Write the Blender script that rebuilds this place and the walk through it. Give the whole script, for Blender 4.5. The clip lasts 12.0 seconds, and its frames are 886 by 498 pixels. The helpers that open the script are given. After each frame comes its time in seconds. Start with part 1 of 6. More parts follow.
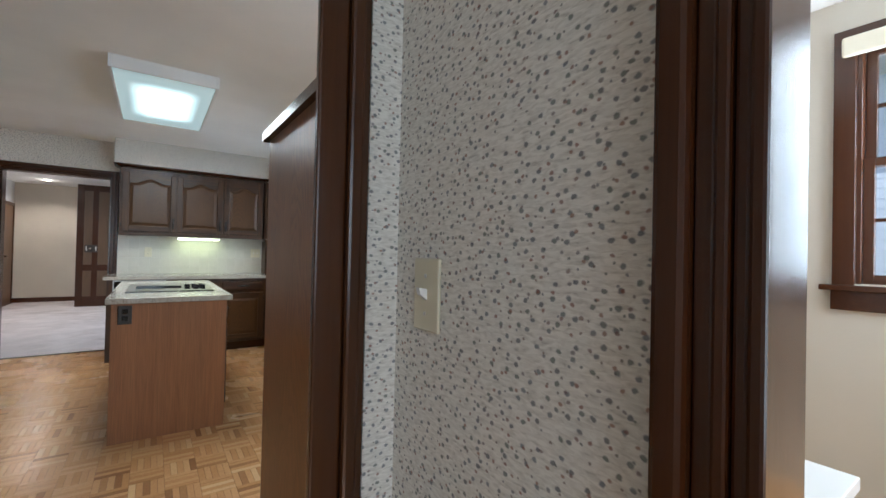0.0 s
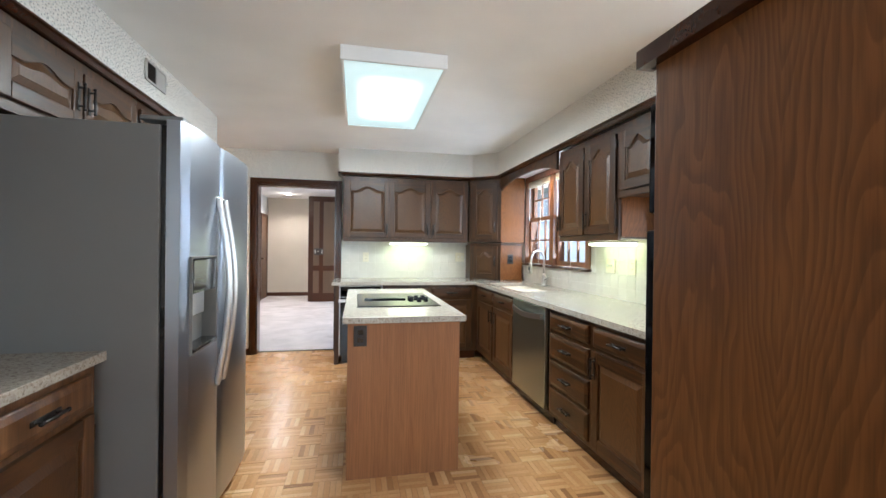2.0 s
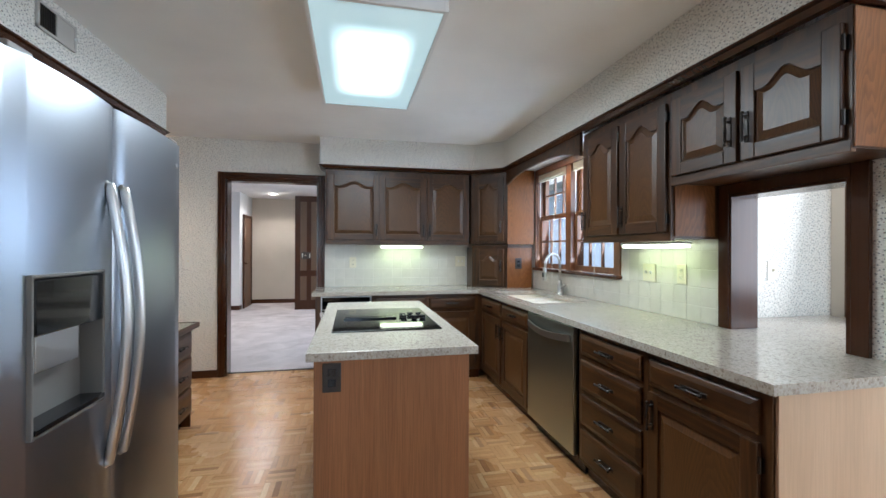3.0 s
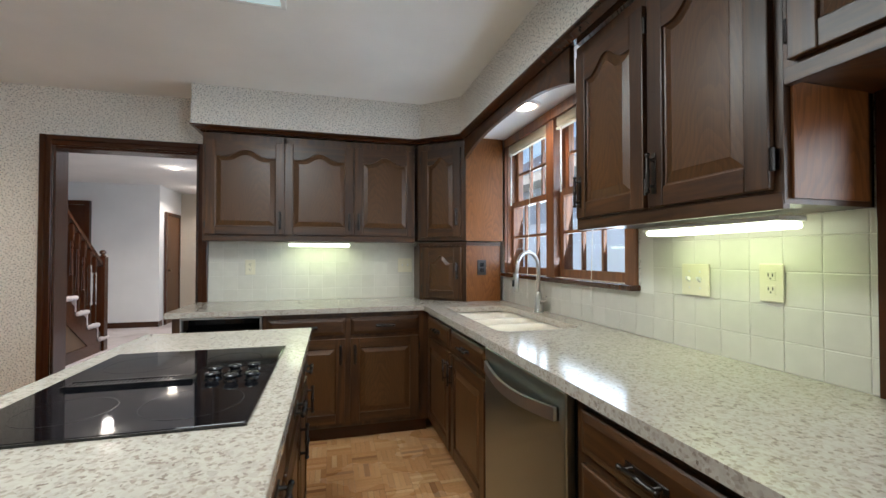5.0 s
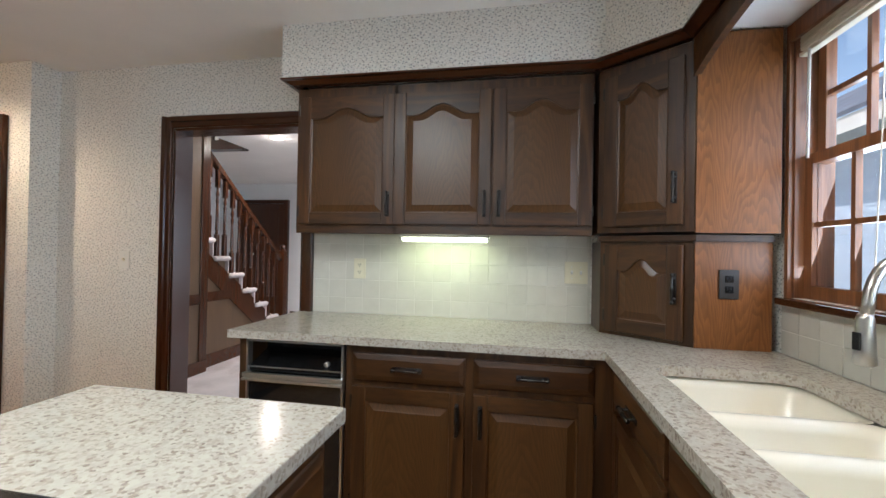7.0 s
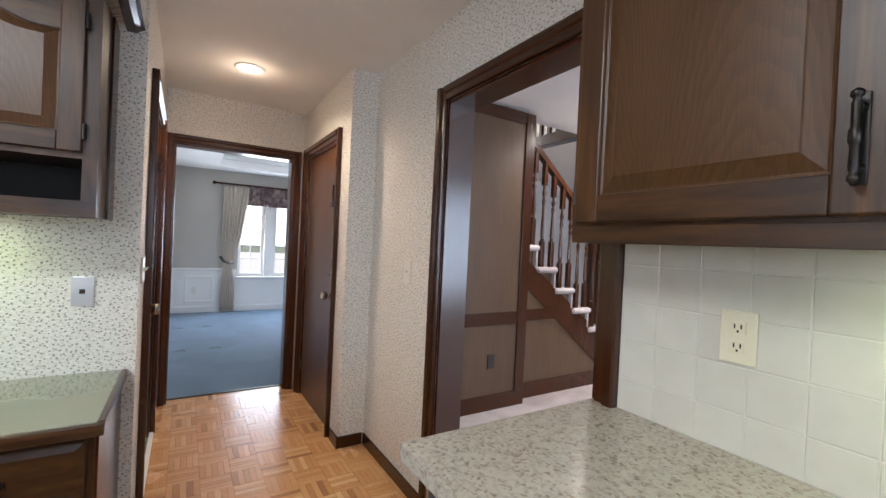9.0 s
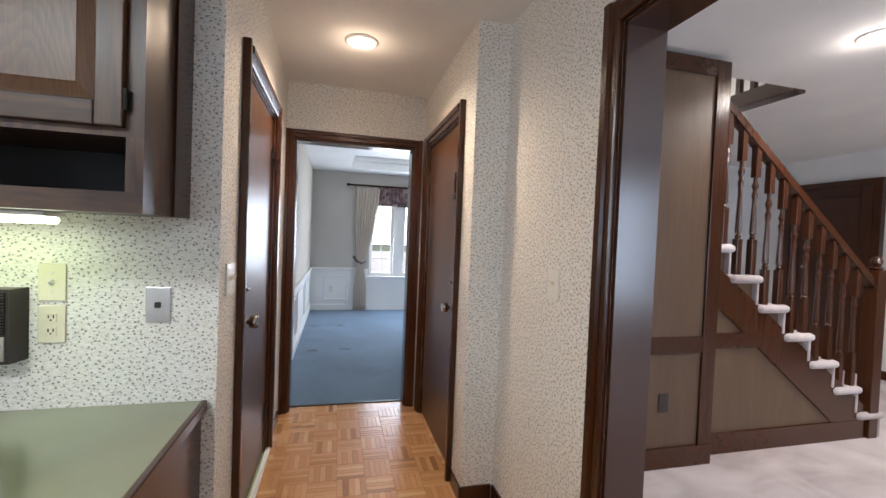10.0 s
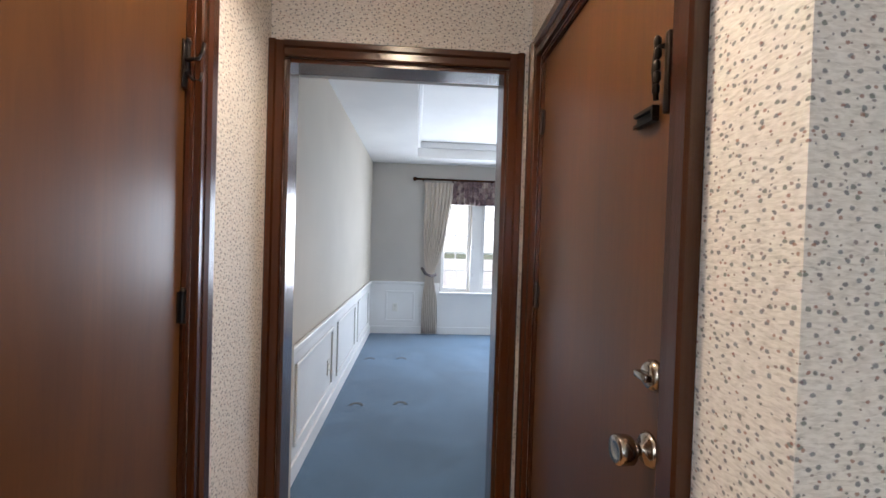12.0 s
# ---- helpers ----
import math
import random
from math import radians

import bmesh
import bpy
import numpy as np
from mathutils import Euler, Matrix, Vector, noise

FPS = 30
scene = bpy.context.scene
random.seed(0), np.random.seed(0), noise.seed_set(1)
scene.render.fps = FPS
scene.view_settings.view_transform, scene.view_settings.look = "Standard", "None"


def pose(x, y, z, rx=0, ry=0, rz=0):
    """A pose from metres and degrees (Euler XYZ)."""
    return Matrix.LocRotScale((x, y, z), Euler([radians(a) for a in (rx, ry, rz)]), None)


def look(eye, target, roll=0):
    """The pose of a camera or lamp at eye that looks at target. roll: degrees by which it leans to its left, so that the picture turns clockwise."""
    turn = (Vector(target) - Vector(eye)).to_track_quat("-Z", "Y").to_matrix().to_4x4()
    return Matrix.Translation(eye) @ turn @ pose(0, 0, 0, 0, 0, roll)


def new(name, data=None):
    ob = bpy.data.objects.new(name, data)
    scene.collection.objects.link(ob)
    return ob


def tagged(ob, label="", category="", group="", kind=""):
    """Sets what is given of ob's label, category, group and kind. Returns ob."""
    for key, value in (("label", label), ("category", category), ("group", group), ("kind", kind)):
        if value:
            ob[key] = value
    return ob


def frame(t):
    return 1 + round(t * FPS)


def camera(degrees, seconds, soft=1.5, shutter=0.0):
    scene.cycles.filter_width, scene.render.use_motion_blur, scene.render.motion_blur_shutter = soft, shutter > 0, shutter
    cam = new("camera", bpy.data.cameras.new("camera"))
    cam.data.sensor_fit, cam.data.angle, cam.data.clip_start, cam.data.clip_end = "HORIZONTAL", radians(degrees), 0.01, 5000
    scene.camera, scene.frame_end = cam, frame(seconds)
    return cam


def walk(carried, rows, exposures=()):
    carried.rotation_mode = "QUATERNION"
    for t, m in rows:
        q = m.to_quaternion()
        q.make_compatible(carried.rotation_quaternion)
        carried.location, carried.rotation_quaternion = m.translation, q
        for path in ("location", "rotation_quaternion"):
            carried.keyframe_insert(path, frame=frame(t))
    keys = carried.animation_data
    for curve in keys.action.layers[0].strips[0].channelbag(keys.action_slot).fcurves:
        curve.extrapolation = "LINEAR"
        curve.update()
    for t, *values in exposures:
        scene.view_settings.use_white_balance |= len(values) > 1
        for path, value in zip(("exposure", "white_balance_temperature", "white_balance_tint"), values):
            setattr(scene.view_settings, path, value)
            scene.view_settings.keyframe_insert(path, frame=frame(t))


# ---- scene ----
cam = camera(93.6, 12.0)
PATH = [
    (0, (3.313, 1.064, 1.227), (4.457, 2.704, 1.25), 1.3),
    (0.5, (3.232, 1.233, 1.24), (4.11, 3.03, 1.243), 1.0),
    (1, (3.198, 1.453, 1.273), (3.853, 3.343, 1.268), 1.1),
    (1.5, (3.154, 1.706, 1.287), (3.646, 3.645, 1.279), 0.9),
    (2, (3.155, 1.975, 1.295), (3.562, 3.934, 1.289), 0.7),
    (2.5, (3.217, 2.286, 1.31), (3.611, 4.247, 1.309), 0.5),
    (3, (3.257, 2.613, 1.312), (3.685, 4.567, 1.314), 0.2),
    (4.8, (3.813, 3.623, 1.259), (4.332, 5.554, 1.282), 0.0),
    (5, (3.871, 3.754, 1.251), (4.39, 5.685, 1.286), 0.0),
    (5.5, (4.031, 4.052, 1.242), (4.45, 6.008, 1.274), 0.3),
    (6, (4.131, 4.357, 1.231), (4.373, 6.342, 1.262), 0.6),
    (6.5, (4.195, 4.655, 1.255), (4.172, 6.655, 1.277), 0.9),
    (7, (4.169, 4.954, 1.271), (3.815, 6.922, 1.286), 1.1),
    (7.5, (4.119, 5.258, 1.29), (3.41, 7.128, 1.304), 1.5),
    (7.7, (4.095, 5.395, 1.271), (3.247, 7.206, 1.311), 1.8),
    (9.3, (3.543, 6.314, 1.346), (1.738, 7.174, 1.305), 2.5),
    (9.5, (3.428, 6.357, 1.336), (1.574, 7.106, 1.29), 2.4),
    (10, (3.109, 6.43, 1.344), (1.172, 6.925, 1.292), 2.3),
    (10.5, (2.745, 6.518, 1.335), (0.771, 6.834, 1.283), 2.1),
    (11, (2.365, 6.575, 1.328), (0.376, 6.783, 1.281), 1.9),
    (11.5, (1.961, 6.604, 1.345), (-0.034, 6.75, 1.303), 1.8),
    (12, (1.554, 6.643, 1.327), (-0.441, 6.77, 1.296), 1.8),
]
walk(cam, [(t, look(eye, target, roll)) for t, eye, target, roll in PATH], exposures=[
    (0.0, 0.22, 6300, 10), (0.5, 0.75, 6350, 10), (1.0, 1.08, 6400, 10), (1.5, 1.12, 6450, 10), (2.0, 1.05, 6400, 10), (2.5, 0.8, 6200, 10), (3.0, 0.5, 6050, 10), (5.0, 0.32, 6600, 11),
    (7.0, 0.42, 6550, 12), (7.6, 0.6, 6500, 13), (8.5, 0.55, 6550, 15), (9.5, 0.5, 6600, 16), (10.5, 0.48, 6550, 14), (11.5, 0.33, 6550, 15), (12.0, 0.6, 6550, 15)])

# ---- world and daylight ----
world = bpy.data.worlds.new("sky")
scene.world = world
world.use_nodes = True
wn = world.node_tree.nodes
sky = wn.new("ShaderNodeTexSky")
sky.sky_type, sky.sun_disc = "NISHITA", False
sky.sun_elevation, sky.sun_rotation = radians(39), radians(207)
world.node_tree.links.new(sky.outputs[0], wn["Background"].inputs[0])
wn["Background"].inputs[1].default_value = 0.15


def lamp(name, kind, m, power, colour, **more):
    data = bpy.data.lights.new(name, kind)
    data.energy, data.color = power, colour
    for key, value in more.items():
        if key == "size":
            data.size = value
        elif key == "size_y":
            data.shape, data.size_y = "RECTANGLE", value
        elif key == "spot":
            data.spot_size, data.spot_blend = radians(value), 0.6
        elif key == "radius":
            data.shadow_soft_size = value
        elif key == "angle":
            data.angle = radians(value)
    ob = new(name, data)
    ob.matrix_world = m
    return ob


lamp("sun", "SUN", look((-3, -6, 8), (1.5, 3, 0)), 4.0, (1.0, 0.95, 0.88), angle=0.5)
DAY = (0.62, 0.8, 1.0)
# skylight in the window openings
lamp("sink_window_light", "AREA", look((5.33, 6.06, 1.63), (3.8, 6.06, 2.1)), 22, DAY, size=1.3, size_y=0.9)
lamp("nook_window_light", "AREA", look((6.2, 1.02, 1.73), (3.9, 5.0, 2.3)), 58, (0.72, 0.87, 1.0), size=1.1, size_y=1.15)
lamp("nook_window_light_b", "AREA", look((6.2, 3.8, 1.6), (5.0, 3.6, 1.8)), 20, (0.9, 0.94, 1.0), size=1.3, size_y=1.2)
lamp("dining_window_light", "AREA", look((-4.33, 7.9, 1.3), (0, 7.0, 0.8)), 72, (0.72, 0.85, 1.0), size=2.0, size_y=1.25)
lamp("foyer_window_light", "AREA", look((5.36, 9.3, 1.35), (1.5, 9.1, 1.0)), 50, DAY, size=1.9, size_y=1.4)
# bluish fill through an added entry window behind the camera
lamp("entry_south_fill", "AREA", look((2.75, -1.15, 1.5), (3.3, 5.5, 1.95)), 17, (0.6, 0.8, 1.0), size=1.5, size_y=1.2)
# fill for the upper stairwell, set at an invented wall opening
lamp("landing_fill", "AREA", look((-1.62, 8.65, 2.93), (0.5, 9.6, 3.0)), 14, (1.0, 0.97, 0.92), size=1.4, size_y=0.55)
# fill from an invented opening in the nook's back wall, never in view
lamp("nook_south_fill", "AREA", look((4.65, -1.15, 1.15), (4.0, 3.6, 1.4)), 28, (0.7, 0.86, 1.0), size=1.6, size_y=1.9)
# the tubes of the boxed ceiling light
lamp("ceiling_light_tubes", "AREA", look((3.362, 5.06, 2.345), (3.362, 5.0601, 0)), 29, (0.90, 0.98, 1.0), size=0.5, size_y=1.2)


# ---- materials ----
class Mat:
    def __init__(self, name, rough=0.5, metal=0.0, colour=None):
        self.m = bpy.data.materials.new(name)
        self.m.use_nodes = True
        self.t = self.m.node_tree
        self.b = self.t.nodes["Principled BSDF"]
        self.b.inputs["Roughness"].default_value = rough
        self.b.inputs["Metallic"].default_value = metal
        if colour:
            self.b.inputs["Base Color"].default_value = (*colour, 1)

    def n(self, kind, **values):
        node = self.t.nodes.new("ShaderNode" + kind)
        for key, value in values.items():
            if key in ("operation", "blend_type", "data_type", "feature", "voronoi_dimensions", "noise_dimensions", "wave_type", "bands_direction", "interpolation_type"):
                if key == "operation":
                    node.operation = value
                elif key == "blend_type":
                    node.blend_type = value
                elif key == "data_type":
                    node.data_type = value
                elif key == "feature":
                    node.feature = value
                elif key == "voronoi_dimensions":
                    node.voronoi_dimensions = value
                elif key == "noise_dimensions":
                    node.noise_dimensions = value
                elif key == "wave_type":
                    node.wave_type = value
                elif key == "bands_direction":
                    node.bands_direction = value
            else:
                node.inputs[key.replace("_", " ")].default_value = value
        return node

    def link(self, a, b):
        self.t.links.new(a, b)

    def coords(self, scale=(1, 1, 1), shift=True):
        """Object coordinates, stretched; each object shifted by its own random amount."""
        c = self.n("TexCoord")
        mp = self.n("Mapping")
        mp.inputs["Scale"].default_value = scale
        self.link(c.outputs["Object"], mp.inputs["Vector"])
        if shift:
            info = self.n("ObjectInfo")
            mul = self.n("Math", operation="MULTIPLY")
            mul.inputs[1].default_value = 37.0
            self.link(info.outputs["Random"], mul.inputs[0])
            comb = self.n("CombineXYZ")
            for k in range(3):
                self.link(mul.outputs[0], comb.inputs[k])
            self.link(comb.outputs[0], mp.inputs["Location"])
        return mp.outputs[0]

    def ramp(self, fac, stops):
        r = self.n("ValToRGB")
        while len(r.color_ramp.elements) < len(stops):
            r.color_ramp.elements.new(0.5)
        for e, (p, c) in zip(r.color_ramp.elements, stops):
            e.position, e.color = p, (*c, 1)
        self.link(fac, r.inputs[0])
        return r.outputs[0]

    def mix(self, fac, a, b, kind="MIX"):
        x = self.n("MixRGB", blend_type=kind)
        for k, v in ((0, fac), (1, a), (2, b)):
            if isinstance(v, (int, float)):
                x.inputs[k].default_value = v
            elif isinstance(v, tuple):
                x.inputs[k].default_value = (*v, 1)
            else:
                self.link(v, x.inputs[k])
        return x.outputs[0]

    def bump(self, height, strength=0.2, distance=0.002):
        b = self.n("Bump", Strength=strength, Distance=distance)
        self.link(height, b.inputs["Height"])
        self.link(b.outputs[0], self.b.inputs["Normal"])

    def colour(self, out):
        self.link(out, self.b.inputs["Base Color"])
        return self


def wood(name, dark, mid, light, grain=(16, 16, 1.3), rough=0.42, coat=0.1, figure=0.3, bold=0.38, rings=60.0, plain=0.6, pore=0.3, cloud=0.35, spec=0.5):
    """Stained oak: long wavering figure, fine pores, and each piece a little different."""
    m = Mat(name, rough)
    v = m.coords(grain)
    a = m.n("TexNoise", Scale=1.0, Detail=5.0, Roughness=0.6, Distortion=1.6)
    m.link(v, a.inputs["Vector"])
    lowv = m.coords(tuple(g * figure for g in grain))
    lown = m.n("TexNoise", Scale=1.0, Detail=1.0, Roughness=0.4, Distortion=0.3)
    m.link(lowv, lown.inputs["Vector"])
    many = m.n("Math", operation="MULTIPLY")
    many.inputs[1].default_value = rings
    m.link(lown.outputs[0], many.inputs[0])
    w = m.n("Math", operation="SINE")
    m.link(many.outputs[0], w.inputs[0])
    v2 = m.coords((grain[0] * 14, grain[1] * 14, grain[2] * 5))
    p = m.n("TexNoise", Scale=1.0, Detail=2.0)
    m.link(v2, p.inputs["Vector"])
    big = m.n("TexNoise", Scale=0.35, Detail=2.0)
    m.link(v, big.inputs["Vector"])
    col = m.ramp(a.outputs[0], [(0.5 - 0.3 * plain, dark), (0.52, mid), (0.52 + 0.4 * plain, light)])
    col = m.mix(bold, col, m.ramp(w.outputs[0], [(0.0, dark), (0.35, mid), (1.0, light)]))
    col = m.mix(pore, col, m.ramp(p.outputs[0], [(0.38, (0.25, 0.25, 0.25)), (0.55, (1, 1, 1))]), "MULTIPLY")
    col = m.mix(cloud, col, m.ramp(big.outputs[0], [(0.3, (0.55, 0.55, 0.55)), (0.7, (1.25, 1.2, 1.15))]), "MULTIPLY")
    info = m.n("ObjectInfo")
    col = m.mix(0.3, col, m.ramp(info.outputs["Random"], [(0.0, (0.7, 0.7, 0.7)), (1.0, (1.2, 1.15, 1.1))]), "MULTIPLY")
    m.colour(col)
    m.bump(p.outputs[0], 0.12, 0.001)
    rr = m.n("MapRange")
    rr.inputs["To Min"].default_value, rr.inputs["To Max"].default_value = rough - 0.33 * pore, rough + 0.45 * pore
    m.link(a.outputs[0], rr.inputs["Value"])
    m.link(rr.outputs[0], m.b.inputs["Roughness"])
    m.b.inputs["Coat Weight"].default_value = coat
    m.b.inputs["Coat Roughness"].default_value = 0.2
    m.b.inputs["Specular IOR Level"].default_value = spec
    return m.m


def cathedral(name, dark, mid, light, width, period, rise, amount=0.6, rough=0.4, spec=0.35, wander=0.06):
    """Flat-sawn oak: nested pointed arches up the middle of each board, straight grain at its edges."""
    m = Mat(name, rough)
    c = m.n("TexCoord")
    s = m.n("SeparateXYZ")
    m.link(c.outputs["Object"], s.inputs[0])
    info = m.n("ObjectInfo")

    def calc(op, a, b=None):
        k = m.n("Math", operation=op)
        for slot, v in ((0, a), (1, b)):
            if v is None:
                continue
            if isinstance(v, (int, float)):
                k.inputs[slot].default_value = v
            else:
                m.link(v, k.inputs[slot])
        return k.outputs[0]

    far = calc("MULTIPLY", info.outputs["Random"], 3.7)
    u = calc("ADD", calc("ADD", s.outputs[0], s.outputs[1]), far)
    uv = m.n("CombineXYZ")
    m.link(calc("MULTIPLY", u, 9.0), uv.inputs[0])
    m.link(calc("MULTIPLY", s.outputs[2], 2.2), uv.inputs[1])
    low = m.n("TexNoise", Scale=1.0, Detail=2.0, Roughness=0.5)
    m.link(uv.outputs[0], low.inputs["Vector"])
    fine = m.n("TexNoise", Scale=5.0, Detail=2.0)
    m.link(uv.outputs[0], fine.inputs["Vector"])
    across = calc("SUBTRACT", calc("FRACT", calc("DIVIDE", u, width)), 0.5)
    bend = calc("MULTIPLY", calc("POWER", calc("ABSOLUTE", across), 1.8), rise)
    level = calc("ADD", calc("ADD", s.outputs[2], bend), calc("MULTIPLY", low.outputs[0], wander * 4))
    level = calc("ADD", level, calc("MULTIPLY", fine.outputs[0], wander * 0.35))
    ring = calc("FRACT", calc("DIVIDE", level, period))
    pv = m.n("CombineXYZ")
    m.link(calc("MULTIPLY", u, 260.0), pv.inputs[0])
    m.link(calc("MULTIPLY", s.outputs[2], 9.0), pv.inputs[1])
    p = m.n("TexNoise", Scale=1.0, Detail=2.0)
    m.link(pv.outputs[0], p.inputs["Vector"])
    col = m.ramp(low.outputs[0], [(0.3, mid), (0.7, light)])
    line = m.ramp(ring, [(0.0, dark), (0.22, dark), (0.5, mid), (0.93, light), (1.0, dark)])
    col = m.mix(amount, col, line)
    col = m.mix(0.28, col, m.ramp(p.outputs[0], [(0.36, (0.3, 0.28, 0.26)), (0.55, (1, 1, 1))]), "MULTIPLY")
    col = m.mix(0.3, col, m.ramp(info.outputs["Random"], [(0.0, (0.75, 0.75, 0.75)), (1.0, (1.2, 1.16, 1.1))]), "MULTIPLY")
    m.colour(col)
    m.bump(p.outputs[0], 0.1, 0.001)
    m.b.inputs["Specular IOR Level"].default_value = spec
    return m.m


D1, D2, D3 = (0.030, 0.0110, 0.0032), (0.073, 0.0278, 0.0076), (0.122, 0.052, 0.016)
OAK = wood("stained_oak", D1, D2, D3, coat=0.06, spec=0.5, rough=0.36, cloud=0.55)
PANEL = cathedral("stained_oak_panel", (0.040, 0.0152, 0.0046), (0.084, 0.0340, 0.0102), (0.120, 0.052, 0.0168), 0.36, 0.06, 2.4, 0.3, 0.35, 0.5, 0.1)
OAK_H = wood("stained_oak_across", D1, D2, D3, (1.3, 16, 16), coat=0.06, spec=0.5, rough=0.36, cloud=0.55)
OAK_DEPTH = wood("stained_oak_depth", D1, D2, D3, (16, 1.3, 16), coat=0.06, spec=0.5, rough=0.36, cloud=0.55)
# lit copy of the stained oak: strong window light is put into the colour
OAK_LIT = wood("stained_oak_lit", (0.10, 0.041, 0.014), (0.19, 0.085, 0.032), (0.26, 0.126, 0.052), coat=0.06, spec=0.5, rough=0.36, cloud=0.55)
TRIM = wood("dark_trim_wood", (0.034, 0.0092, 0.0024), (0.054, 0.0150, 0.0042), (0.072, 0.0220, 0.0068), (20, 20, 0.6), 0.24, 0.25, 0.3, 0.06, 60.0, 1.5, 0.1, 0.2, 0.35)
TRIM_GLOSS = wood("varnished_trim_wood", (0.034, 0.0092, 0.0024), (0.054, 0.0150, 0.0042), (0.072, 0.0220, 0.0068), (20, 20, 0.6), 0.24, 0.5, 0.3, 0.06, 60.0, 1.5, 0.08, 0.2, 0.6)
OAK_DEEP = wood("deep_stained_oak", (0.040, 0.0125, 0.004), (0.064, 0.021, 0.0068), (0.086, 0.030, 0.0102), (20, 20, 0.6), 0.24, 0.25, 0.3, 0.06, 60.0, 1.5, 0.1, 0.2, 0.35)
TRIM_H = wood("dark_trim_wood_across", (0.034, 0.0092, 0.0024), (0.054, 0.0150, 0.0042), (0.072, 0.0220, 0.0068), (0.6, 20, 20), 0.24, 0.25, 0.3, 0.06, 60.0, 1.5, 0.1, 0.2, 0.35)
WARM = cathedral("warm_oak_panel", (0.11, 0.037, 0.011), (0.22, 0.083, 0.024), (0.285, 0.115, 0.037), 0.27, 0.10, 2.6, 0.4, 0.36, 0.4, 0.26)
# cabinet oak lightened for sides facing daylight: the warm light is in the colour
OAK_SIDE_LIT = cathedral("lit_side_oak", (0.105, 0.034, 0.0095), (0.20, 0.071, 0.0195), (0.265, 0.10, 0.030), 0.3, 0.09, 1.6, 0.4, 0.34, 0.4, 0.2)
ISLAND = wood("island_panel_wood", (0.23, 0.088, 0.032), (0.31, 0.125, 0.048), (0.36, 0.152, 0.062), (30, 30, 1.2), 0.42, 0.1, 0.2, 0.1, 40.0, 1.2)
SASHW = wood("window_sash_wood", (0.14, 0.05, 0.02), (0.24, 0.09, 0.035), (0.32, 0.13, 0.05), (18, 18, 1.5), 0.35, 0.25)
DOORW = wood("door_veneer", (0.055, 0.0195, 0.0048), (0.105, 0.0405, 0.010), (0.165, 0.068, 0.0175), (5, 5, 0.9), 0.37, 0.14, 0.3, 0.06, 40.0, 1.6, 0.12, 0.5, 0.4)
STAIRW = wood("stair_panel_wood", (0.082, 0.044, 0.022), (0.118, 0.066, 0.034), (0.15, 0.088, 0.048), (6, 6, 1.0), 0.4, 0.12, 0.3, 0.05, 40.0, 1.6, 0.12, 0.4)


def painted(name, c, rough=0.6, bump=0.15, scale=260.0, vary=0.06):
    m = Mat(name, rough)
    v = m.coords(shift=False)
    a = m.n("TexNoise", Scale=scale, Detail=3.0)
    m.link(v, a.inputs["Vector"])
    b = m.n("TexNoise", Scale=1.7, Detail=3.0)
    m.link(v, b.inputs["Vector"])
    m.colour(m.ramp(b.outputs[0], [(0.3, tuple(k * (1 - vary) for k in c)), (0.7, tuple(min(1, k * (1 + vary * 0.5)) for k in c))]))
    m.bump(a.outputs[0], bump, 0.001)
    return m.m


CEILING = painted("ceiling_paint", (0.88, 0.86, 0.83), 0.8, 0.3, 140)
WHITE = painted("white_paint", (0.8, 0.79, 0.77), 0.5)
PLASTER = painted("cream_plaster", (0.54, 0.485, 0.405), 0.75, 0.3, 110)
TAUPE = painted("taupe_wall_paint", (0.50, 0.47, 0.43), 0.7)
IVORY = painted("ivory_plastic", (0.72, 0.66, 0.50), 0.35, 0.02)
BEIGE_P = painted("pale_plastic", (0.74, 0.72, 0.66), 0.35, 0.02)
BISQUE = painted("bisque_sink_enamel", (0.80, 0.74, 0.62), 0.22, 0.01)
DARKPL = painted("brown_plastic", (0.03, 0.022, 0.018), 0.4, 0.02)
BLACK = painted("black_enamel", (0.008, 0.008, 0.009), 0.15, 0.0)
# near-black colour standing in for the shade inside slots and recesses
GAP_SHADE = painted("painted_recess_shade", (0.012, 0.010, 0.009), 0.8)
GREYSIDE = painted("fridge_side_grey", (0.19, 0.182, 0.172), 0.5, 0.2, 500)
LAMINATE = painted("green_laminate", (0.215, 0.23, 0.15), 0.09, 0.03, 300, 0.12)
# pale siding tinted blue to carry the sky's reflection
SIDING = painted("siding_sky_tint", (0.55, 0.67, 0.84), 0.6)
SHINGLE = painted("roof_shingle", (0.16, 0.19, 0.25), 0.9, 0.6, 30, 0.3)
BLIND = painted("blind_fabric", (0.72, 0.64, 0.5), 0.7, 0.2, 90, 0.15)
DRAPE = painted("drape_cloth", (0.58, 0.50, 0.42), 0.85, 0.3, 400, 0.08)


def glossy(m, coat):
    m.node_tree.nodes["Principled BSDF"].inputs["Coat Weight"].default_value = coat
    return m


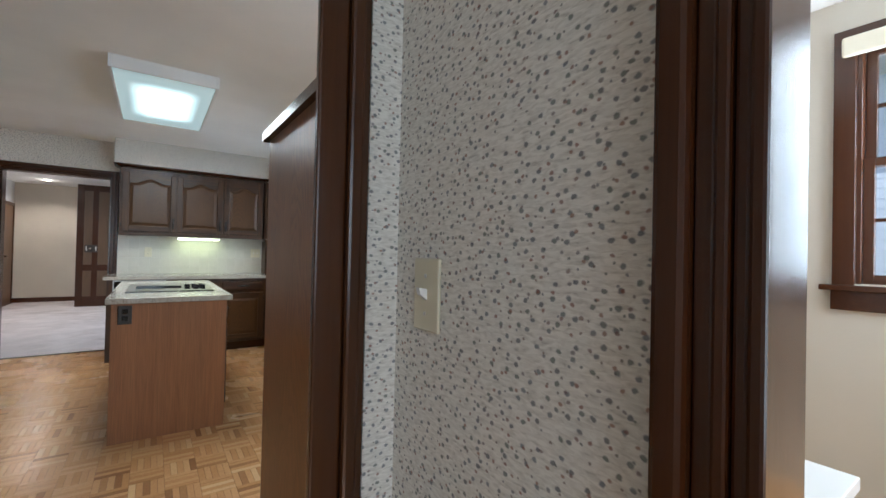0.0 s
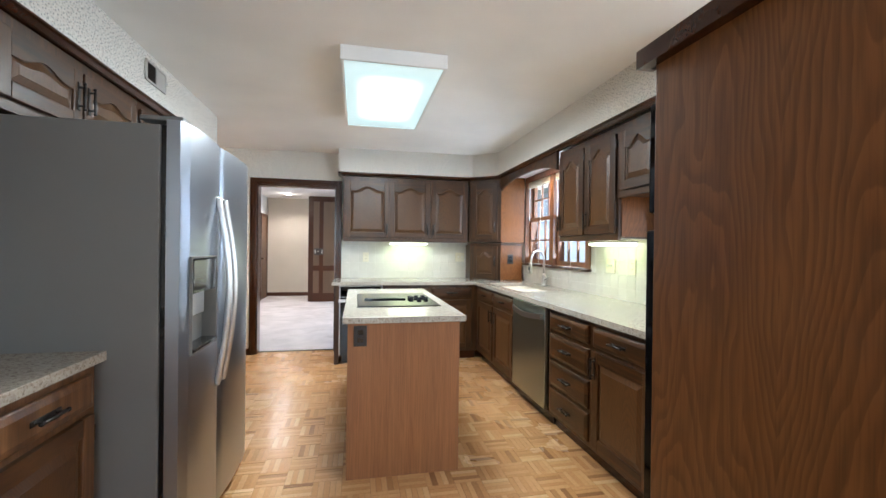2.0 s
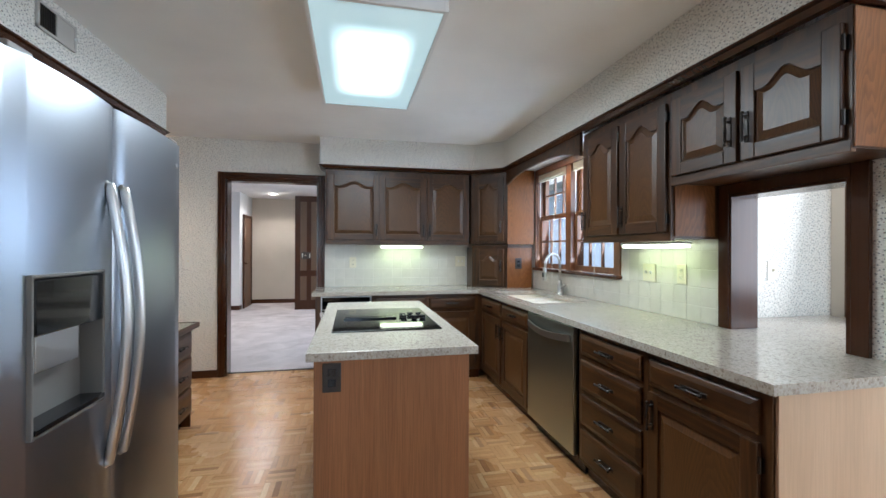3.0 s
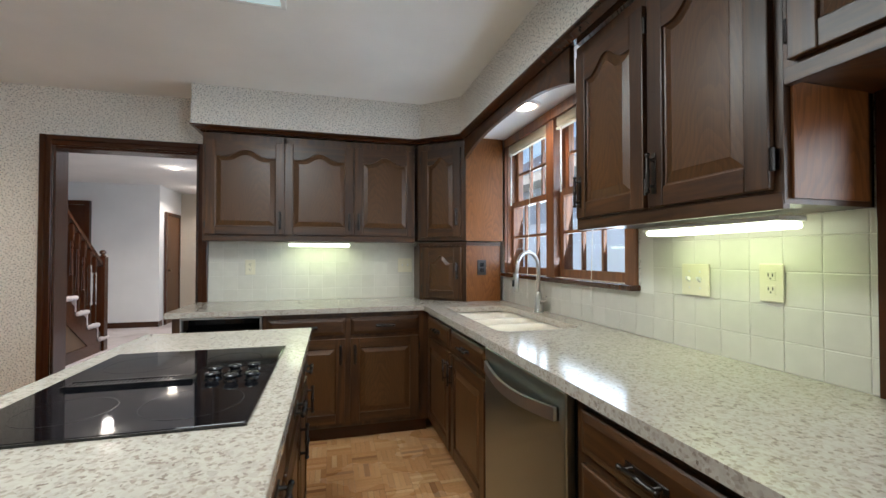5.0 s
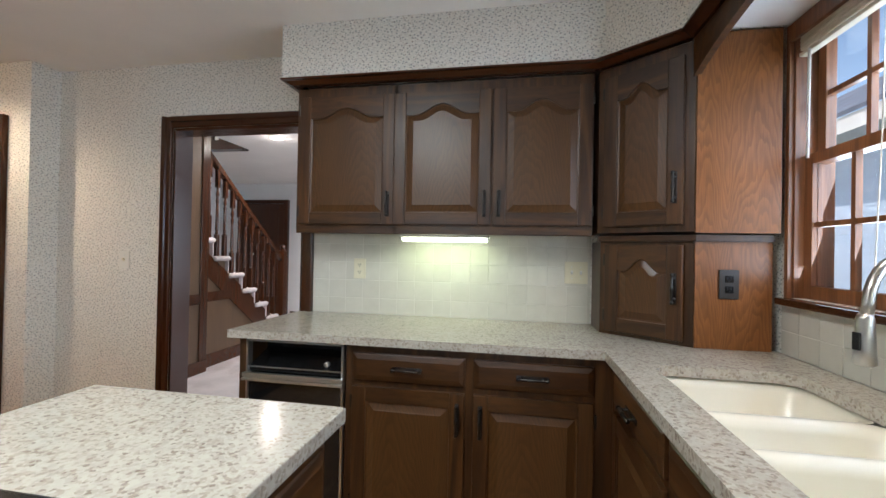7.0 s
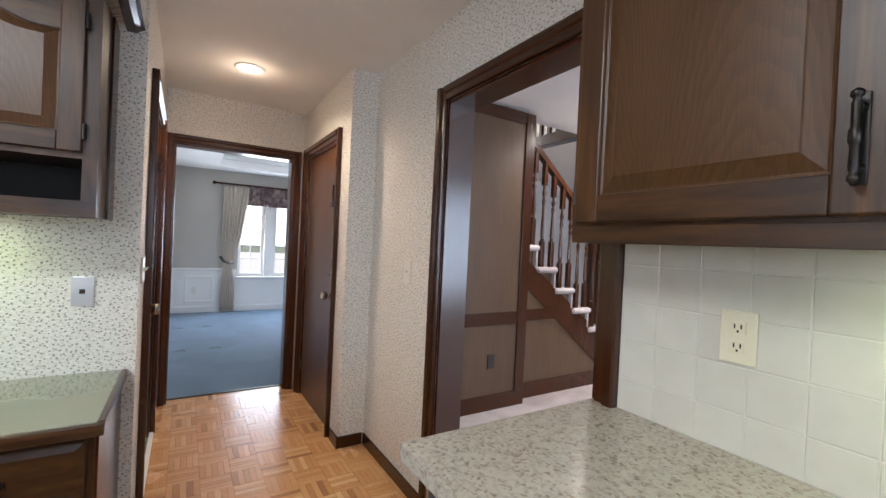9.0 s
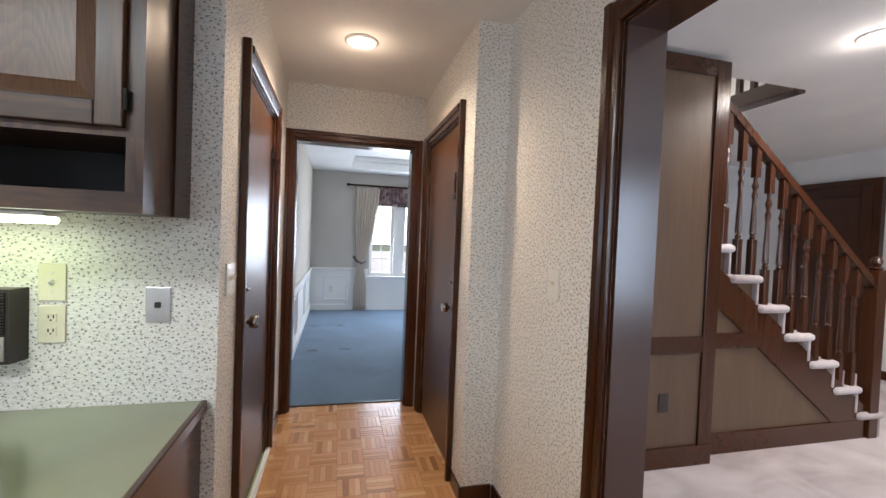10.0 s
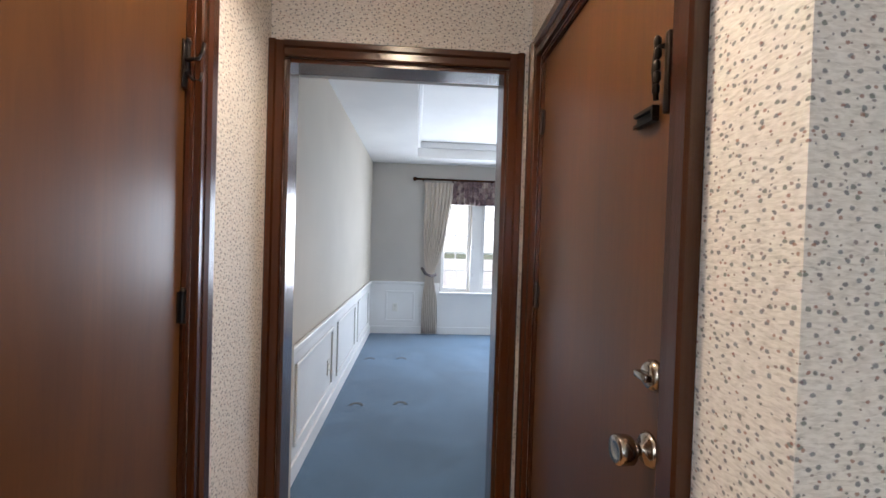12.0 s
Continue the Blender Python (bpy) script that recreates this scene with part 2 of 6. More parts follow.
def wallpaper():
    """Off-white crinkled paper, crease shade in its colour, with scattered small blue-grey, rust and green sprigs."""
    m = Mat("sprigged_wallpaper", 0.7)
    c = m.n("TexCoord")
    s = m.n("SeparateXYZ")
    m.link(c.outputs["Object"], s.inputs[0])
    add = m.n("Math", operation="SUBTRACT")
    m.link(s.outputs[0], add.inputs[0])
    m.link(s.outputs[1], add.inputs[1])
    uv = m.n("CombineXYZ")
    m.link(add.outputs[0], uv.inputs[0])
    m.link(s.outputs[2], uv.inputs[1])
    layers = []
    for k, (scale, shift, size, tones) in enumerate((
            (54.0, 0.0, 0.112, ((0.07, 0.08, 0.10), (0.14, 0.16, 0.19), (0.09, 0.12, 0.10))),
            (57.0, 3.3, 0.078, ((0.25, 0.08, 0.05), (0.16, 0.16, 0.18), (0.3, 0.13, 0.08))),
            (70.0, 7.9, 0.06, ((0.10, 0.12, 0.11), (0.22, 0.14, 0.10), (0.16, 0.17, 0.19))))):
        mp = m.n("Mapping")
        mp.inputs["Location"].default_value = (shift, shift * 1.7, 0)
        mp.inputs["Scale"].default_value = (scale * 0.85, scale, 1)
        mp.inputs["Rotation"].default_value = (0, 0, 0.6 - 0.9 * k)
        m.link(uv.outputs[0], mp.inputs["Vector"])
        nz = m.n("TexNoise", Scale=3.0, Detail=1.0)
        m.link(mp.outputs[0], nz.inputs["Vector"])
        warp = m.mix(0.2, mp.outputs[0], nz.outputs["Color"], "ADD")
        vo = m.n("TexVoronoi", voronoi_dimensions="2D", Scale=1.0, Randomness=0.72)
        m.link(warp, vo.inputs["Vector"])
        hit = m.n("MapRange")
        for key, value in (("From Min", size), ("From Max", size + 0.09), ("To Min", 1.0), ("To Max", 0.0)):
            hit.inputs[key].default_value = value
        m.link(vo.outputs["Distance"], hit.inputs["Value"])
        sep = m.n("SeparateColor")
        m.link(vo.outputs["Color"], sep.inputs[0])
        tone = m.ramp(sep.outputs[0], [(0.2, tones[0]), (0.5, tones[1]), (0.8, tones[2])])
        keep = m.n("Math", operation="GREATER_THAN")
        keep.inputs[1].default_value = (0.12, 0.4, 0.6)[k]
        m.link(sep.outputs[1], keep.inputs[0])
        both = m.n("Math", operation="MULTIPLY")
        m.link(hit.outputs[0], both.inputs[0])
        m.link(keep.outputs[0], both.inputs[1])
        half = m.n("Math", operation="MULTIPLY")
        half.inputs[1].default_value = 0.76
        m.link(both.outputs[0], half.inputs[0])
        layers.append((half.outputs[0], tone))
    mp = m.n("Mapping")
    mp.inputs["Scale"].default_value = (60, 210, 1)
    m.link(uv.outputs[0], mp.inputs["Vector"])
    cr = m.n("TexNoise", Scale=1.0, Detail=3.0, Distortion=0.6)
    m.link(mp.outputs[0], cr.inputs["Vector"])
    # low parts of the crinkle are darkened to paint their small shadows
    col = m.ramp(cr.outputs[0], [(0.25, (0.50, 0.47, 0.42)), (0.38, (0.67, 0.635, 0.575)), (0.62, (0.82, 0.79, 0.73))])
    for fac, tone in layers:
        col = m.mix(fac, col, tone)
    m.colour(col)
    m.bump(cr.outputs[0], 0.65, 0.0015)
    return m.m


PAPER = wallpaper()
glossy(LAMINATE, 0.8)


def quartz():
    m = Mat("speckled_quartz", 0.14)
    v = m.coords(shift=False)
    vo = m.n("TexVoronoi", Scale=150.0, Randomness=1.0)
    m.link(v, vo.inputs["Vector"])
    sep = m.n("SeparateColor")
    m.link(vo.outputs["Color"], sep.inputs[0])
    col = m.ramp(sep.outputs[0], [(0.0, (0.15, 0.105, 0.08)), (0.12, (0.30, 0.24, 0.19)), (0.3, (0.40, 0.352, 0.30)), (0.62, (0.48, 0.44, 0.378))])
    v2 = m.n("TexVoronoi", Scale=75.0, Randomness=1.0)
    m.link(v, v2.inputs["Vector"])
    s2 = m.n("SeparateColor")
    m.link(v2.outputs["Color"], s2.inputs[0])
    col = m.mix(0.4, col, m.ramp(s2.outputs[1], [(0.0, (0.3, 0.26, 0.225)), (0.25, (0.44, 0.4, 0.35)), (1.0, (0.52, 0.48, 0.415))]))
    nz = m.n("TexNoise", Scale=5.0, Detail=3.0)
    m.link(v, nz.inputs["Vector"])
    col = m.mix(0.25, col, m.ramp(nz.outputs[0], [(0.3, (0.8, 0.76, 0.72)), (0.7, (1.05, 1.03, 1.0))]), "MULTIPLY")
    m.colour(col)
    return m.m


QUARTZ = quartz()


def parquet():
    m = Mat("oak_parquet", 0.33)
    geo = m.n("NewGeometry")
    v = m.coords((1, 1, 1))
    rot = m.n("TexNoise", Scale=90.0, Detail=3.0, Distortion=0.5)
    m.link(v, rot.inputs["Vector"])
    info = m.n("ObjectInfo")
    spread = m.n("Math", operation="MULTIPLY")
    spread.inputs[1].default_value = 7.31
    m.link(info.outputs["Random"], spread.inputs[0])
    total = m.n("Math", operation="ADD")
    m.link(spread.outputs[0], total.inputs[0])
    m.link(geo.outputs["Random Per Island"], total.inputs[1])
    piece = m.n("Math", operation="FRACT")
    m.link(total.outputs[0], piece.inputs[0])
    col = m.ramp(piece.outputs[0], [(0.0, (0.30, 0.145, 0.062)), (0.05, (0.40, 0.20, 0.088)), (0.14, (0.53, 0.272, 0.112)), (0.6, (0.60, 0.328, 0.145)), (0.86, (0.64, 0.37, 0.172)), (1.0, (0.71, 0.46, 0.245))])
    col = m.mix(0.25, col, m.ramp(rot.outputs[0], [(0.35, (0.6, 0.55, 0.5)), (0.6, (1.05, 1.03, 1.0))]), "MULTIPLY")
    wear = m.n("TexNoise", Scale=2.2, Detail=4.0)
    m.link(m.coords(shift=False), wear.inputs["Vector"])
    col = m.mix(0.35, col, m.ramp(wear.outputs[0], [(0.35, (0.8, 0.72, 0.66)), (0.65, (1.08, 1.08, 1.08))]), "MULTIPLY")
    m.colour(col)
    rr = m.n("MapRange")
    rr.inputs["To Min"].default_value, rr.inputs["To Max"].default_value = 0.17, 0.36
    m.link(wear.outputs[0], rr.inputs["Value"])
    m.link(rr.outputs[0], m.b.inputs["Roughness"])
    m.bump(rot.outputs[0], 0.08, 0.001)
    return m.m


PARQUET = parquet()


def carpet(name, a, b, soil=0.0):
    m = Mat(name, 0.95)
    v = m.coords(shift=False)
    n1 = m.n("TexNoise", Scale=420.0, Detail=2.0)
    n2 = m.n("TexNoise", Scale=2.0, Detail=4.0, Distortion=1.0)
    m.link(v, n1.inputs["Vector"])
    m.link(v, n2.inputs["Vector"])
    col = m.ramp(n2.outputs[0], [(0.35, a), (0.65, b)])
    col = m.mix(0.3, col, m.ramp(n1.outputs[0], [(0.3, (0.6, 0.6, 0.6)), (0.7, (1.15, 1.15, 1.15))]), "MULTIPLY")
    if soil:
        n3 = m.n("TexNoise", Scale=0.9, Detail=5.0, Roughness=0.6, Distortion=1.8)
        m.link(v, n3.inputs["Vector"])
        col = m.mix(soil, col, m.ramp(n3.outputs[0], [(0.52, (1, 1, 1)), (0.62, (0.66, 0.58, 0.54)), (0.72, (0.5, 0.42, 0.38))]), "MULTIPLY")
    m.colour(col)
    m.bump(n1.outputs[0], 0.6, 0.004)
    m.b.inputs["Sheen Weight"].default_value = 0.3
    return m.m


CARPET = carpet("pale_carpet", (0.43, 0.365, 0.35), (0.61, 0.535, 0.515), 0.6)
BLUECARPET = carpet("blue_carpet", (0.045, 0.108, 0.18), (0.07, 0.152, 0.25))


def tile_mat():
    m = Mat("glazed_tile", 0.2)
    info = m.n("ObjectInfo")
    v = m.coords()
    nz = m.n("TexNoise", Scale=14.0, Detail=3.0)
    m.link(v, nz.inputs["Vector"])
    col = m.ramp(info.outputs["Random"], [(0.0, (0.62, 0.59, 0.52)), (1.0, (0.66, 0.63, 0.56))])
    col = m.mix(0.3, col, m.ramp(nz.outputs[0], [(0.35, (0.86, 0.85, 0.82)), (0.65, (1.04, 1.03, 1.0))]), "MULTIPLY")
    m.colour(col)
    m.bump(nz.outputs[0], 0.12, 0.003)
    return m.m


TILE = tile_mat()
GROUT = painted("grout", (0.70, 0.67, 0.60), 0.9)


def metal(name, c, rough, stretch=(1, 1, 1), bump=0.0, vary=0.28):
    m = Mat(name, rough, 1.0, c)
    v = m.coords(stretch)
    nz = m.n("TexNoise", Scale=1.0, Detail=3.0)
    m.link(v, nz.inputs["Vector"])
    rr = m.n("MapRange")
    rr.inputs["To Min"].default_value, rr.inputs["To Max"].default_value = rough * (1 - vary), rough * (1 + vary)
    m.link(nz.outputs[0], rr.inputs["Value"])
    m.link(rr.outputs[0], m.b.inputs["Roughness"])
    if bump:
        m.bump(nz.outputs[0], bump, 0.0005)
    return m.m


STEEL = metal("brushed_steel", (0.40, 0.43, 0.48), 0.32, (3, 3, 420), vary=0.1)
STEEL_DW = metal("greenish_steel", (0.40, 0.45, 0.43), 0.33, (3, 3, 420), vary=0.1)
STEEL_BAR = metal("satin_steel", (0.72, 0.71, 0.7), 0.33, (30, 30, 30))
CHROME = metal("brushed_nickel", (0.5, 0.48, 0.45), 0.3, (40, 40, 40))
BRASS = metal("aged_brass", (0.42, 0.37, 0.31), 0.2, (60, 60, 60))
PEWTER = metal("dark_pewter", (0.055, 0.05, 0.047), 0.38, (80, 80, 80), 0.1)
IRON = metal("black_iron", (0.03, 0.025, 0.022), 0.45, (80, 80, 80), 0.1)
HOBGLASS = Mat("black_glass", 0.04, 0.0, (0.004, 0.004, 0.005)).m
HOBGLASS.node_tree.nodes["Principled BSDF"].inputs["Specular IOR Level"].default_value = 0.28
BLACK.node_tree.nodes["Principled BSDF"].inputs["Specular IOR Level"].default_value = 0.3
KNOBPL = Mat("black_knob_plastic", 0.16, 0.0, (0.006, 0.006, 0.007)).m


def ring_mat():
    return Mat("printed_ring", 0.2, 0.0, (0.03, 0.03, 0.03)).m


RING = ring_mat()


def clear_glass():
    m = bpy.data.materials.new("window_glass")
    m.use_nodes = True
    t = m.node_tree
    t.nodes.clear()
    out = t.nodes.new("ShaderNodeOutputMaterial")
    mixs = t.nodes.new("ShaderNodeMixShader")
    tr = t.nodes.new("ShaderNodeBsdfTransparent")
    gl = t.nodes.new("ShaderNodeBsdfGlossy")
    gl.inputs["Roughness"].default_value = 0.02
    lw = t.nodes.new("ShaderNodeLayerWeight")
    lw.inputs[0].default_value = 0.5
    pw = t.nodes.new("ShaderNodeMath")
    pw.operation = "POWER"
    pw.inputs[1].default_value = 3.0
    rng = t.nodes.new("ShaderNodeMapRange")
    rng.inputs["To Min"].default_value, rng.inputs["To Max"].default_value = 0.03, 0.5
    t.links.new(lw.outputs["Facing"], pw.inputs[0])
    t.links.new(pw.outputs[0], rng.inputs["Value"])
    t.links.new(rng.outputs[0], mixs.inputs[0])
    t.links.new(tr.outputs[0], mixs.inputs[1])
    t.links.new(gl.outputs[0], mixs.inputs[2])
    t.links.new(mixs.outputs[0], out.inputs[0])
    return m


GLASS = clear_glass()


def glow(name, c, strength):
    m = Mat(name, 0.4, 0.0, (0.8, 0.8, 0.8))
    m.b.inputs["Emission Color"].default_value = (*c, 1)
    m.b.inputs["Emission Strength"].default_value = strength
    return m.m


def lens_glow():
    """A milky lens with fluorescent tubes behind it: bright over the tubes, dim and bluish at the rim."""
    m = Mat("lit_ceiling_lens", 0.3, 0.0, (0.7, 0.8, 0.8))
    c = m.n("TexCoord")
    s = m.n("SeparateXYZ")
    m.link(c.outputs["Object"], s.inputs[0])
    both = []
    for axis, inner, outer in ((0, 0.07, 0.24), (1, 0.22, 0.50)):
        ab = m.n("Math", operation="ABSOLUTE")
        m.link(s.outputs[axis], ab.inputs[0])
        st = m.n("MapRange")
        st.interpolation_type = "SMOOTHSTEP"
        for key, value in (("From Min", inner), ("From Max", outer), ("To Min", 1.0), ("To Max", 0.0)):
            st.inputs[key].default_value = value
        m.link(ab.outputs[0], st.inputs["Value"])
        both.append(st)
    mu = m.n("Math", operation="MULTIPLY")
    m.link(both[0].outputs[0], mu.inputs[0])
    m.link(both[1].outputs[0], mu.inputs[1])
    st = m.n("MapRange")
    st.inputs["To Min"].default_value, st.inputs["To Max"].default_value = LENS_MIN, LENS_MAX
    m.link(mu.outputs[0], st.inputs["Value"])
    m.b.inputs["Emission Color"].default_value = (0.62, 0.93, 1.0, 1)
    m.link(st.outputs[0], m.b.inputs["Emission Strength"])
    return m.m


LENS_MAX, LENS_MIN = 2.8, 0.3
LENS = lens_glow()
BULB = glow("lit_bulb", (1.0, 0.86, 0.68), 12.0)
TUBE = glow("lit_tube_cover", (0.86, 1.0, 0.72), 4.5)


# ---- mesh helpers ----
def box(bm, x0, y0, z0, x1, y1, z1, bevel=0.0):
    if x1 < x0: x0, x1 = x1, x0
    if y1 < y0: y0, y1 = y1, y0
    if z1 < z0: z0, z1 = z1, z0
    v = [bm.verts.new(p) for p in ((x0, y0, z0), (x1, y0, z0), (x1, y1, z0), (x0, y1, z0), (x0, y0, z1), (x1, y0, z1), (x1, y1, z1), (x0, y1, z1))]
    f = [bm.faces.new([v[i] for i in q]) for q in ((3, 2, 1, 0), (4, 5, 6, 7), (0, 1, 5, 4), (1, 2, 6, 5), (2, 3, 7, 6), (3, 0, 4, 7))]
    if bevel:
        bmesh.ops.bevel(bm, geom=list({e for g in f for e in g.edges}), offset=bevel, segments=2, affect="EDGES", profile=0.5)


def prism(bm, pts, lo, hi, axis="z"):
    """A polygon carried from lo to hi. axis z: points are (x, y); axis y: (x, z); axis x: (y, z)."""
    def put(p, h):
        return {"z": (p[0], p[1], h), "y": (p[0], h, p[1]), "x": (h, p[0], p[1])}[axis]
    a = [bm.verts.new(put(p, lo)) for p in pts]
    b = [bm.verts.new(put(p, hi)) for p in pts]
    bm.faces.new(a)
    bm.faces.new(b[::-1])
    for i in range(len(pts)):
        j = (i + 1) % len(pts)
        bm.faces.new((a[j], a[i], b[i], b[j]))


def lathe(bm, profile, centre=(0, 0, 0), axis="z", seg=12):
    """Turn (radius, height) pairs about an axis."""
    rings = []
    for r, h in profile:
        ring = []
        for k in range(seg):
            a = 2 * math.pi * k / seg
            p = (r * math.cos(a), r * math.sin(a), h)
            if axis == "x": p = (p[2], p[0], p[1])
            elif axis == "y": p = (p[0], p[2], p[1])
            ring.append(bm.verts.new((p[0] + centre[0], p[1] + centre[1], p[2] + centre[2])))
        rings.append(ring)
    for a, b in zip(rings, rings[1:]):
        for k in range(seg):
            bm.faces.new((a[k], a[(k + 1) % seg], b[(k + 1) % seg], b[k]))
    bm.faces.new(rings[0][::-1])
    bm.faces.new(rings[-1])


def tube(bm, pts, r, seg=10):
    """A round tube along a line of points; r may be a number or one per point."""
    pts = [Vector(p) for p in pts]
    rs = r if isinstance(r, (list, tuple)) else [r] * len(pts)
    rings = []
    for i, p in enumerate(pts):
        d = (pts[min(i + 1, len(pts) - 1)] - pts[max(i - 1, 0)]).normalized()
        up = Vector((0, 1, 0)) if abs(d.y) < 0.9 else Vector((1, 0, 0))
        u = d.cross(up).normalized()
        w = d.cross(u).normalized()
        rings.append([bm.verts.new(p + rs[i] * (math.cos(2 * math.pi * k / seg) * u + math.sin(2 * math.pi * k / seg) * w)) for k in range(seg)])
    for a, b in zip(rings, rings[1:]):
        for k in range(seg):
            bm.faces.new((a[k], a[(k + 1) % seg], b[(k + 1) % seg], b[k]))
    bm.faces.new(rings[0][::-1])
    bm.faces.new(rings[-1])


def mesh_of(name, bm, material, smooth=False):
    bmesh.ops.recalc_face_normals(bm, faces=bm.faces)
    me = bpy.data.meshes.new(name)
    if smooth:
        for f in bm.faces:
            f.smooth = True
    bm.to_mesh(me)
    bm.free()
    me.materials.append(material)
    return me


def part(name, bm, material, parent=None, label="", smooth=False):
    ob = new(name, mesh_of(name, bm, material, smooth))
    if parent:
        ob.parent = parent
    if label:
        ob["label"] = label
    return ob


def thing(name, m, label, category, group=""):
    ob = new(name)
    ob.empty_display_size = 0.05
    ob.matrix_world = m
    return tagged(ob, label, category, group)


def one(name, bm, material, label, category, group="", smooth=False, m=None):
    ob = part(name, bm, material, smooth=smooth)
    if m is not None:
        ob.matrix_world = m
    return tagged(ob, label, category, group)


def setting(name, bm, material, label="", category=""):
    return tagged(part(name, bm, material), label, category, kind="structure")


def boxes(*rows, bevel=0.0):
    bm = bmesh.new()
    for r in rows:
        box(bm, *r, bevel=bevel)
    return bm


# ---- structure ----
EX, NY, WX = 5.18, 7.26, 1.57      # inner faces of the kitchen's east, north and west walls
CEIL, SOFB = 2.44, 2.165


def wall_x(name, x0, x1, y0, y1, holes=(), z1=CEIL, mat=PAPER, z0=0.0):
    """A wall that runs along y; holes: (y0, y1, z0, z1), in order of y."""
    bm, at = bmesh.new(), y0
    for a, b, lo, hi in holes:
        if a > at: box(bm, x0, at, z0, x1, a, z1)
        if lo > z0: box(bm, x0, a, z0, x1, b, lo)
        if hi < z1: box(bm, x0, a, hi, x1, b, z1)
        at = b
    if at < y1: box(bm, x0, at, z0, x1, y1, z1)
    return setting(name, bm, mat)


def wall_y(name, y0, y1, x0, x1, holes=(), z1=CEIL, mat=PAPER, z0=0.0):
    bm, at = bmesh.new(), x0
    for a, b, lo, hi in holes:
        if a > at: box(bm, at, y0, z0, a, y1, z1)
        if lo > z0: box(bm, a, y0, z0, b, y1, lo)
        if hi < z1: box(bm, a, y0, hi, b, y1, z1)
        at = b
    if at < x1: box(bm, at, y0, z0, x1, y1, z1)
    return setting(name, bm, mat)


# kitchen and nook shell
wall_n = wall_y("wall_north", NY, NY + 0.13, 1.105, EX, [(1.99, 2.905, 0, 2.03)])
wall_e = wall_x("wall_east", EX, EX + 0.13, 3.60, NY + 0.13, [(3.86, 4.40, 0.87, 1.60), (5.37, 6.72, 1.125, 2.13)])
wall_w = wall_x("wall_west", WX - 0.13, WX, -1.2, 6.05)
wall_y("wall_hall_south", 5.92, 6.05, -0.25, WX - 0.13, [(0.42, 1.25, 0, 2.03)])
wall_y("wall_hall_north", 7.085, 7.215, -0.25, 1.105, [(0.02, 0.865, 0, 2.03)])
wall_x("wall_hall_return", 0.975, 1.105, 7.215, 7.39)
wall_x("wall_hall_west", -0.25, -0.13, 6.05, 7.085, [(6.108, 6.995, 0, 2.035)])
wall_y("wall_south_partition", 1.735, 1.85, 3.62, 4.75)
wall_y("wall_south_header", 1.735, 1.85, WX, 3.62, z0=2.1)
wall_x("wall_entry", 3.68, 3.80, 1.20, 1.735)
wall_x("wall_entry_south", 3.68, 3.80, -1.2, 0.25)
wall_x("wall_entry_header", 3.68, 3.80, 0.25, 1.20, z0=2.05)
wall_y("wall_back", -1.33, -1.2, WX - 0.13, 6.38, [(1.95, 3.5, 0.85, 2.1), (3.85, 5.55, 0.05, 2.15)], mat=PLASTER)
nook_e = wall_x("wall_nook_east", 6.25, 6.38, -1.2, 4.8, [(0.43, 1.60, 1.12, 2.36), (3.2, 4.52, 0.62, 2.2)], z1=2.6, mat=PLASTER)
wall_y("wall_nook_north", 4.68, 4.8, EX + 0.13, 6.25, z1=2.6)
setting("ceiling", boxes((WX - 0.13, -1.33, CEIL, EX, NY + 0.13, CEIL + 0.1), (-0.25, 5.92, CEIL, WX - 0.13, NY + 0.13, CEIL + 0.1)), CEILING, "off-white lightly textured ceiling", "ceiling")
setting("ceiling_nook", boxes((EX + 0.005, -1.33, 2.6, 6.38, 4.8, 2.7), (EX, -1.33, CEIL, EX + 0.005, 4.8, 2.7)), CEILING)
setting("floor_nook", boxes((EX, -1.33, -0.06, 6.38, 4.8, 0.0)), PARQUET)

# soffits over the cabinets, and their dark crown strips
bm = bmesh.new()
SOF = [(2.94, 6.935), (4.545, 6.935), (4.80, 6.70), (4.80, 3.63), (EX, 3.63), (EX, NY), (2.94, NY)]
prism(bm, SOF, SOFB, CEIL)
setting("soffit_east", bm, PAPER, "papered soffit above the wall cabinets", "soffit")
setting("soffit_west", boxes((WX, 1.85, SOFB, 1.92, 6.04, CEIL)), PAPER, "papered soffit with an air grille", "soffit")
setting("soffit_underside", boxes((4.86, 5.31, SOFB - 0.012, EX - 0.002, 6.72, SOFB - 0.002)), WHITE)


def moulding(bm, a, b, z0, z1, out, lip=0.012, ma=0.0, mb=0.0):
    """A crown strip from a to b whose face leans outward to the left of the way."""
    a, b = Vector(a), Vector(b)
    d = (b - a).normalized()
    n = Vector((-d.y, d.x))
    rows = [(-0.02, z0), (lip, z0), (out * 0.7, z0 + (z1 - z0) * 0.55), (out, z1 - 0.008), (out, z1), (-0.02, z1)]
    ra = [bm.verts.new((*(a + n * o - d * o * ma), z)) for o, z in rows]
    rb = [bm.verts.new((*(b + n * o + d * o * mb), z)) for o, z in rows]
    for i in range(len(rows)):
        j = (i + 1) % len(rows)
        bm.faces.new((ra[i], ra[j], rb[j], rb[i]))
    bm.faces.new(ra)
    bm.faces.new(rb[::-1])


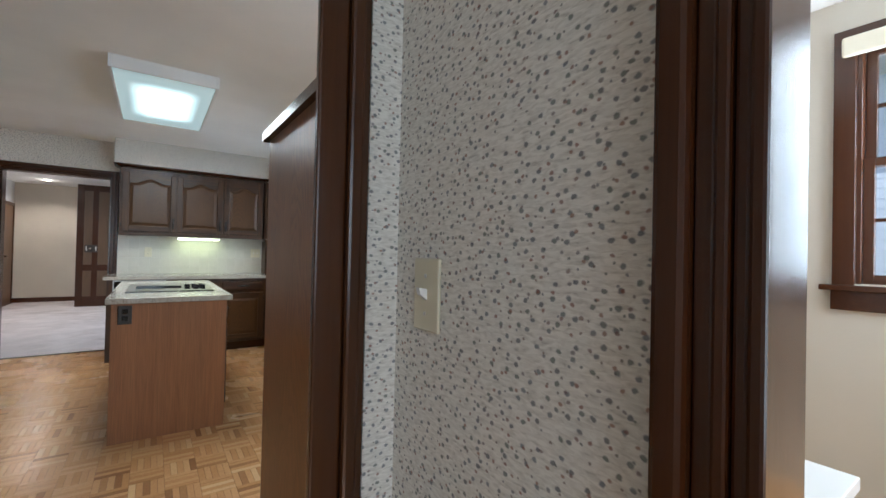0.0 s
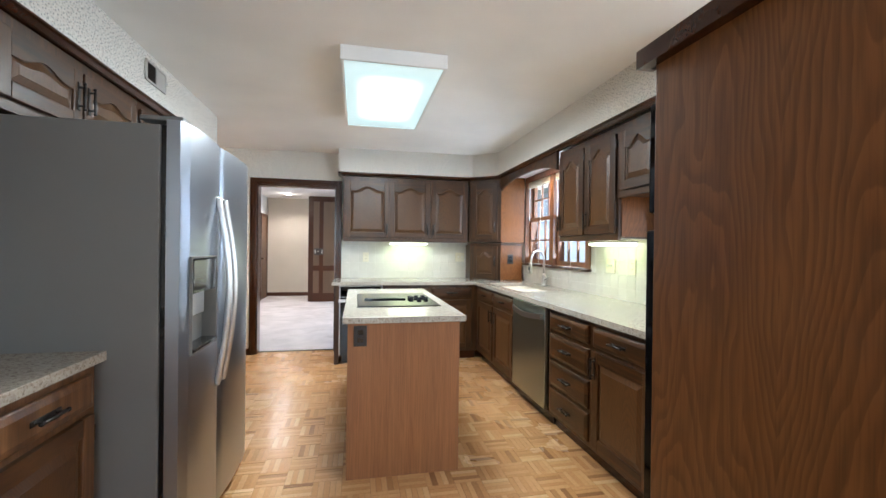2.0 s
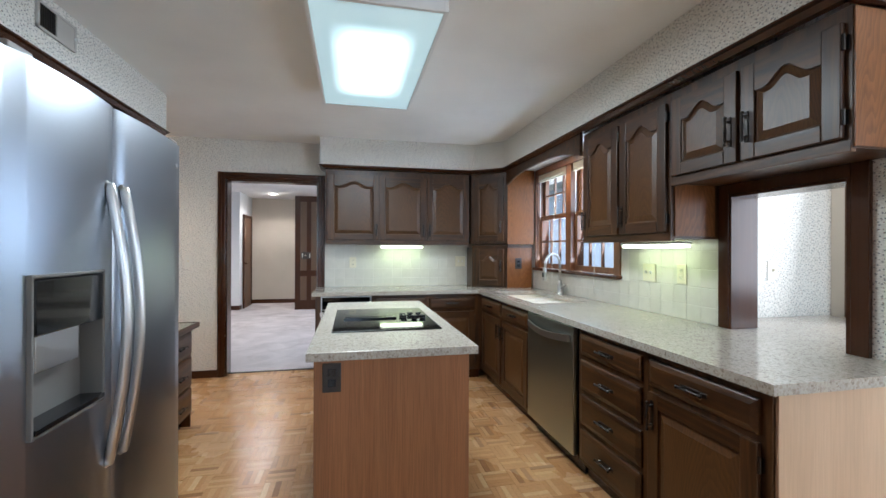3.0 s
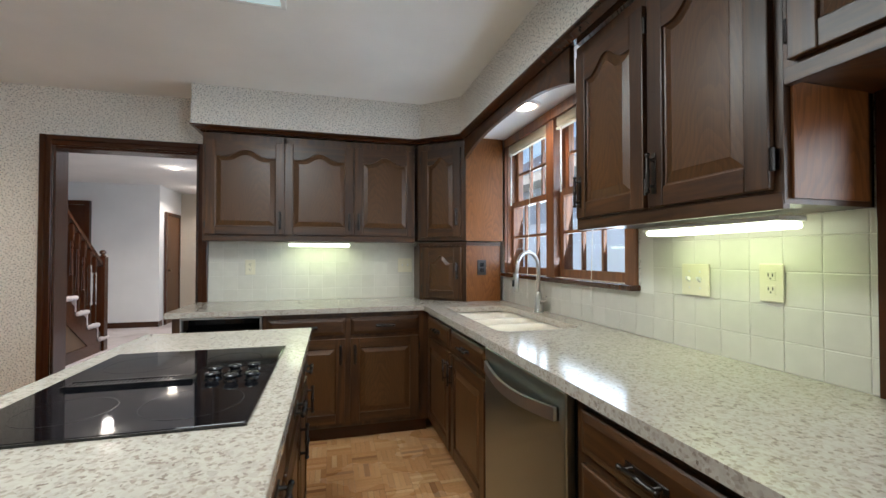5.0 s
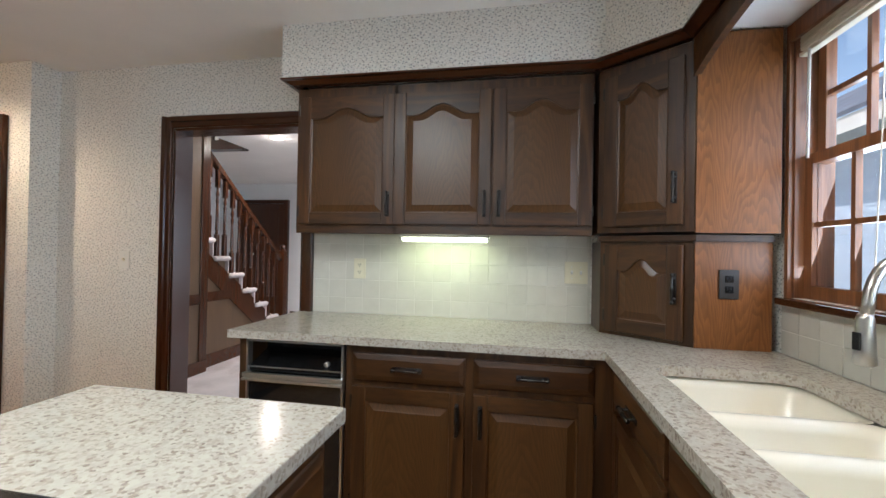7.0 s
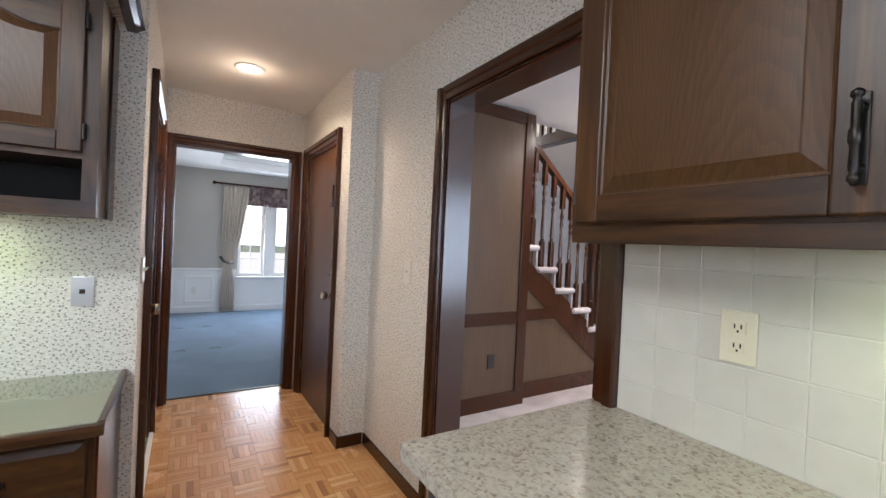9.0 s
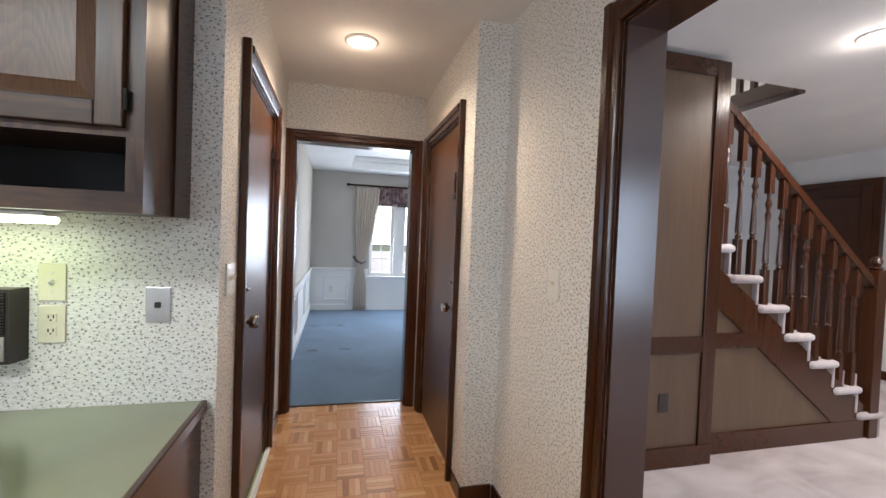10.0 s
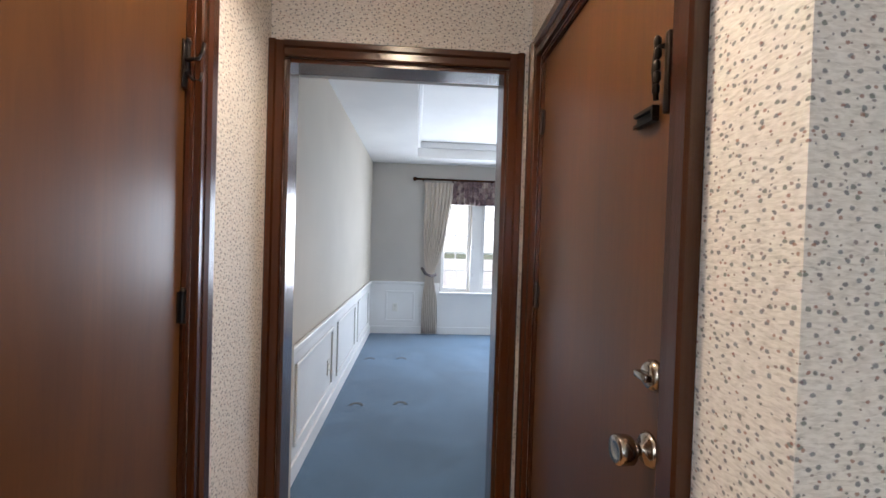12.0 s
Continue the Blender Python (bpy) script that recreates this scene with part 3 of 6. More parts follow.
bm = bmesh.new()
CR = 2.137
moulding(bm, (4.53, 6.985), (2.988, 6.985), CR, SOFB - 0.001, 0.055, mb=1.0)
moulding(bm, (2.988, 6.985), (2.988, NY - 0.002), CR, SOFB - 0.001, 0.055, ma=1.0)
moulding(bm, (4.835, 6.745), (4.53, 6.985), CR, SOFB - 0.001, 0.06)
moulding(bm, (4.84, 3.62), (4.84, 6.745), CR, SOFB - 0.001, 0.055)
moulding(bm, (EX - 0.01, 3.655), (4.84, 3.655), CR, SOFB - 0.001, 0.04)
setting("crown_east", bm, TRIM_H, "dark-stained crown strip under the soffit", "trim")
bm = bmesh.new()
moulding(bm, (1.905, 6.02), (1.905, 1.86), CR, SOFB - 0.001, 0.045)
moulding(bm, (WX + 0.01, 6.0), (1.905, 6.0), CR, SOFB - 0.001, 0.04)
setting("crown_west", bm, TRIM_H, "dark-stained crown strip under the soffit", "trim")


# door linings and casings
def casing(name, m, w, h, board=0.068, lining=0.13):
    """Casing and lining of an opening. Local x: across the opening from its left edge, -y: out of the wall, z: up."""
    c = tagged(thing(name, m, "dark-stained wooden door casing with a raised outer bead", "door casing"), kind="structure")
    prof = [(0, -0.001), (0, -0.016), (0.004, -0.02), (0.03, -0.02), (0.036, -0.03), (board - 0.006, -0.031), (board, -0.026), (board, -0.001)]
    bm = bmesh.new()
    prism(bm, [(-a, b) for a, b in prof], 0, h + board)
    part("side_casing", bm, TRIM, c)
    bm = bmesh.new()
    prism(bm, [(w + a, b) for a, b in prof], 0, h + board)
    part("side_casing", bm, TRIM, c)
    bm = bmesh.new()
    prism(bm, [(b, h + a) for a, b in prof], 0.0005, w - 0.0005, "x")
    part("head_casing", bm, TRIM_H, c)
    part("lining", boxes((0.0, 0.0, 0, 0.018, lining, h)), TRIM_GLOSS, c)
    part("lining", boxes((w - 0.018, 0.0, 0, w, lining, h)), TRIM_GLOSS, c)
    part("head_lining", boxes((0.018, 0.0, h - 0.018, w - 0.018, lining, h - 0.0005)), TRIM_H, c)
    return c


def casing_y(name, y, x0, x1, h, side, lining=0.13):
    return casing(name, pose(x0, y, 0) if side < 0 else pose(x1, y, 0, 0, 0, 180), x1 - x0, h, lining=lining)


def casing_x(name, x, y0, y1, h, side, w=0.068, lining=0.12):
    return casing(name, pose(x, y0, 0, 0, 0, 90) if side > 0 else pose(x, y1, 0, 0, 0, -90), y1 - y0, h, w, lining)


casing_y("casing_foyer", NY, 1.99, 2.905, 2.03, -1, lining=0.142)
casing_y("casing_hall_south", 6.05, 0.42, 1.25, 2.03, 1)
casing_y("casing_hall_north", 7.085, 0.02, 0.865, 2.03, -1)
casing_x("casing_dining", -0.13, 6.108, 6.995, 2.035, 1, w=0.06)
# jamb and casing beside the start of the walk
def boards(name, label, rows, mat=TRIM):
    c = tagged(thing(name, Matrix.Identity(4), label, "door casing"), kind="structure")
    for *r, edge in rows:
        part("board", boxes(r, bevel=edge), mat, c)


boards("casing_kitchen", "dark-stained wooden opening casing",
       ((3.522, 1.716, 0, 3.571, 1.734, 2.438, 0.004), (3.5715, 1.704, 0, 3.597, 1.734, 2.438, 0.006), (3.566, 1.735, 0, 3.619, 1.86, 2.438, 0.002)), OAK_DEEP)
boards("casing_nook", "dark-stained wooden door casing",
       ((3.657, 1.180, 0, 3.6795, 1.191, 2.12, 0.003), (3.652, 1.1915, 0, 3.6795, 1.203, 2.12, 0.003), (3.657, 1.2035, 0, 3.6795, 1.2175, 2.12, 0.002), (3.644, 1.218, 0, 3.6795, 1.246, 2.12, 0.006),
        (3.650, 1.168, 0, 3.737, 1.1795, 2.05, 0.003), (3.6805, 1.18, 0, 3.737, 1.1995, 2.05, 0.002), (3.801, 1.205, 0, 3.82, 1.27, 2.12, 0.003)))

# skirting
bm = bmesh.new()
for r in ((1.12, NY - 0.014, 0, 1.92, NY - 0.001, 0.075), (1.106, 7.0845, 0, 1.119, NY - 0.015, 0.075), (0.935, 7.071, 0, 1.119, 7.084, 0.075),
          (1.33, 6.051, 0, 1.569, 6.064, 0.075), (0.0, 6.051, 0, 0.345, 6.064, 0.075), (WX + 0.001, 5.99, 0, WX + 0.014, 6.064, 0.075), (EX + 0.14, 4.667, 0, 6.24, 4.679, 0.09)):
    box(bm, *r, bevel=0.003)
setting("baseboard_kitchen", bm, TRIM_H, "dark-stained baseboard", "baseboard")
setting("threshold", boxes((2.01, NY + 0.09, 0.0005, 2.885, NY + 0.125, 0.008), (-0.25, 6.13, 0.0005, -0.225, 6.975, 0.008), bevel=0.003), PEWTER, "thin metal carpet edge strip", "threshold")
setting("weatherstrip", boxes((0.43, 6.052, 0.001, 1.24, 6.075, 0.03), bevel=0.003), WHITE, "pale threshold under the door", "threshold")

# ---- doors ----
def knob(bm, at, side, axis, r=0.0275):
    x, y, z = at
    prof = [(0.034, 0.0), (0.034, 0.004), (0.026, 0.012), (0.012, 0.016), (0.011, 0.030), (r * 0.85, 0.034), (r, 0.039), (r * 1.04, 0.064), (r * 0.9, 0.069), (r * 0.55, 0.067), (0.004, 0.067)]
    lathe(bm, [(a, b * side) for a, b in prof], at, axis, 16)


def flush_door(name, x0, x1, y, side, knob_x, label):
    """A flush veneered door in a wall along x, seen from the side given."""
    d = thing(name, Matrix.Identity(4), label, "door")
    y0, y1 = (y - 0.012 * side, y - 0.052 * side)
    part("door_leaf", boxes((x0 + 0.02, y0, 0.012, x1 - 0.02, y1, 2.01), bevel=0.002), DOORW, d)
    bm = bmesh.new()
    knob(bm, (knob_x, y0, 0.945), side, "y")
    part("door_knob", bm, BRASS, d, "round aged brass knob", True)
    bm = bmesh.new()
    lathe(bm, [(0.03, 0), (0.03, 0.008 * side), (0.024, 0.016 * side), (0.02, 0.018 * side)], (knob_x + 0.01, y0, 1.09), "y", 16)
    box(bm, knob_x - 0.012, y0 + 0.016 * side, 1.082, knob_x + 0.03, y0 + 0.032 * side, 1.096, bevel=0.003)
    part("deadbolt", bm, BRASS, d, "brass thumb-turn deadbolt", True)
    hx = x0 + 0.02 if knob_x > (x0 + x1) / 2 else x1 - 0.02
    for z in (0.25, 1.14, 1.78):
        bm = bmesh.new()
        lathe(bm, [(0.007, -0.045), (0.009, -0.04), (0.007, -0.035), (0.007, 0.035), (0.009, 0.04), (0.004, 0.05)], (hx, y0 + 0.006 * side, z), "z", 10)
        box(bm, hx, y0 + 0.0005 * side, z - 0.04, hx + (0.018 if hx == x0 + 0.02 else -0.018), y0 + 0.003 * side, z + 0.04)
        part("hinge", bm, PEWTER, d, "dark metal hinge")
    return d


door_s = flush_door("door_1", 0.42, 1.25, 6.05, 1, 1.15, "closed flush dark-stained wooden door with brass knob")
door_n = flush_door("door_2", 0.02, 0.865, 7.085, -1, 0.795, "closed flush brown wooden door with brass knob and latch")
bm = bmesh.new()
tube(bm, [(0.45, 6.04, 1.77), (0.45, 6.075, 1.775), (0.45, 6.085, 1.79), (0.45, 6.09, 1.815)], 0.005)
tube(bm, [(0.45, 6.045, 1.74), (0.45, 6.065, 1.72), (0.45, 6.08, 1.72), (0.45, 6.085, 1.74)], 0.004)
box(bm, 0.44, 6.039, 1.70, 0.46, 6.044, 1.81, bevel=0.001)
part("coat_hook", bm, PEWTER, door_s, "small dark metal coat hook", True)
bm = bmesh.new()
box(bm, 0.812, 7.085, 1.575, 0.826, 7.100, 1.725, bevel=0.003)
for k in range(5):
    lathe(bm, [(0.003, -0.012), (0.007, -0.006), (0.007, 0.006), (0.003, 0.012)], (0.799 + 0.003 * (k % 2), 7.079, 1.625 + 0.022 * k), "z", 8)
tube(bm, [(0.812, 7.085, 1.70), (0.799, 7.078, 1.705), (0.796, 7.076, 1.66), (0.800, 7.080, 1.605)], 0.005)
part("door_guard", bm, IRON, door_n, "black metal door chain", True)
part("chain_slot", boxes((0.715, 7.082, 1.572, 0.785, 7.0965, 1.580), (0.715, 7.082, 1.594, 0.785, 7.0965, 1.602), (0.778, 7.082, 1.580, 0.785, 7.0965, 1.594), (0.715, 7.090, 1.580, 0.778, 7.0965, 1.594), bevel=0.001), IRON, door_n, "dark slotted keeper of the door chain")


# ---- switch plates and sockets ----
def plate(kind, m, colour=IVORY, toggles=1, label="", w=0.072, h=0.116):
    """A wall plate. Local x: across, z: up, -y: out of the wall; origin at its centre."""
    names = {"switch": "light_switch", "socket": "power_outlet", "jack": "wall_jack"}
    ob = thing(names[kind], m, label, {"switch": "light switch", "socket": "outlet", "jack": "wall plate"}[kind])
    w = w + 0.046 * (toggles - 1)
    part("plate", boxes((-w / 2, -0.007, -h / 2, w / 2, -0.0006, h / 2), bevel=0.0025), colour, ob)
    for k in range(toggles):
        x = (k - (toggles - 1) / 2) * 0.046
        if kind == "switch":
            bm = bmesh.new()
            prism(bm, [(-0.006, -0.009), (-0.006, 0.009), (-0.022, 0.012), (-0.02, 0.002)], x - 0.005, x + 0.005, "x")
            part("toggle", bm, IVORY if colour is BEIGE_P else WHITE, ob)
            for z in (-0.03, 0.03):
                bm = bmesh.new()
                lathe(bm, [(0.0035, -0.0066), (0.0035, -0.0082), (0.001, -0.0086)], (x, 0, z), "y", 8)
                part("screw", bm, STEEL_BAR, ob)
        elif kind == "socket":
            for z in (-0.021, 0.021):
                bm = bmesh.new()
                box(bm, x - 0.015, -0.009, z - 0.014, x + 0.015, -0.0066, z + 0.014, bevel=0.002)
                part("outlet_face", bm, BLACK if colour is DARKPL else colour, ob)
                bm = boxes((x - 0.008, -0.0096, z - 0.002, x - 0.005, -0.0089, z + 0.008), (x + 0.005, -0.0096, z - 0.002, x + 0.008, -0.0089, z + 0.008), (x - 0.002, -0.0096, z - 0.010, x + 0.002, -0.0089, z - 0.005))
                part("slot", bm, GAP_SHADE, ob)
        else:
            part("socket", boxes((x - 0.009, -0.012, -0.009, x + 0.009, -0.0066, 0.009), bevel=0.002), DARKPL, ob)
    return ob


plate("switch", pose(3.679, 1.625, 1.161, 0, 0, -90), IVORY, 1, "ivory single toggle switch on sprigged wallpaper")
plate("socket", pose(3.268, NY - 0.008, 1.167), IVORY, 1, "ivory duplex outlet on the tiled splashback")
plate("switch", pose(4.475, NY - 0.008, 1.175), IVORY, 2, "ivory double toggle switch on the tiled splashback")
plate("switch", pose(EX - 0.008, 4.995, 1.165, 0, 0, -90), IVORY, 2, "ivory double switch on the tiled splashback")
plate("socket", pose(EX - 0.008, 4.72, 1.17, 0, 0, -90), IVORY, 1, "ivory duplex outlet on the tiled splashback")
plate("switch", pose(WX, 5.585, 1.16, 0, 0, 90), IVORY, 1, "ivory switch on the sprigged wallpaper above the desk")
plate("socket", pose(WX, 5.585, 1.03, 0, 0, 90), IVORY, 1, "ivory duplex outlet on the wallpaper above the desk")
plate("jack", pose(WX, 5.873, 1.09, 0, 0, 90), STEEL_BAR, 1, "brushed metal wall plate on the wallpaper")
plate("switch", pose(1.435, 6.05, 1.165, 0, 0, 180), BEIGE_P, 2, "pale double toggle switch beside the hall door")
plate("switch", pose(1.648, NY, 1.182), BEIGE_P, 1, "pale single toggle switch on the sprigged wallpaper", 0.075, 0.12)
plate("socket", pose(3.181, 4.3278, 0.80), DARKPL, 1, "dark brown outlet on the island's end panel")


# ---- ceiling lights and grille ----
fl = thing("ceiling_light", pose(3.362, 5.06, CEIL), "white boxed fluorescent ceiling light, lit", "ceiling light")
hx, hy, hz = 0.31, 0.665, -0.085
bm = bmesh.new()
for r in ((-hx, -hy, hz, -hx + 0.02, hy, -0.001), (hx - 0.02, -hy, hz, hx, hy, -0.001), (-hx + 0.0203, -hy, hz, hx - 0.0203, -hy + 0.02, -0.001), (-hx + 0.0203, hy - 0.02, hz, hx - 0.0203, hy, -0.001)):
    box(bm, *r, bevel=0.002)
part("frame", bm, WHITE, fl)
part("diffuser", boxes((-hx + 0.021, -hy + 0.021, hz + 0.004, hx - 0.021, hy - 0.021, hz + 0.01)), LENS, fl, "glowing milky diffuser")


def downlight(x, y, z, power, tint=(1.0, 0.92, 0.82), group="recessed downlights"):
    d = thing("recessed_downlight", pose(x, y, z), "round recessed downlight with white trim, lit", "downlight", group)
    bm = bmesh.new()
    lathe(bm, [(0.095, -0.0006), (0.095, -0.004), (0.085, -0.010), (0.07, -0.010), (0.064, -0.003), (0.064, -0.0006)], seg=24)
    part("trim_ring", bm, WHITE, d, smooth=True)
    bm = bmesh.new()
    lathe(bm, [(0.062, -0.003), (0.055, -0.012), (0.03, -0.018), (0.004, -0.02)], seg=20)
    part("bulb", bm, BULB, d, smooth=True)
    if z > 2.3:
        lamp("downlight_glow", "POINT", pose(x, y, z - 0.10), power * 0.022, tint, radius=0.05)
    lamp("downlight_beam", "SPOT", pose(x, y, z - 0.03), power * (0.9 if z > 2.3 else 1.0), tint, spot=150, radius=0.05)
    return d


downlight(0.67, 6.53, CEIL, 58, (1.0, 0.80, 0.58))
downlight(1.49, 9.20, 2.52, 72, (1.0, 0.94, 0.88))
downlight(1.70, 10.5, 2.52, 72, (1.0, 0.94, 0.88))
downlight(1.56, 12.35, 2.52, 72, (1.0, 0.94, 0.88))
downlight(4.99, 6.02, SOFB - 0.012, 14)


def strip_light(m, length, power):
    s = thing("under_cabinet_light", m, "slim lit fluorescent strip under a wall cabinet", "strip light", "under-cabinet lights")
    part("housing", boxes((-length / 2, -0.05, -0.014, length / 2, 0.05, -0.0005), bevel=0.003), WHITE, s)
    part("tube_cover", boxes((-length / 2 + 0.01, -0.053, -0.034, length / 2 - 0.01, 0.045, -0.0145), bevel=0.008), TUBE, s, "glowing ribbed cover")
    p = m.translation
    lamp("strip_beam", "AREA", look((p.x, p.y, p.z - 0.04), (p.x, p.y + 0.0001, 0)) @ pose(0, 0, 0, 0, 0, math.degrees(m.to_euler().z)), power, (0.66, 1.0, 0.36), size=length, size_y=0.05)
    return s


g = thing("air_grille", pose(1.921, 4.865, 2.33, 0, 0, 90), "pale metal wall air grille on the soffit", "vent")
bm = bmesh.new()
for r in ((-0.13, -0.012, -0.062, 0.13, 0.0, -0.05), (-0.13, -0.012, 0.05, 0.13, 0.0, 0.062), (-0.13, -0.012, -0.062, -0.115, 0.0, 0.062), (0.115, -0.012, -0.062, 0.13, 0.0, 0.062), (-0.008, -0.012, -0.05, 0.008, 0, 0.05)):
    box(bm, *r, bevel=0.002)
part("frame", bm, TAUPE, g)
part("backing", boxes((-0.115, -0.003, -0.05, -0.008, -0.0005, 0.05)), GAP_SHADE, g)
for k in range(9):
    bm = bmesh.new()
    x = -0.108 + 0.011 * k
    prism(bm, [(x, -0.010), (x + 0.002, -0.011), (x + 0.008, -0.004), (x + 0.006, -0.0035)], -0.05, 0.05)
    part("slat", bm, DARKPL, g)
part("damper", boxes((0.008, -0.009, -0.05, 0.115, -0.0005, 0.05)), TAUPE, g)
part("lever", boxes((0.112, -0.028, -0.006, 0.122, -0.012, 0.006), bevel=0.001), WHITE, g)


# ---- cabinets ----
def handle(bm, x, z, y, vertical, length=0.128):
    """A turned antique bar pull on two posts with a narrow backplate."""
    h = length / 2
    prof = [(0.003, -h), (0.0075, -h + 0.004), (0.0075, -h + 0.010), (0.004, -h + 0.013), (0.0065, -h + 0.02), (0.0055, -0.012), (0.008, -0.008), (0.008, 0.008), (0.0055, 0.012),
            (0.0065, h - 0.02), (0.004, h - 0.013), (0.0075, h - 0.010), (0.0075, h - 0.004), (0.003, h)]
    lathe(bm, prof, (x, y - 0.026, z), "z" if vertical else "x", 8)
    for s in (-1, 1):
        o = s * (h - 0.022)
        px, pz = (x, z + o) if vertical else (x + o, z)
        lathe(bm, [(0.008, -0.001), (0.008, -0.004), (0.005, -0.006), (0.005, -0.026)], (px, y, pz), "y", 8)
    if vertical: box(bm, x - 0.009, y - 0.004, z - h, x + 0.009, y - 0.0002, z + h, bevel=0.0015)
    else: box(bm, x - h, y - 0.004, z - 0.009, x + h, y - 0.0002, z + 0.009, bevel=0.0015)


def arch(u, rise):
    """Cathedral arch: flat shoulders that swell to a round crown. u from -1 to 1."""
    u = abs(u) / 0.74
    return 0.0 if u >= 1 else rise * (0.5 + 0.5 * math.cos(math.pi * u))


def raised_door(cab, x0, z0, w, h, hand, arched=True, y=0.0, grip=None, wood_mat=OAK, hinged=True):
    """A framed door with a raised panel. hand: -1 pull at the left, 1 at the right; grip: height of the pull's middle."""
    st, rl, t = 0.062, 0.062, 0.02
    rise = min(0.055, h * 0.14) if arched else 0.0
    n = 18 if arched else 1
    ix0, ix1, iz0, iz1 = x0 + st, x0 + w - st, z0 + rl, z0 + h - rl - rise
    top = [(ix0 + (ix1 - ix0) * k / n, iz1 + arch(-1 + 2 * k / n, rise)) for k in range(n + 1)]
    # raised panel: a low rim, a sloping field edge, a flat field
    bm = bmesh.new()
    cx, fall = (ix0 + ix1) / 2, 0.034
    loop = [(ix0, iz0), (ix1, iz0), *top[::-1]]
    def inset(p, k):
        sx = 1 - 2 * k / (ix1 - ix0)
        return (cx + (p[0] - cx) * sx, iz0 + k + (p[1] - iz0) * (1 - 2 * k / (iz1 + rise - iz0)))
    rings = []
    for k, dep in ((0.0, 0.010), (0.006, 0.008), (fall, 0.017), (fall + 0.003, 0.0185)):
        rings.append([bm.verts.new((q[0], y - dep, q[1])) for q in (inset(p, k) for p in loop)])
    for a, b in zip(rings, rings[1:]):
        for i in range(len(loop)):
            j = (i + 1) % len(loop)
            bm.faces.new((a[i], a[j], b[j], b[i]))
    bm.faces.new(rings[-1])
    d = part("door", bm, PANEL, cab)
    part("stile", boxes((x0, y - t, z0, ix0, y - 0.0005, z0 + h), bevel=0.004), wood_mat, d)
    part("stile", boxes((ix1, y - t, z0, x0 + w, y - 0.0005, z0 + h), bevel=0.004), wood_mat, d)
    part("rail", boxes((ix0, y - t, z0, ix1, y - 0.0005, iz0), bevel=0.0035), OAK_H, d)
    bm = bmesh.new()
    prism(bm, [(ix0, z0 + h - 0.002), *top, (ix1, z0 + h - 0.002)], y - t + 0.001, y - 0.0005, "y")
    part("rail", bm, OAK_H, d)
    if grip is not None:
        bm = bmesh.new()
        handle(bm, x0 + w - 0.03 if hand > 0 else x0 + 0.03, grip, y - t, True)
        part("handle", bm, PEWTER, d, "dark pewter bar pull", True)
    if hinged:
        hx = x0 - 0.004 if hand > 0 else x0 + w + 0.004
        for z in (z0 + 0.07, z0 + h - 0.07):
            bm = bmesh.new()
            lathe(bm, [(0.0035, -0.028), (0.0055, -0.026), (0.0055, 0.026), (0.0035, 0.028)], (hx, y - 0.014, z), "z", 8)
            box(bm, hx - 0.008, y - 0.004, z - 0.024, hx + 0.008, y - 0.0008, z + 0.024)
            part("hinge", bm, PEWTER, d)
    return d


def drawer(cab, x0, z0, w, h, y=0.0, wood_mat=OAK_H):
    d = part("drawer_front", bmesh.new(), wood_mat, cab)
    bm = bmesh.new()
    prof = [(0.0, 0.0005), (0.0, 0.012), (0.005, 0.016), (0.022, 0.021), (0.024, 0.0215)]
    rings = []
    for k, dep in prof:
        rings.append([bm.verts.new(p) for p in ((x0 + k, y - dep, z0 + k), (x0 + w - k, y - dep, z0 + k), (x0 + w - k, y - dep, z0 + h - k), (x0 + k, y - dep, z0 + h - k))])
    for a, b in zip(rings, rings[1:]):
        for i in range(4):
            bm.faces.new((a[i], a[(i + 1) % 4], b[(i + 1) % 4], b[i]))
    bm.faces.new(rings[-1])
    bm.faces.new(rings[0][::-1])
    bmesh.ops.recalc_face_normals(bm, faces=bm.faces)
    bm.to_mesh(d.data)
    bm.free()
    bm = bmesh.new()
    handle(bm, x0 + w / 2, z0 + h / 2, y - 0.0215, False)
    part("handle", bm, PEWTER, d, "dark pewter bar pull", True)
    return d


def wall_cab(m, w, z0, z1, depth, doors, label, arched=True):
    """doors: (x0, width, hand)."""
    c = thing("wall_cabinet", m, label, "cabinet", "wall cabinets")
    part("body", boxes((0.0, 0.0, z0, w, depth, z1)), OAK, c)
    part("bottom_rail", boxes((0.002, -0.003, z0 - 0.012, w - 0.002, 0.02, z0 + 0.028), bevel=0.002), OAK_H, c)
    for x0, dw, hand in doors:
        raised_door(c, x0, z0 + 0.035, dw, z1 - z0 - 0.085, hand, arched, grip=z0 + (0.14 if z1 - z0 > 0.6 else 0.17))
    return c


def base_cab(m, w, depth, label, top=0.87, group="base cabinets", hollow=False, wood_mat=OAK):
    c = thing("base_cabinet", m, label, "cabinet", group)
    if hollow:
        part("face_frame", boxes((0.0, 0.0, 0.1, w, 0.02, top)), OAK, c)
        for x in (0.0, w - 0.018):
            part("side", boxes((x, 0.02, 0.1, x + 0.018, depth, top)), OAK, c)
        part("bottom", boxes((0.018, 0.02, 0.1, w - 0.018, depth, 0.118)), OAK, c)
    else:
        part("body", boxes((0.0, 0.0, 0.1, w, depth, top)), wood_mat, c)
    part("toe_kick", boxes((0.0, 0.06, 0.0, w, 0.09, 0.0995)), TRIM_H, c, "dark recessed toe kick")
    return c


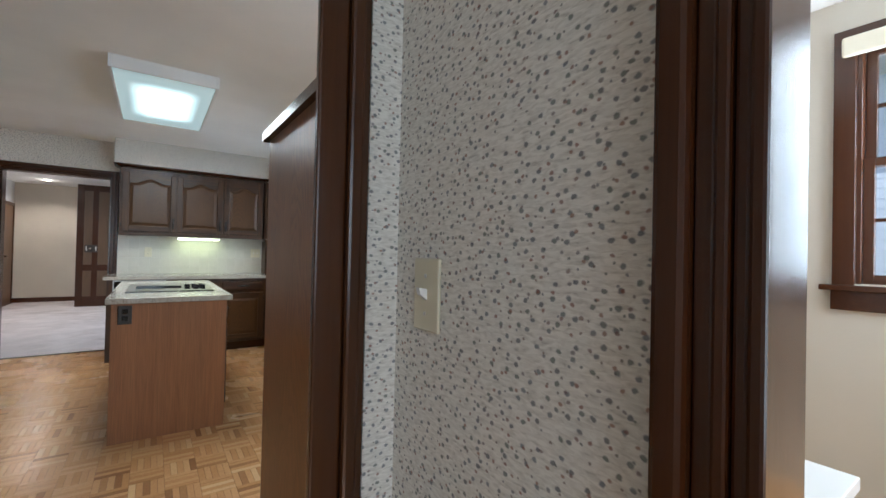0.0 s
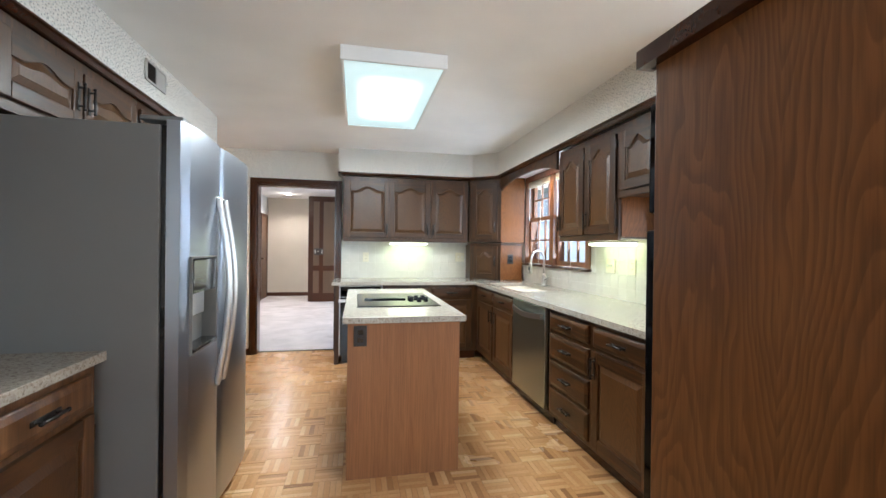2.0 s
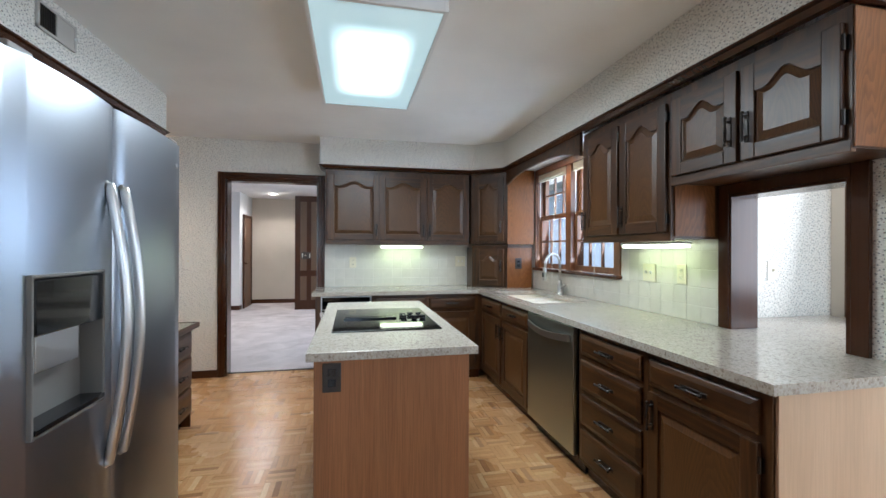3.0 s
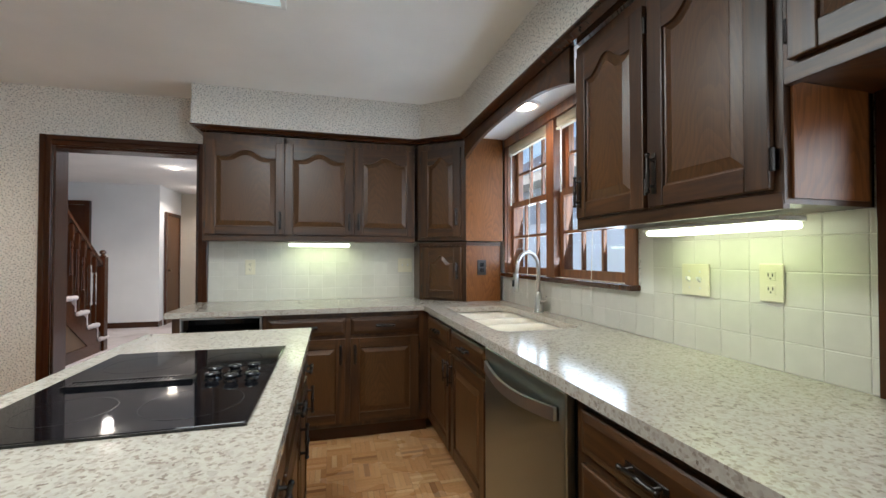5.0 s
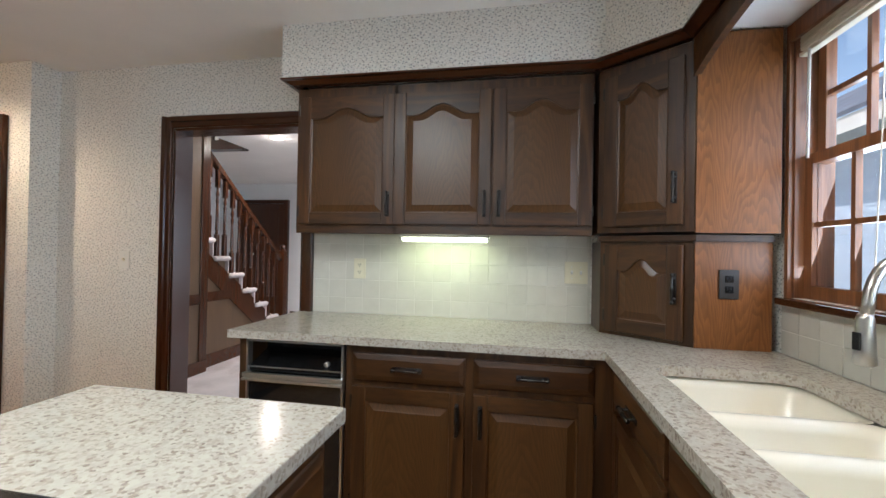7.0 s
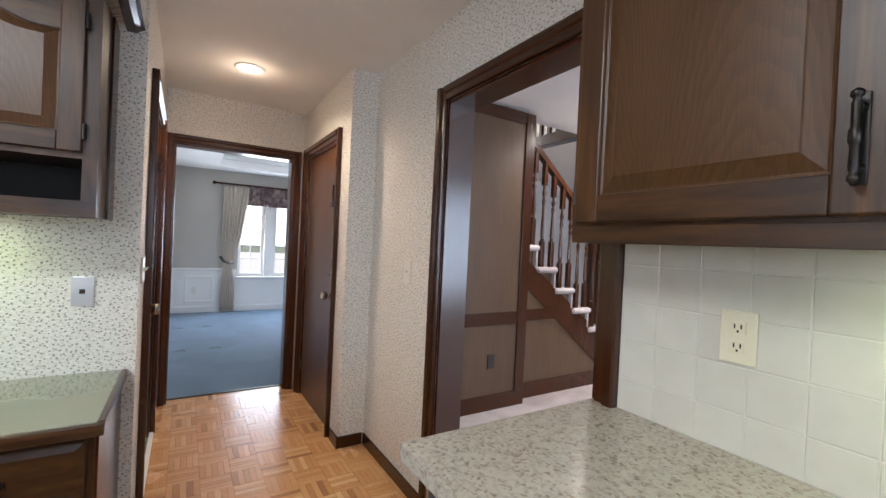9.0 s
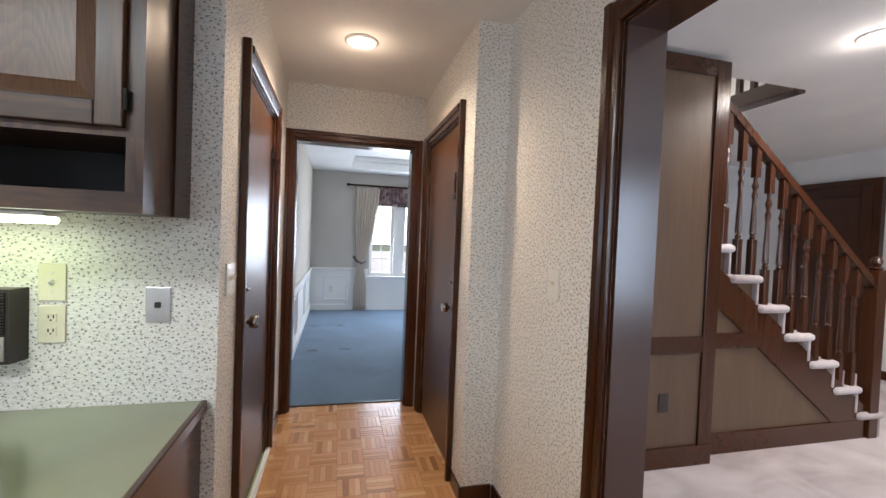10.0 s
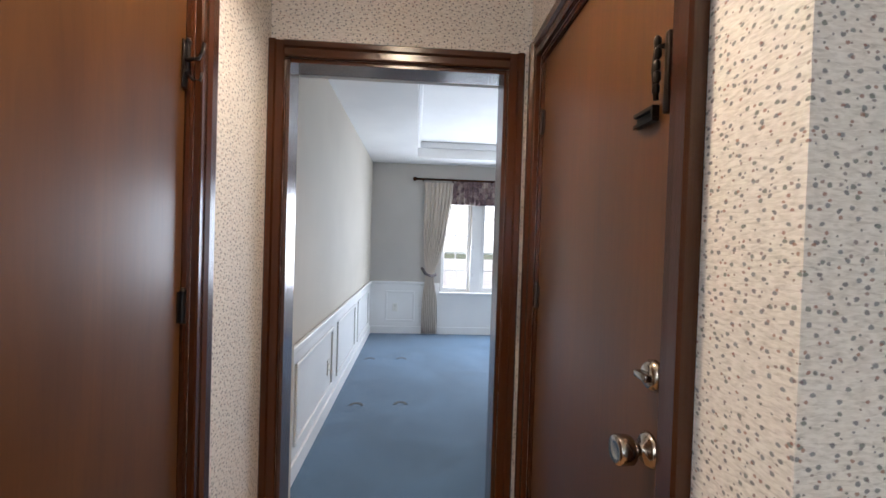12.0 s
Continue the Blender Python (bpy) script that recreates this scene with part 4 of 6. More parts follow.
N_M = lambda x, y: pose(x, y, 0)
E_M = lambda x, y: pose(x, y, 0, 0, 0, -90)
W_M = lambda x, y: pose(x, y, 0, 0, 0, 90)
LBL = "dark-stained oak wall cabinet with arched raised-panel door"
UN = 7.015
wall_cab(N_M(2.993, UN), 0.557, 1.372, 2.13, NY - UN - 0.009, [(0.022, 0.523, 1)], LBL)
wall_cab(N_M(3.531, UN), 0.983, 1.372, 2.13, NY - UN - 0.009, [(0.006, 0.495, 1), (0.512, 0.464, -1)], "dark-stained oak wall cabinet with two arched doors")
UE = 4.875
wall_cab(E_M(UE, 5.30), 0.83, 1.372, 2.13, EX - UE - 0.009, [(0.02, 0.385, -1), (0.425, 0.385, -1)], "dark-stained oak wall cabinet with two arched doors")
wall_cab(E_M(UE, 4.469), 0.80, 1.655, 2.13, EX - UE - 0.009, [(0.02, 0.37, 1), (0.41, 0.37, -1)], "short dark oak wall cabinet above the serving hatch")
part_end = thing("cabinet_end_panel", Matrix.Identity(4), "oak end panel closing the short wall cabinet, warm light in its colour", "panel")
part("panel", boxes((UE + 0.004, 3.662, 1.66, EX - 0.002, 3.668, 2.124)), OAK_SIDE_LIT, part_end)
part("hatch_side", boxes((UE + 0.02, 4.462, 1.385, EX - 0.04, 4.4685, 1.654)), OAK_SIDE_LIT, part_end, "oak cabinet side beside the hatch, warm light in its colour")
WF = 1.895
wall_cab(W_M(WF, 2.70), 1.0, 1.372, 2.13, WF - WX - 0.001, [(0.03, 0.455, 1), (0.5, 0.455, -1)], "dark-stained oak wall cabinet beside the refrigerator")
wall_cab(W_M(WF, 3.705), 0.985, 1.79, 2.13, WF - WX - 0.001, [(0.02, 0.465, 1), (0.5, 0.465, -1)], "low dark oak cabinet above the refrigerator")
uw = thing("wall_cabinet", W_M(WF, 4.695), "dark oak wall cabinet with an open cubby below its doors", "cabinet", "wall cabinets")
wd = WF - WX - 0.001
part("body", boxes((0, 0.0, 1.565, 1.255, wd, 2.13)), OAK, uw)
for a, b in ((0.0, 0.03), (0.6, 0.64), (1.215, 1.255)):
    part("cubby_side", boxes((a, 0.0, 1.428, b, wd, 1.565)), OAK, uw)
part("cubby_floor", boxes((0.0, 0.0, 1.375, 1.255, wd, 1.428)), OAK_H, uw)
# black sheet paints the cubby's inner shade
part("cubby_back", boxes((0.03, wd - 0.02, 1.428, 1.215, wd - 0.01, 1.565)), GAP_SHADE, uw)
part("end_scribe", boxes((1.2552, 0.19, 1.375, 1.263, wd, 2.13)), TRIM, uw)
for x0, hand in ((0.03, 1), (0.64, -1)):
    raised_door(uw, x0, 1.585, 0.575, 0.50, hand, True, grip=1.70)

# corner wall cabinet set across the corner, and the small garage cabinet under it
A, B = Vector((4.535, 7.0)), Vector((4.85, 6.74))
ang = math.degrees(math.atan2(B.y - A.y, B.x - A.x))
wide = (B - A).length
corner = thing("corner_cabinet", pose(A.x, A.y, 0, 0, 0, ang), "dark oak diagonal corner wall cabinet with arched door", "cabinet")
inv = pose(A.x, A.y, 0, 0, 0, ang).inverted()
def local(pts): return [tuple((inv @ Vector((x, y, 0)))[:2]) for x, y in pts]
bm = bmesh.new()
prism(bm, local([A, B, (EX - 0.03, 6.74), (EX - 0.03, NY - 0.01), (4.535, NY - 0.01)]), 1.372, 2.13)
part("body", bm, OAK, corner)
raised_door(corner, 0.035, 1.40, wide - 0.07, 0.68, 1, True, grip=1.55)
bm = bmesh.new()
prism(bm, local([(B.x + 0.003, 6.732), (EX - 0.03, 6.732), (EX - 0.03, 6.739), (B.x + 0.003, 6.739)]), 1.366, 2.152)
part("side_panel", bm, OAK_SIDE_LIT, corner, "oak side panel facing the window, warm light in its colour")
gar = thing("appliance_garage", pose(A.x, A.y, 0, 0, 0, ang), "small dark oak corner cabinet standing on the counter", "cabinet")
bm = bmesh.new()
A2, B2 = A + Vector((0.02, 0.03)), B + Vector((0.015, 0.04))
prism(bm, local([A2, B2, (EX - 0.035, B2.y), (EX - 0.035, NY - 0.012), (A2.x, NY - 0.012)]), 0.9065, 1.335)
part("body", bm, OAK, gar)
bm = bmesh.new()
prism(bm, local([A2 + Vector((-0.01, -0.02)), B2 + Vector((0.0, -0.022)), (EX - 0.035, B2.y - 0.022), (EX - 0.035, B2.y + 0.05), (A2.x, A2.y + 0.09)]), 1.335, 1.36)
part("cap_moulding", bm, OAK_H, gar)
raised_door(gar, 0.03, 0.925, wide - 0.075, 0.395, 1, True, y=0.032, grip=1.14)
bm = bmesh.new()
prism(bm, local([(B2.x + 0.003, B2.y - 0.007), (EX - 0.035, B2.y - 0.007), (EX - 0.035, B2.y - 0.0005), (B2.x + 0.003, B2.y - 0.0005)]), 0.907, 1.333)
part("side_panel", bm, OAK_SIDE_LIT, gar, "oak side panel facing the window, warm light in its colour")
plate("socket", pose(4.99, B2.y - 0.007, 1.165), DARKPL, 1, "dark brown outlet on the corner cabinet's side")

# arched valance board over the sink window
bm = bmesh.new()
y0v, y1v, nv = 5.305, 6.745, 28
low = [(y0v + (y1v - y0v) * k / nv, 1.985 + 0.085 * (1 - abs(-1 + 2 * k / nv) ** 2.6)) for k in range(nv + 1)]
prism(bm, [(y0v, CR + 0.01), *low, (y1v, CR + 0.01)], 4.842, 4.866, "x")
one("window_valance", bm, OAK_H, "dark-stained arched wooden valance above the sink window", "valance")

# north base run
FN = 6.66
cN = base_cab(N_M(3.445, FN), 1.095, NY - FN - 0.002, "dark oak base cabinet with two drawers and two doors")
drawer(cN, 0.035, 0.72, 0.485, 0.115)
drawer(cN, 0.555, 0.72, 0.47, 0.115)
raised_door(cN, 0.035, 0.13, 0.485, 0.565, 1, False, grip=0.59)
raised_door(cN, 0.555, 0.13, 0.47, 0.565, -1, False, grip=0.59)
one("cabinet_end_panel", boxes((2.925, FN + 0.01, 0, 2.972, NY - 0.09, 0.869)), OAK, "plain oak end panel beside the trash compactor", "panel")
tc = thing("trash_compactor", N_M(2.976, FN - 0.005), "black built-in trash compactor with a steel bar handle", "compactor")
part("body", boxes((0, 0.01, 0.09, 0.464, 0.55, 0.722), (0, 0.15, 0.7225, 0.464, 0.55, 0.862), (0.03, 0.08, 0.0, 0.43, 0.5, 0.09)), BLACK, tc)
part("front_panel", boxes((0.012, -0.008, 0.12, 0.452, 0.0095, 0.69), bevel=0.003), glossy(BLACK, 0.5), tc)
bm = bmesh.new()
prism(bm, [(0.0, 0.7225), (0.0, 0.742), (0.149, 0.800), (0.149, 0.7225)], 0.010, 0.454, "x")
part("control_panel", bm, BLACK, tc, "sloping black control panel")
part("rim", boxes((0.0, -0.012, 0.10, 0.010, 0.02, 0.86), (0.454, -0.012, 0.10, 0.464, 0.02, 0.86), (0.0, -0.012, 0.856, 0.464, 0.03, 0.862), (0.010, -0.004, 0.739, 0.454, 0.002, 0.744)), STEEL_BAR, tc)
part("handle", boxes((-0.008, -0.035, 0.685, 0.468, 0.0, 0.697), (-0.008, -0.03, 0.700, 0.468, -0.006, 0.718), bevel=0.002), STEEL_BAR, tc, "steel ledge handle")
bm = bmesh.new()
lathe(bm, [(0.012, 0.0), (0.012, -0.016), (0.008, -0.02)], (0.37, 0.035, 0.763), "y", 12)
part("key_knob", bm, STEEL_BAR, tc)

# east base run, from the corner towards the peninsula's end
FE = 4.545
cs = base_cab(E_M(FE, 6.655), 1.185, EX - FE - 0.002, "dark oak sink cabinet with two false drawers and doors", hollow=True)
for x0 in (0.06, 0.63):
    drawer(cs, x0, 0.72, 0.53, 0.115)
raised_door(cs, 0.06, 0.13, 0.53, 0.565, 1, False, grip=0.59)
raised_door(cs, 0.63, 0.13, 0.53, 0.565, -1, False, grip=0.59)
one("corner_filler", boxes((4.541, 6.656, 0.1, 4.62, 6.70, 0.869)), OAK, "plain oak corner filler strip", "panel")
dw = thing("dishwasher", E_M(FE, 5.465), "stainless steel dishwasher with a curved bar handle", "dishwasher")
part("body", boxes((0.01, 0.005, 0.1, 0.655, 0.55, 0.865)), BLACK, dw)
part("door", boxes((0.012, -0.03, 0.115, 0.653, 0.004, 0.862), bevel=0.006), STEEL_DW, dw)
bm = bmesh.new()
n = 16
pts = [(0.05 + 0.565 * k / n, -0.042 - 0.028 * math.sin(math.pi * k / n), 0.79 - 0.018 * math.sin(math.pi * k / n)) for k in range(n + 1)]
pts = [(0.05, -0.0305, 0.79)] + pts + [(0.615, -0.0305, 0.79)]
rings = [[bm.verts.new((p[0], p[1] + dy, p[2] + dz)) for dy, dz in ((-0.006, -0.02), (0.006, -0.02), (0.006, 0.02), (-0.006, 0.02))] for p in pts]
for a, b in zip(rings, rings[1:]):
    for k in range(4):
        bm.faces.new((a[k], a[(k + 1) % 4], b[(k + 1) % 4], b[k]))
bm.faces.new(rings[0])
bm.faces.new(rings[-1][::-1])
part("handle", bm, STEEL_BAR, dw, "curved steel bar handle")
part("toe_kick", boxes((0.01, 0.05, 0.0, 0.655, 0.07, 0.0995)), BLACK, dw)
cd = base_cab(E_M(FE, 4.795), 0.57, EX - FE - 0.002, "dark oak base cabinet with a stack of four drawers")
for z0, h in ((0.72, 0.115), (0.525, 0.165), (0.33, 0.165), (0.13, 0.17)):
    drawer(cd, 0.035, z0, 0.505, h)
ce = base_cab(E_M(FE, 4.224), 0.56, EX - FE - 0.002, "dark oak base cabinet with one drawer and one door")
drawer(ce, 0.02, 0.72, 0.505, 0.115)
raised_door(ce, 0.02, 0.13, 0.505, 0.565, -1, False, grip=0.60)
# wood paled to hold the daylight that falls on the peninsula's end
PANEL_LIT = wood("daylit_wood_panel", (0.52, 0.35, 0.23), (0.60, 0.42, 0.285), (0.67, 0.49, 0.35), (10, 10, 1.0), 0.3, 0.2, 0.3, 0.05, 40.0, 1.8, 0.08, 0.25)
one("peninsula_end_panel", boxes((4.555, 3.652, 0.0, 5.9, 3.663, 0.869)), PANEL_LIT, "wood panel closing the peninsula's end, daylight put into its pale colour", "panel")
one("peninsula_support", boxes((EX + 0.14, 4.38, 0.0, 5.9, 4.40, 0.869)), PANEL_LIT, "wood support under the serving counter in the same lightened colour", "panel")

# worktops
bm = bmesh.new()
ctr0, ctr1 = 0.871, 0.906
SX0, SX1, SY0, SY1 = 4.615, 5.045, 5.52, 6.46
GX = [2.895, 4.502, SX0, SX1, EX - 0.001, EX + 0.131, 6.2]
GY = [3.625, 3.862, 4.398, 4.66, SY0, SY1, 6.62, NY - 0.001]


def on_top(i, j):
    x, y = (GX[i] + GX[i + 1]) / 2, (GY[j] + GY[j + 1]) / 2
    if SX0 < x < SX1 and SY0 < y < SY1: return False
    if x > EX + 0.131: return y < 4.66
    if x > EX - 0.001: return 3.862 < y < 4.398
    return x > 4.502 or y > 6.62


vs = {}
def grid_v(i, j, z):
    if (i, j, z) not in vs: vs[i, j, z] = bm.verts.new((GX[i], GY[j], z))
    return vs[i, j, z]


for i in range(len(GX) - 1):
    for j in range(len(GY) - 1):
        if not on_top(i, j): continue
        q = ((i, j), (i + 1, j), (i + 1, j + 1), (i, j + 1))
        bm.faces.new([grid_v(a, b, ctr1) for a, b in q])
        bm.faces.new([grid_v(a, b, ctr0) for a, b in q[::-1]])
        for (a, b), (di, dj) in (((0, 1), (0, -1)), ((1, 2), (1, 0)), ((2, 3), (0, 1)), ((3, 0), (-1, 0))):
            n_i, n_j = i + di, j + dj
            if not (0 <= n_i < len(GX) - 1 and 0 <= n_j < len(GY) - 1 and on_top(n_i, n_j)):
                bm.faces.new((grid_v(*q[a], ctr0), grid_v(*q[b], ctr0), grid_v(*q[b], ctr1), grid_v(*q[a], ctr1)))
top_ob = one("kitchen_worktop", bm, QUARTZ, "speckled beige quartz worktop with a sink cut-out", "worktop")
rc = 0.07
for cx, cy, sx, sy in ((SX0, SY0, 1, 1), (SX1, SY0, -1, 1), (SX0, SY1, 1, -1), (SX1, SY1, -1, -1)):
    pts = [(cx, cy)] + [(cx + sx * rc * (1 - math.cos(a)), cy + sy * rc * (1 - math.sin(a))) for a in [math.pi / 2 * k / 6 for k in range(7)]]
    bm = bmesh.new()
    prism(bm, pts, ctr0, ctr1 - 0.0005)
    part("cutout_corner", bm, QUARTZ, top_ob)

# sink: three bisque bowls
sk = thing("sink", pose((SX0 + SX1) / 2, (SY0 + SY1) / 2, ctr0), "bisque three-bowl undermount sink", "sink")
ox, oy = (SX0 + SX1) / 2, (SY0 + SY1) / 2
for a, b, dep in ((6.16, 6.475, 0.17), (5.945, 6.14, 0.12), (5.505, 5.925, 0.2)):
    bm = bmesh.new()
    x0, x1, y0, y1 = SX0 - 0.015 - ox, SX1 + 0.015 - ox, a - oy, b - oy
    rings = []
    for inset_, z in ((0.0, -0.004), (0.012, -0.012), (0.02, -0.03), (0.035, -dep + 0.03), (0.06, -dep + 0.006), (0.09, -dep)):
        ring = []
        for cx, cy, a0 in ((x1 - inset_, y1 - inset_, 0), (x0 + inset_, y1 - inset_, 90), (x0 + inset_, y0 + inset_, 180), (x1 - inset_, y0 + inset_, 270)):
            r = 0.055
            sx, sy = (-1 if a0 in (0, 270) else 1), (-1 if a0 in (0, 90) else 1)
            for k in range(5):
                t = radians(a0 + 22.5 * k)
                ring.append(bm.verts.new((cx + sx * r + r * math.cos(t), cy + sy * r + r * math.sin(t), z)))
        rings.append(ring)
    for p, q in zip(rings, rings[1:]):
        for k in range(20):
            bm.faces.new((p[k], p[(k + 1) % 20], q[(k + 1) % 20], q[k]))
    bm.faces.new(rings[-1])
    lip = [bm.verts.new((v.co.x * 1.03, v.co.y + 0.01 * (1 if v.co.y > (y0 + y1) / 2 else -1), -0.004)) for v in rings[0]]
    for k in range(20):
        bm.faces.new((lip[k], lip[(k + 1) % 20], rings[0][(k + 1) % 20], rings[0][k]))
    bowl = part("bowl", bm, BISQUE, sk, smooth=True)
    bm = bmesh.new()
    lathe(bm, [(0.038, -dep + 0.001), (0.038, -dep + 0.004), (0.025, -dep + 0.003), (0.01, -dep + 0.002)], (0, (y0 + y1) / 2, 0), "z", 16)
    part("drain", bm, STEEL_BAR, bowl)

fc = thing("kitchen_faucet", pose(5.105, 6.08, ctr1, 0, 0, 15), "brushed nickel gooseneck pull-down kitchen faucet", "faucet")
bm = bmesh.new()
lathe(bm, [(0.03, 0.0005), (0.03, 0.008), (0.026, 0.012), (0.027, 0.05), (0.024, 0.09), (0.018, 0.11), (0.014, 0.13)], seg=16)
part("base", bm, CHROME, fc, smooth=True)
bm = bmesh.new()
tube(bm, [(0, 0, 0.12), (0, 0, 0.25)] + [(-0.085 + 0.085 * math.cos(radians(a)), 0, 0.27 + 0.1 * math.sin(radians(a))) for a in range(0, 181, 15)] + [(-0.176, 0, 0.235)], 0.012, 12)
part("spout", bm, CHROME, fc, smooth=True)
bm = bmesh.new()
lathe(bm, [(0.013, 0.245), (0.016, 0.235), (0.019, 0.17), (0.021, 0.135), (0.016, 0.131)], (-0.178, 0, 0), "z", 14)
part("spray_head", bm, CHROME, fc, smooth=True)
part("spray_button", boxes((-0.202, -0.008, 0.165, -0.195, 0.008, 0.205), bevel=0.002), BLACK, fc)
bm = bmesh.new()
tube(bm, [(0, -0.02, 0.07), (0.0, -0.045, 0.075), (-0.005, -0.07, 0.09), (-0.02, -0.085, 0.10)], [0.012, 0.012, 0.009, 0.007], 10)
part("lever", bm, CHROME, fc, smooth=True)

strip_light(pose(3.787, 7.13, 1.36), 0.47, 0.36)
strip_light(pose(5.06, 4.83, 1.36, 0, 0, 90), 0.5, 0.36)
strip_light(pose(1.73, 5.45, 1.374, 0, 0, 90), 0.45, 0.42)

# ---- island ----
isl = thing("kitchen_island", pose(3.43, 5.085, 0), "wood-clad kitchen island with drawers and a plain end panel", "island")
bx, by = 0.315, 0.755
part("body", boxes((-bx, -by + 0.02, 0.1, bx, by, 0.8705), (-bx + 0.05, -by + 0.02, 0.0, bx - 0.05, by - 0.05, 0.1)), OAK, isl)
part("end_panel", boxes((-bx - 0.004, -by - 0.002, 0.0, bx + 0.004, -by + 0.0195, 0.870), bevel=0.002), ISLAND, isl, "reddish plain wooden end panel")
side = thing("island_drawer_unit", pose(3.43 + bx, 5.085 - by + 0.03, 0, 0, 0, 90), "dark oak drawer and door fronts on the island's side", "cabinet")
for x0, w in ((0.03, 0.47), (0.53, 0.47), (1.03, 0.42)):
    drawer(side, x0, 0.72, w, 0.115)
    raised_door(side, x0, 0.13, w, 0.565, 1, False, grip=0.59)
one("island_worktop", boxes((3.083, 4.30, ctr0, 3.782, 5.872, ctr1), bevel=0.003), QUARTZ, "speckled beige quartz worktop on the island", "worktop")

hob = thing("cooktop", pose(3.435, 5.06, ctr1), "black glass electric downdraft cooktop", "cooktop")
part("glass", boxes((-0.268, -0.375, 0.0005, 0.268, 0.378, 0.007), bevel=0.002), HOBGLASS, hob)
part("edge_trim", boxes((-0.272, -0.379, 0.0003, 0.272, -0.3745, 0.006), (-0.272, 0.3785, 0.0003, 0.272, 0.382, 0.006), (-0.272, -0.3745, 0.0003, -0.2685, 0.3785, 0.006), (0.2685, -0.3745, 0.0003, 0.272, 0.3785, 0.006)), BLACK, hob)
vent = part("downdraft_vent", boxes((-0.215, -0.045, 0.0072, 0.075, -0.036, 0.016), (-0.215, 0.0, 0.0072, 0.075, 0.009, 0.016), (-0.215, -0.036, 0.0072, 0.02, 0.0, 0.0085), (-0.22, -0.045, 0.0072, -0.21, 0.009, 0.014)), BLACK, hob, "black slotted downdraft grille")
for k in range(22):
    part("slat", boxes((-0.205 + 0.0105 * k, -0.036, 0.0086, -0.199 + 0.0105 * k, 0.0, 0.0145)), BLACK, vent)
bm = bmesh.new()
prism(bm, [(0.022, -0.036), (0.075, -0.036), (0.075, 0.0), (0.022, 0.0)], 0.0086, 0.0155)
part("vent_cap", bm, PEWTER, vent, "dark metal vent cap")
for x, y in ((0.115, 0.03), (0.165, 0.045), (0.215, 0.05), (0.12, -0.03), (0.175, -0.06), (0.225, -0.05)):
    bm = bmesh.new()
    lathe(bm, [(0.0185, 0.0072), (0.0185, 0.009), (0.015, 0.011), (0.0145, 0.017), (0.018, 0.019), (0.0188, 0.022), (0.0165, 0.0255), (0.004, 0.026)], (x, y, 0), "z", 20)
    part("control_knob", bm, KNOBPL, hob, smooth=True)
for x, y, r in ((-0.12, -0.21, 0.09), (0.13, -0.22, 0.105), (-0.12, 0.2, 0.105), (0.13, 0.21, 0.08)):
    bm = bmesh.new()
    a = [bm.verts.new((x + r * math.cos(2 * math.pi * k / 40), y + r * math.sin(2 * math.pi * k / 40), 0.0073)) for k in range(40)]
    b = [bm.verts.new((x + (r + 0.0018) * math.cos(2 * math.pi * k / 40), y + (r + 0.0018) * math.sin(2 * math.pi * k / 40), 0.0073)) for k in range(40)]
    for k in range(40):
        bm.faces.new((a[k], a[(k + 1) % 40], b[(k + 1) % 40], b[k]))
    part("burner_ring", bm, RING, hob)

# ---- refrigerator ----
fr = thing("refrigerator", W_M(2.455, 3.705), "stainless steel side-by-side refrigerator with a dispenser", "refrigerator")
FW, FH, SP = 0.965, 1.762, 0.44
part("body", boxes((0.0, 0.02, 0.03, FW, 0.80, 1.742), (0.03, 0.06, 0.0, FW - 0.03, 0.7, 0.03), bevel=0.004), GREYSIDE, fr, "matte grey cabinet sides")
part("gasket", boxes((0.012, 0.0, 0.06, FW - 0.012, 0.0195, FH - 0.02)), BLACK, fr)
for hx0 in (0.02, FW - 0.10):
    part("hinge_cover", boxes((hx0, -0.05, FH, hx0 + 0.08, 0.1, FH + 0.018), bevel=0.004), GREYSIDE, fr)
part("kick_grille", boxes((0.02, -0.02, 0.012, FW - 0.02, 0.018, 0.055)), BLACK, fr)


def fridge_door(x0, x1, hole=None):
    """A gently bowed steel door, optionally with a niche cut through its skin."""
    bm = bmesh.new()
    cuts_x = sorted({x0, x0 + 0.012, x1 - 0.012, x1, *[x0 + (x1 - x0) * k / 8 for k in range(1, 8)], *(hole[:2] if hole else ())})
    cuts_z = sorted({0.06, FH, *(hole[2:] if hole else ())})
    def bow(x):
        u = (x - x0) / (x1 - x0) * 2 - 1
        return -0.055 - 0.014 * (1 - abs(u) ** 2.0) if 0.012 < (x - x0) and (x1 - x) > 0.011 else -0.048
    grid = [[bm.verts.new((x, bow(x), z)) for z in cuts_z] for x in cuts_x]
    for i in range(len(cuts_x) - 1):
        for j in range(len(cuts_z) - 1):
            if hole and hole[0] <= cuts_x[i] < hole[1] and hole[2] <= cuts_z[j] < hole[3]:
                continue
            bm.faces.new((grid[i][j], grid[i + 1][j], grid[i + 1][j + 1], grid[i][j + 1]))
    for i in (0, -1):
        back = [bm.verts.new((cuts_x[i], -0.001, z)) for z in cuts_z]
        for j in range(len(cuts_z) - 1):
            bm.faces.new((grid[i][j], grid[i][j + 1], back[j + 1], back[j]))
    for j in (0, -1):
        back = [bm.verts.new((x, -0.001, cuts_z[j])) for x in cuts_x]
        for i in range(len(cuts_x) - 1):
            bm.faces.new((grid[i][j], grid[i + 1][j], back[i + 1], back[i]))
    bmesh.ops.remove_doubles(bm, verts=bm.verts, dist=0.0004)
    return bm


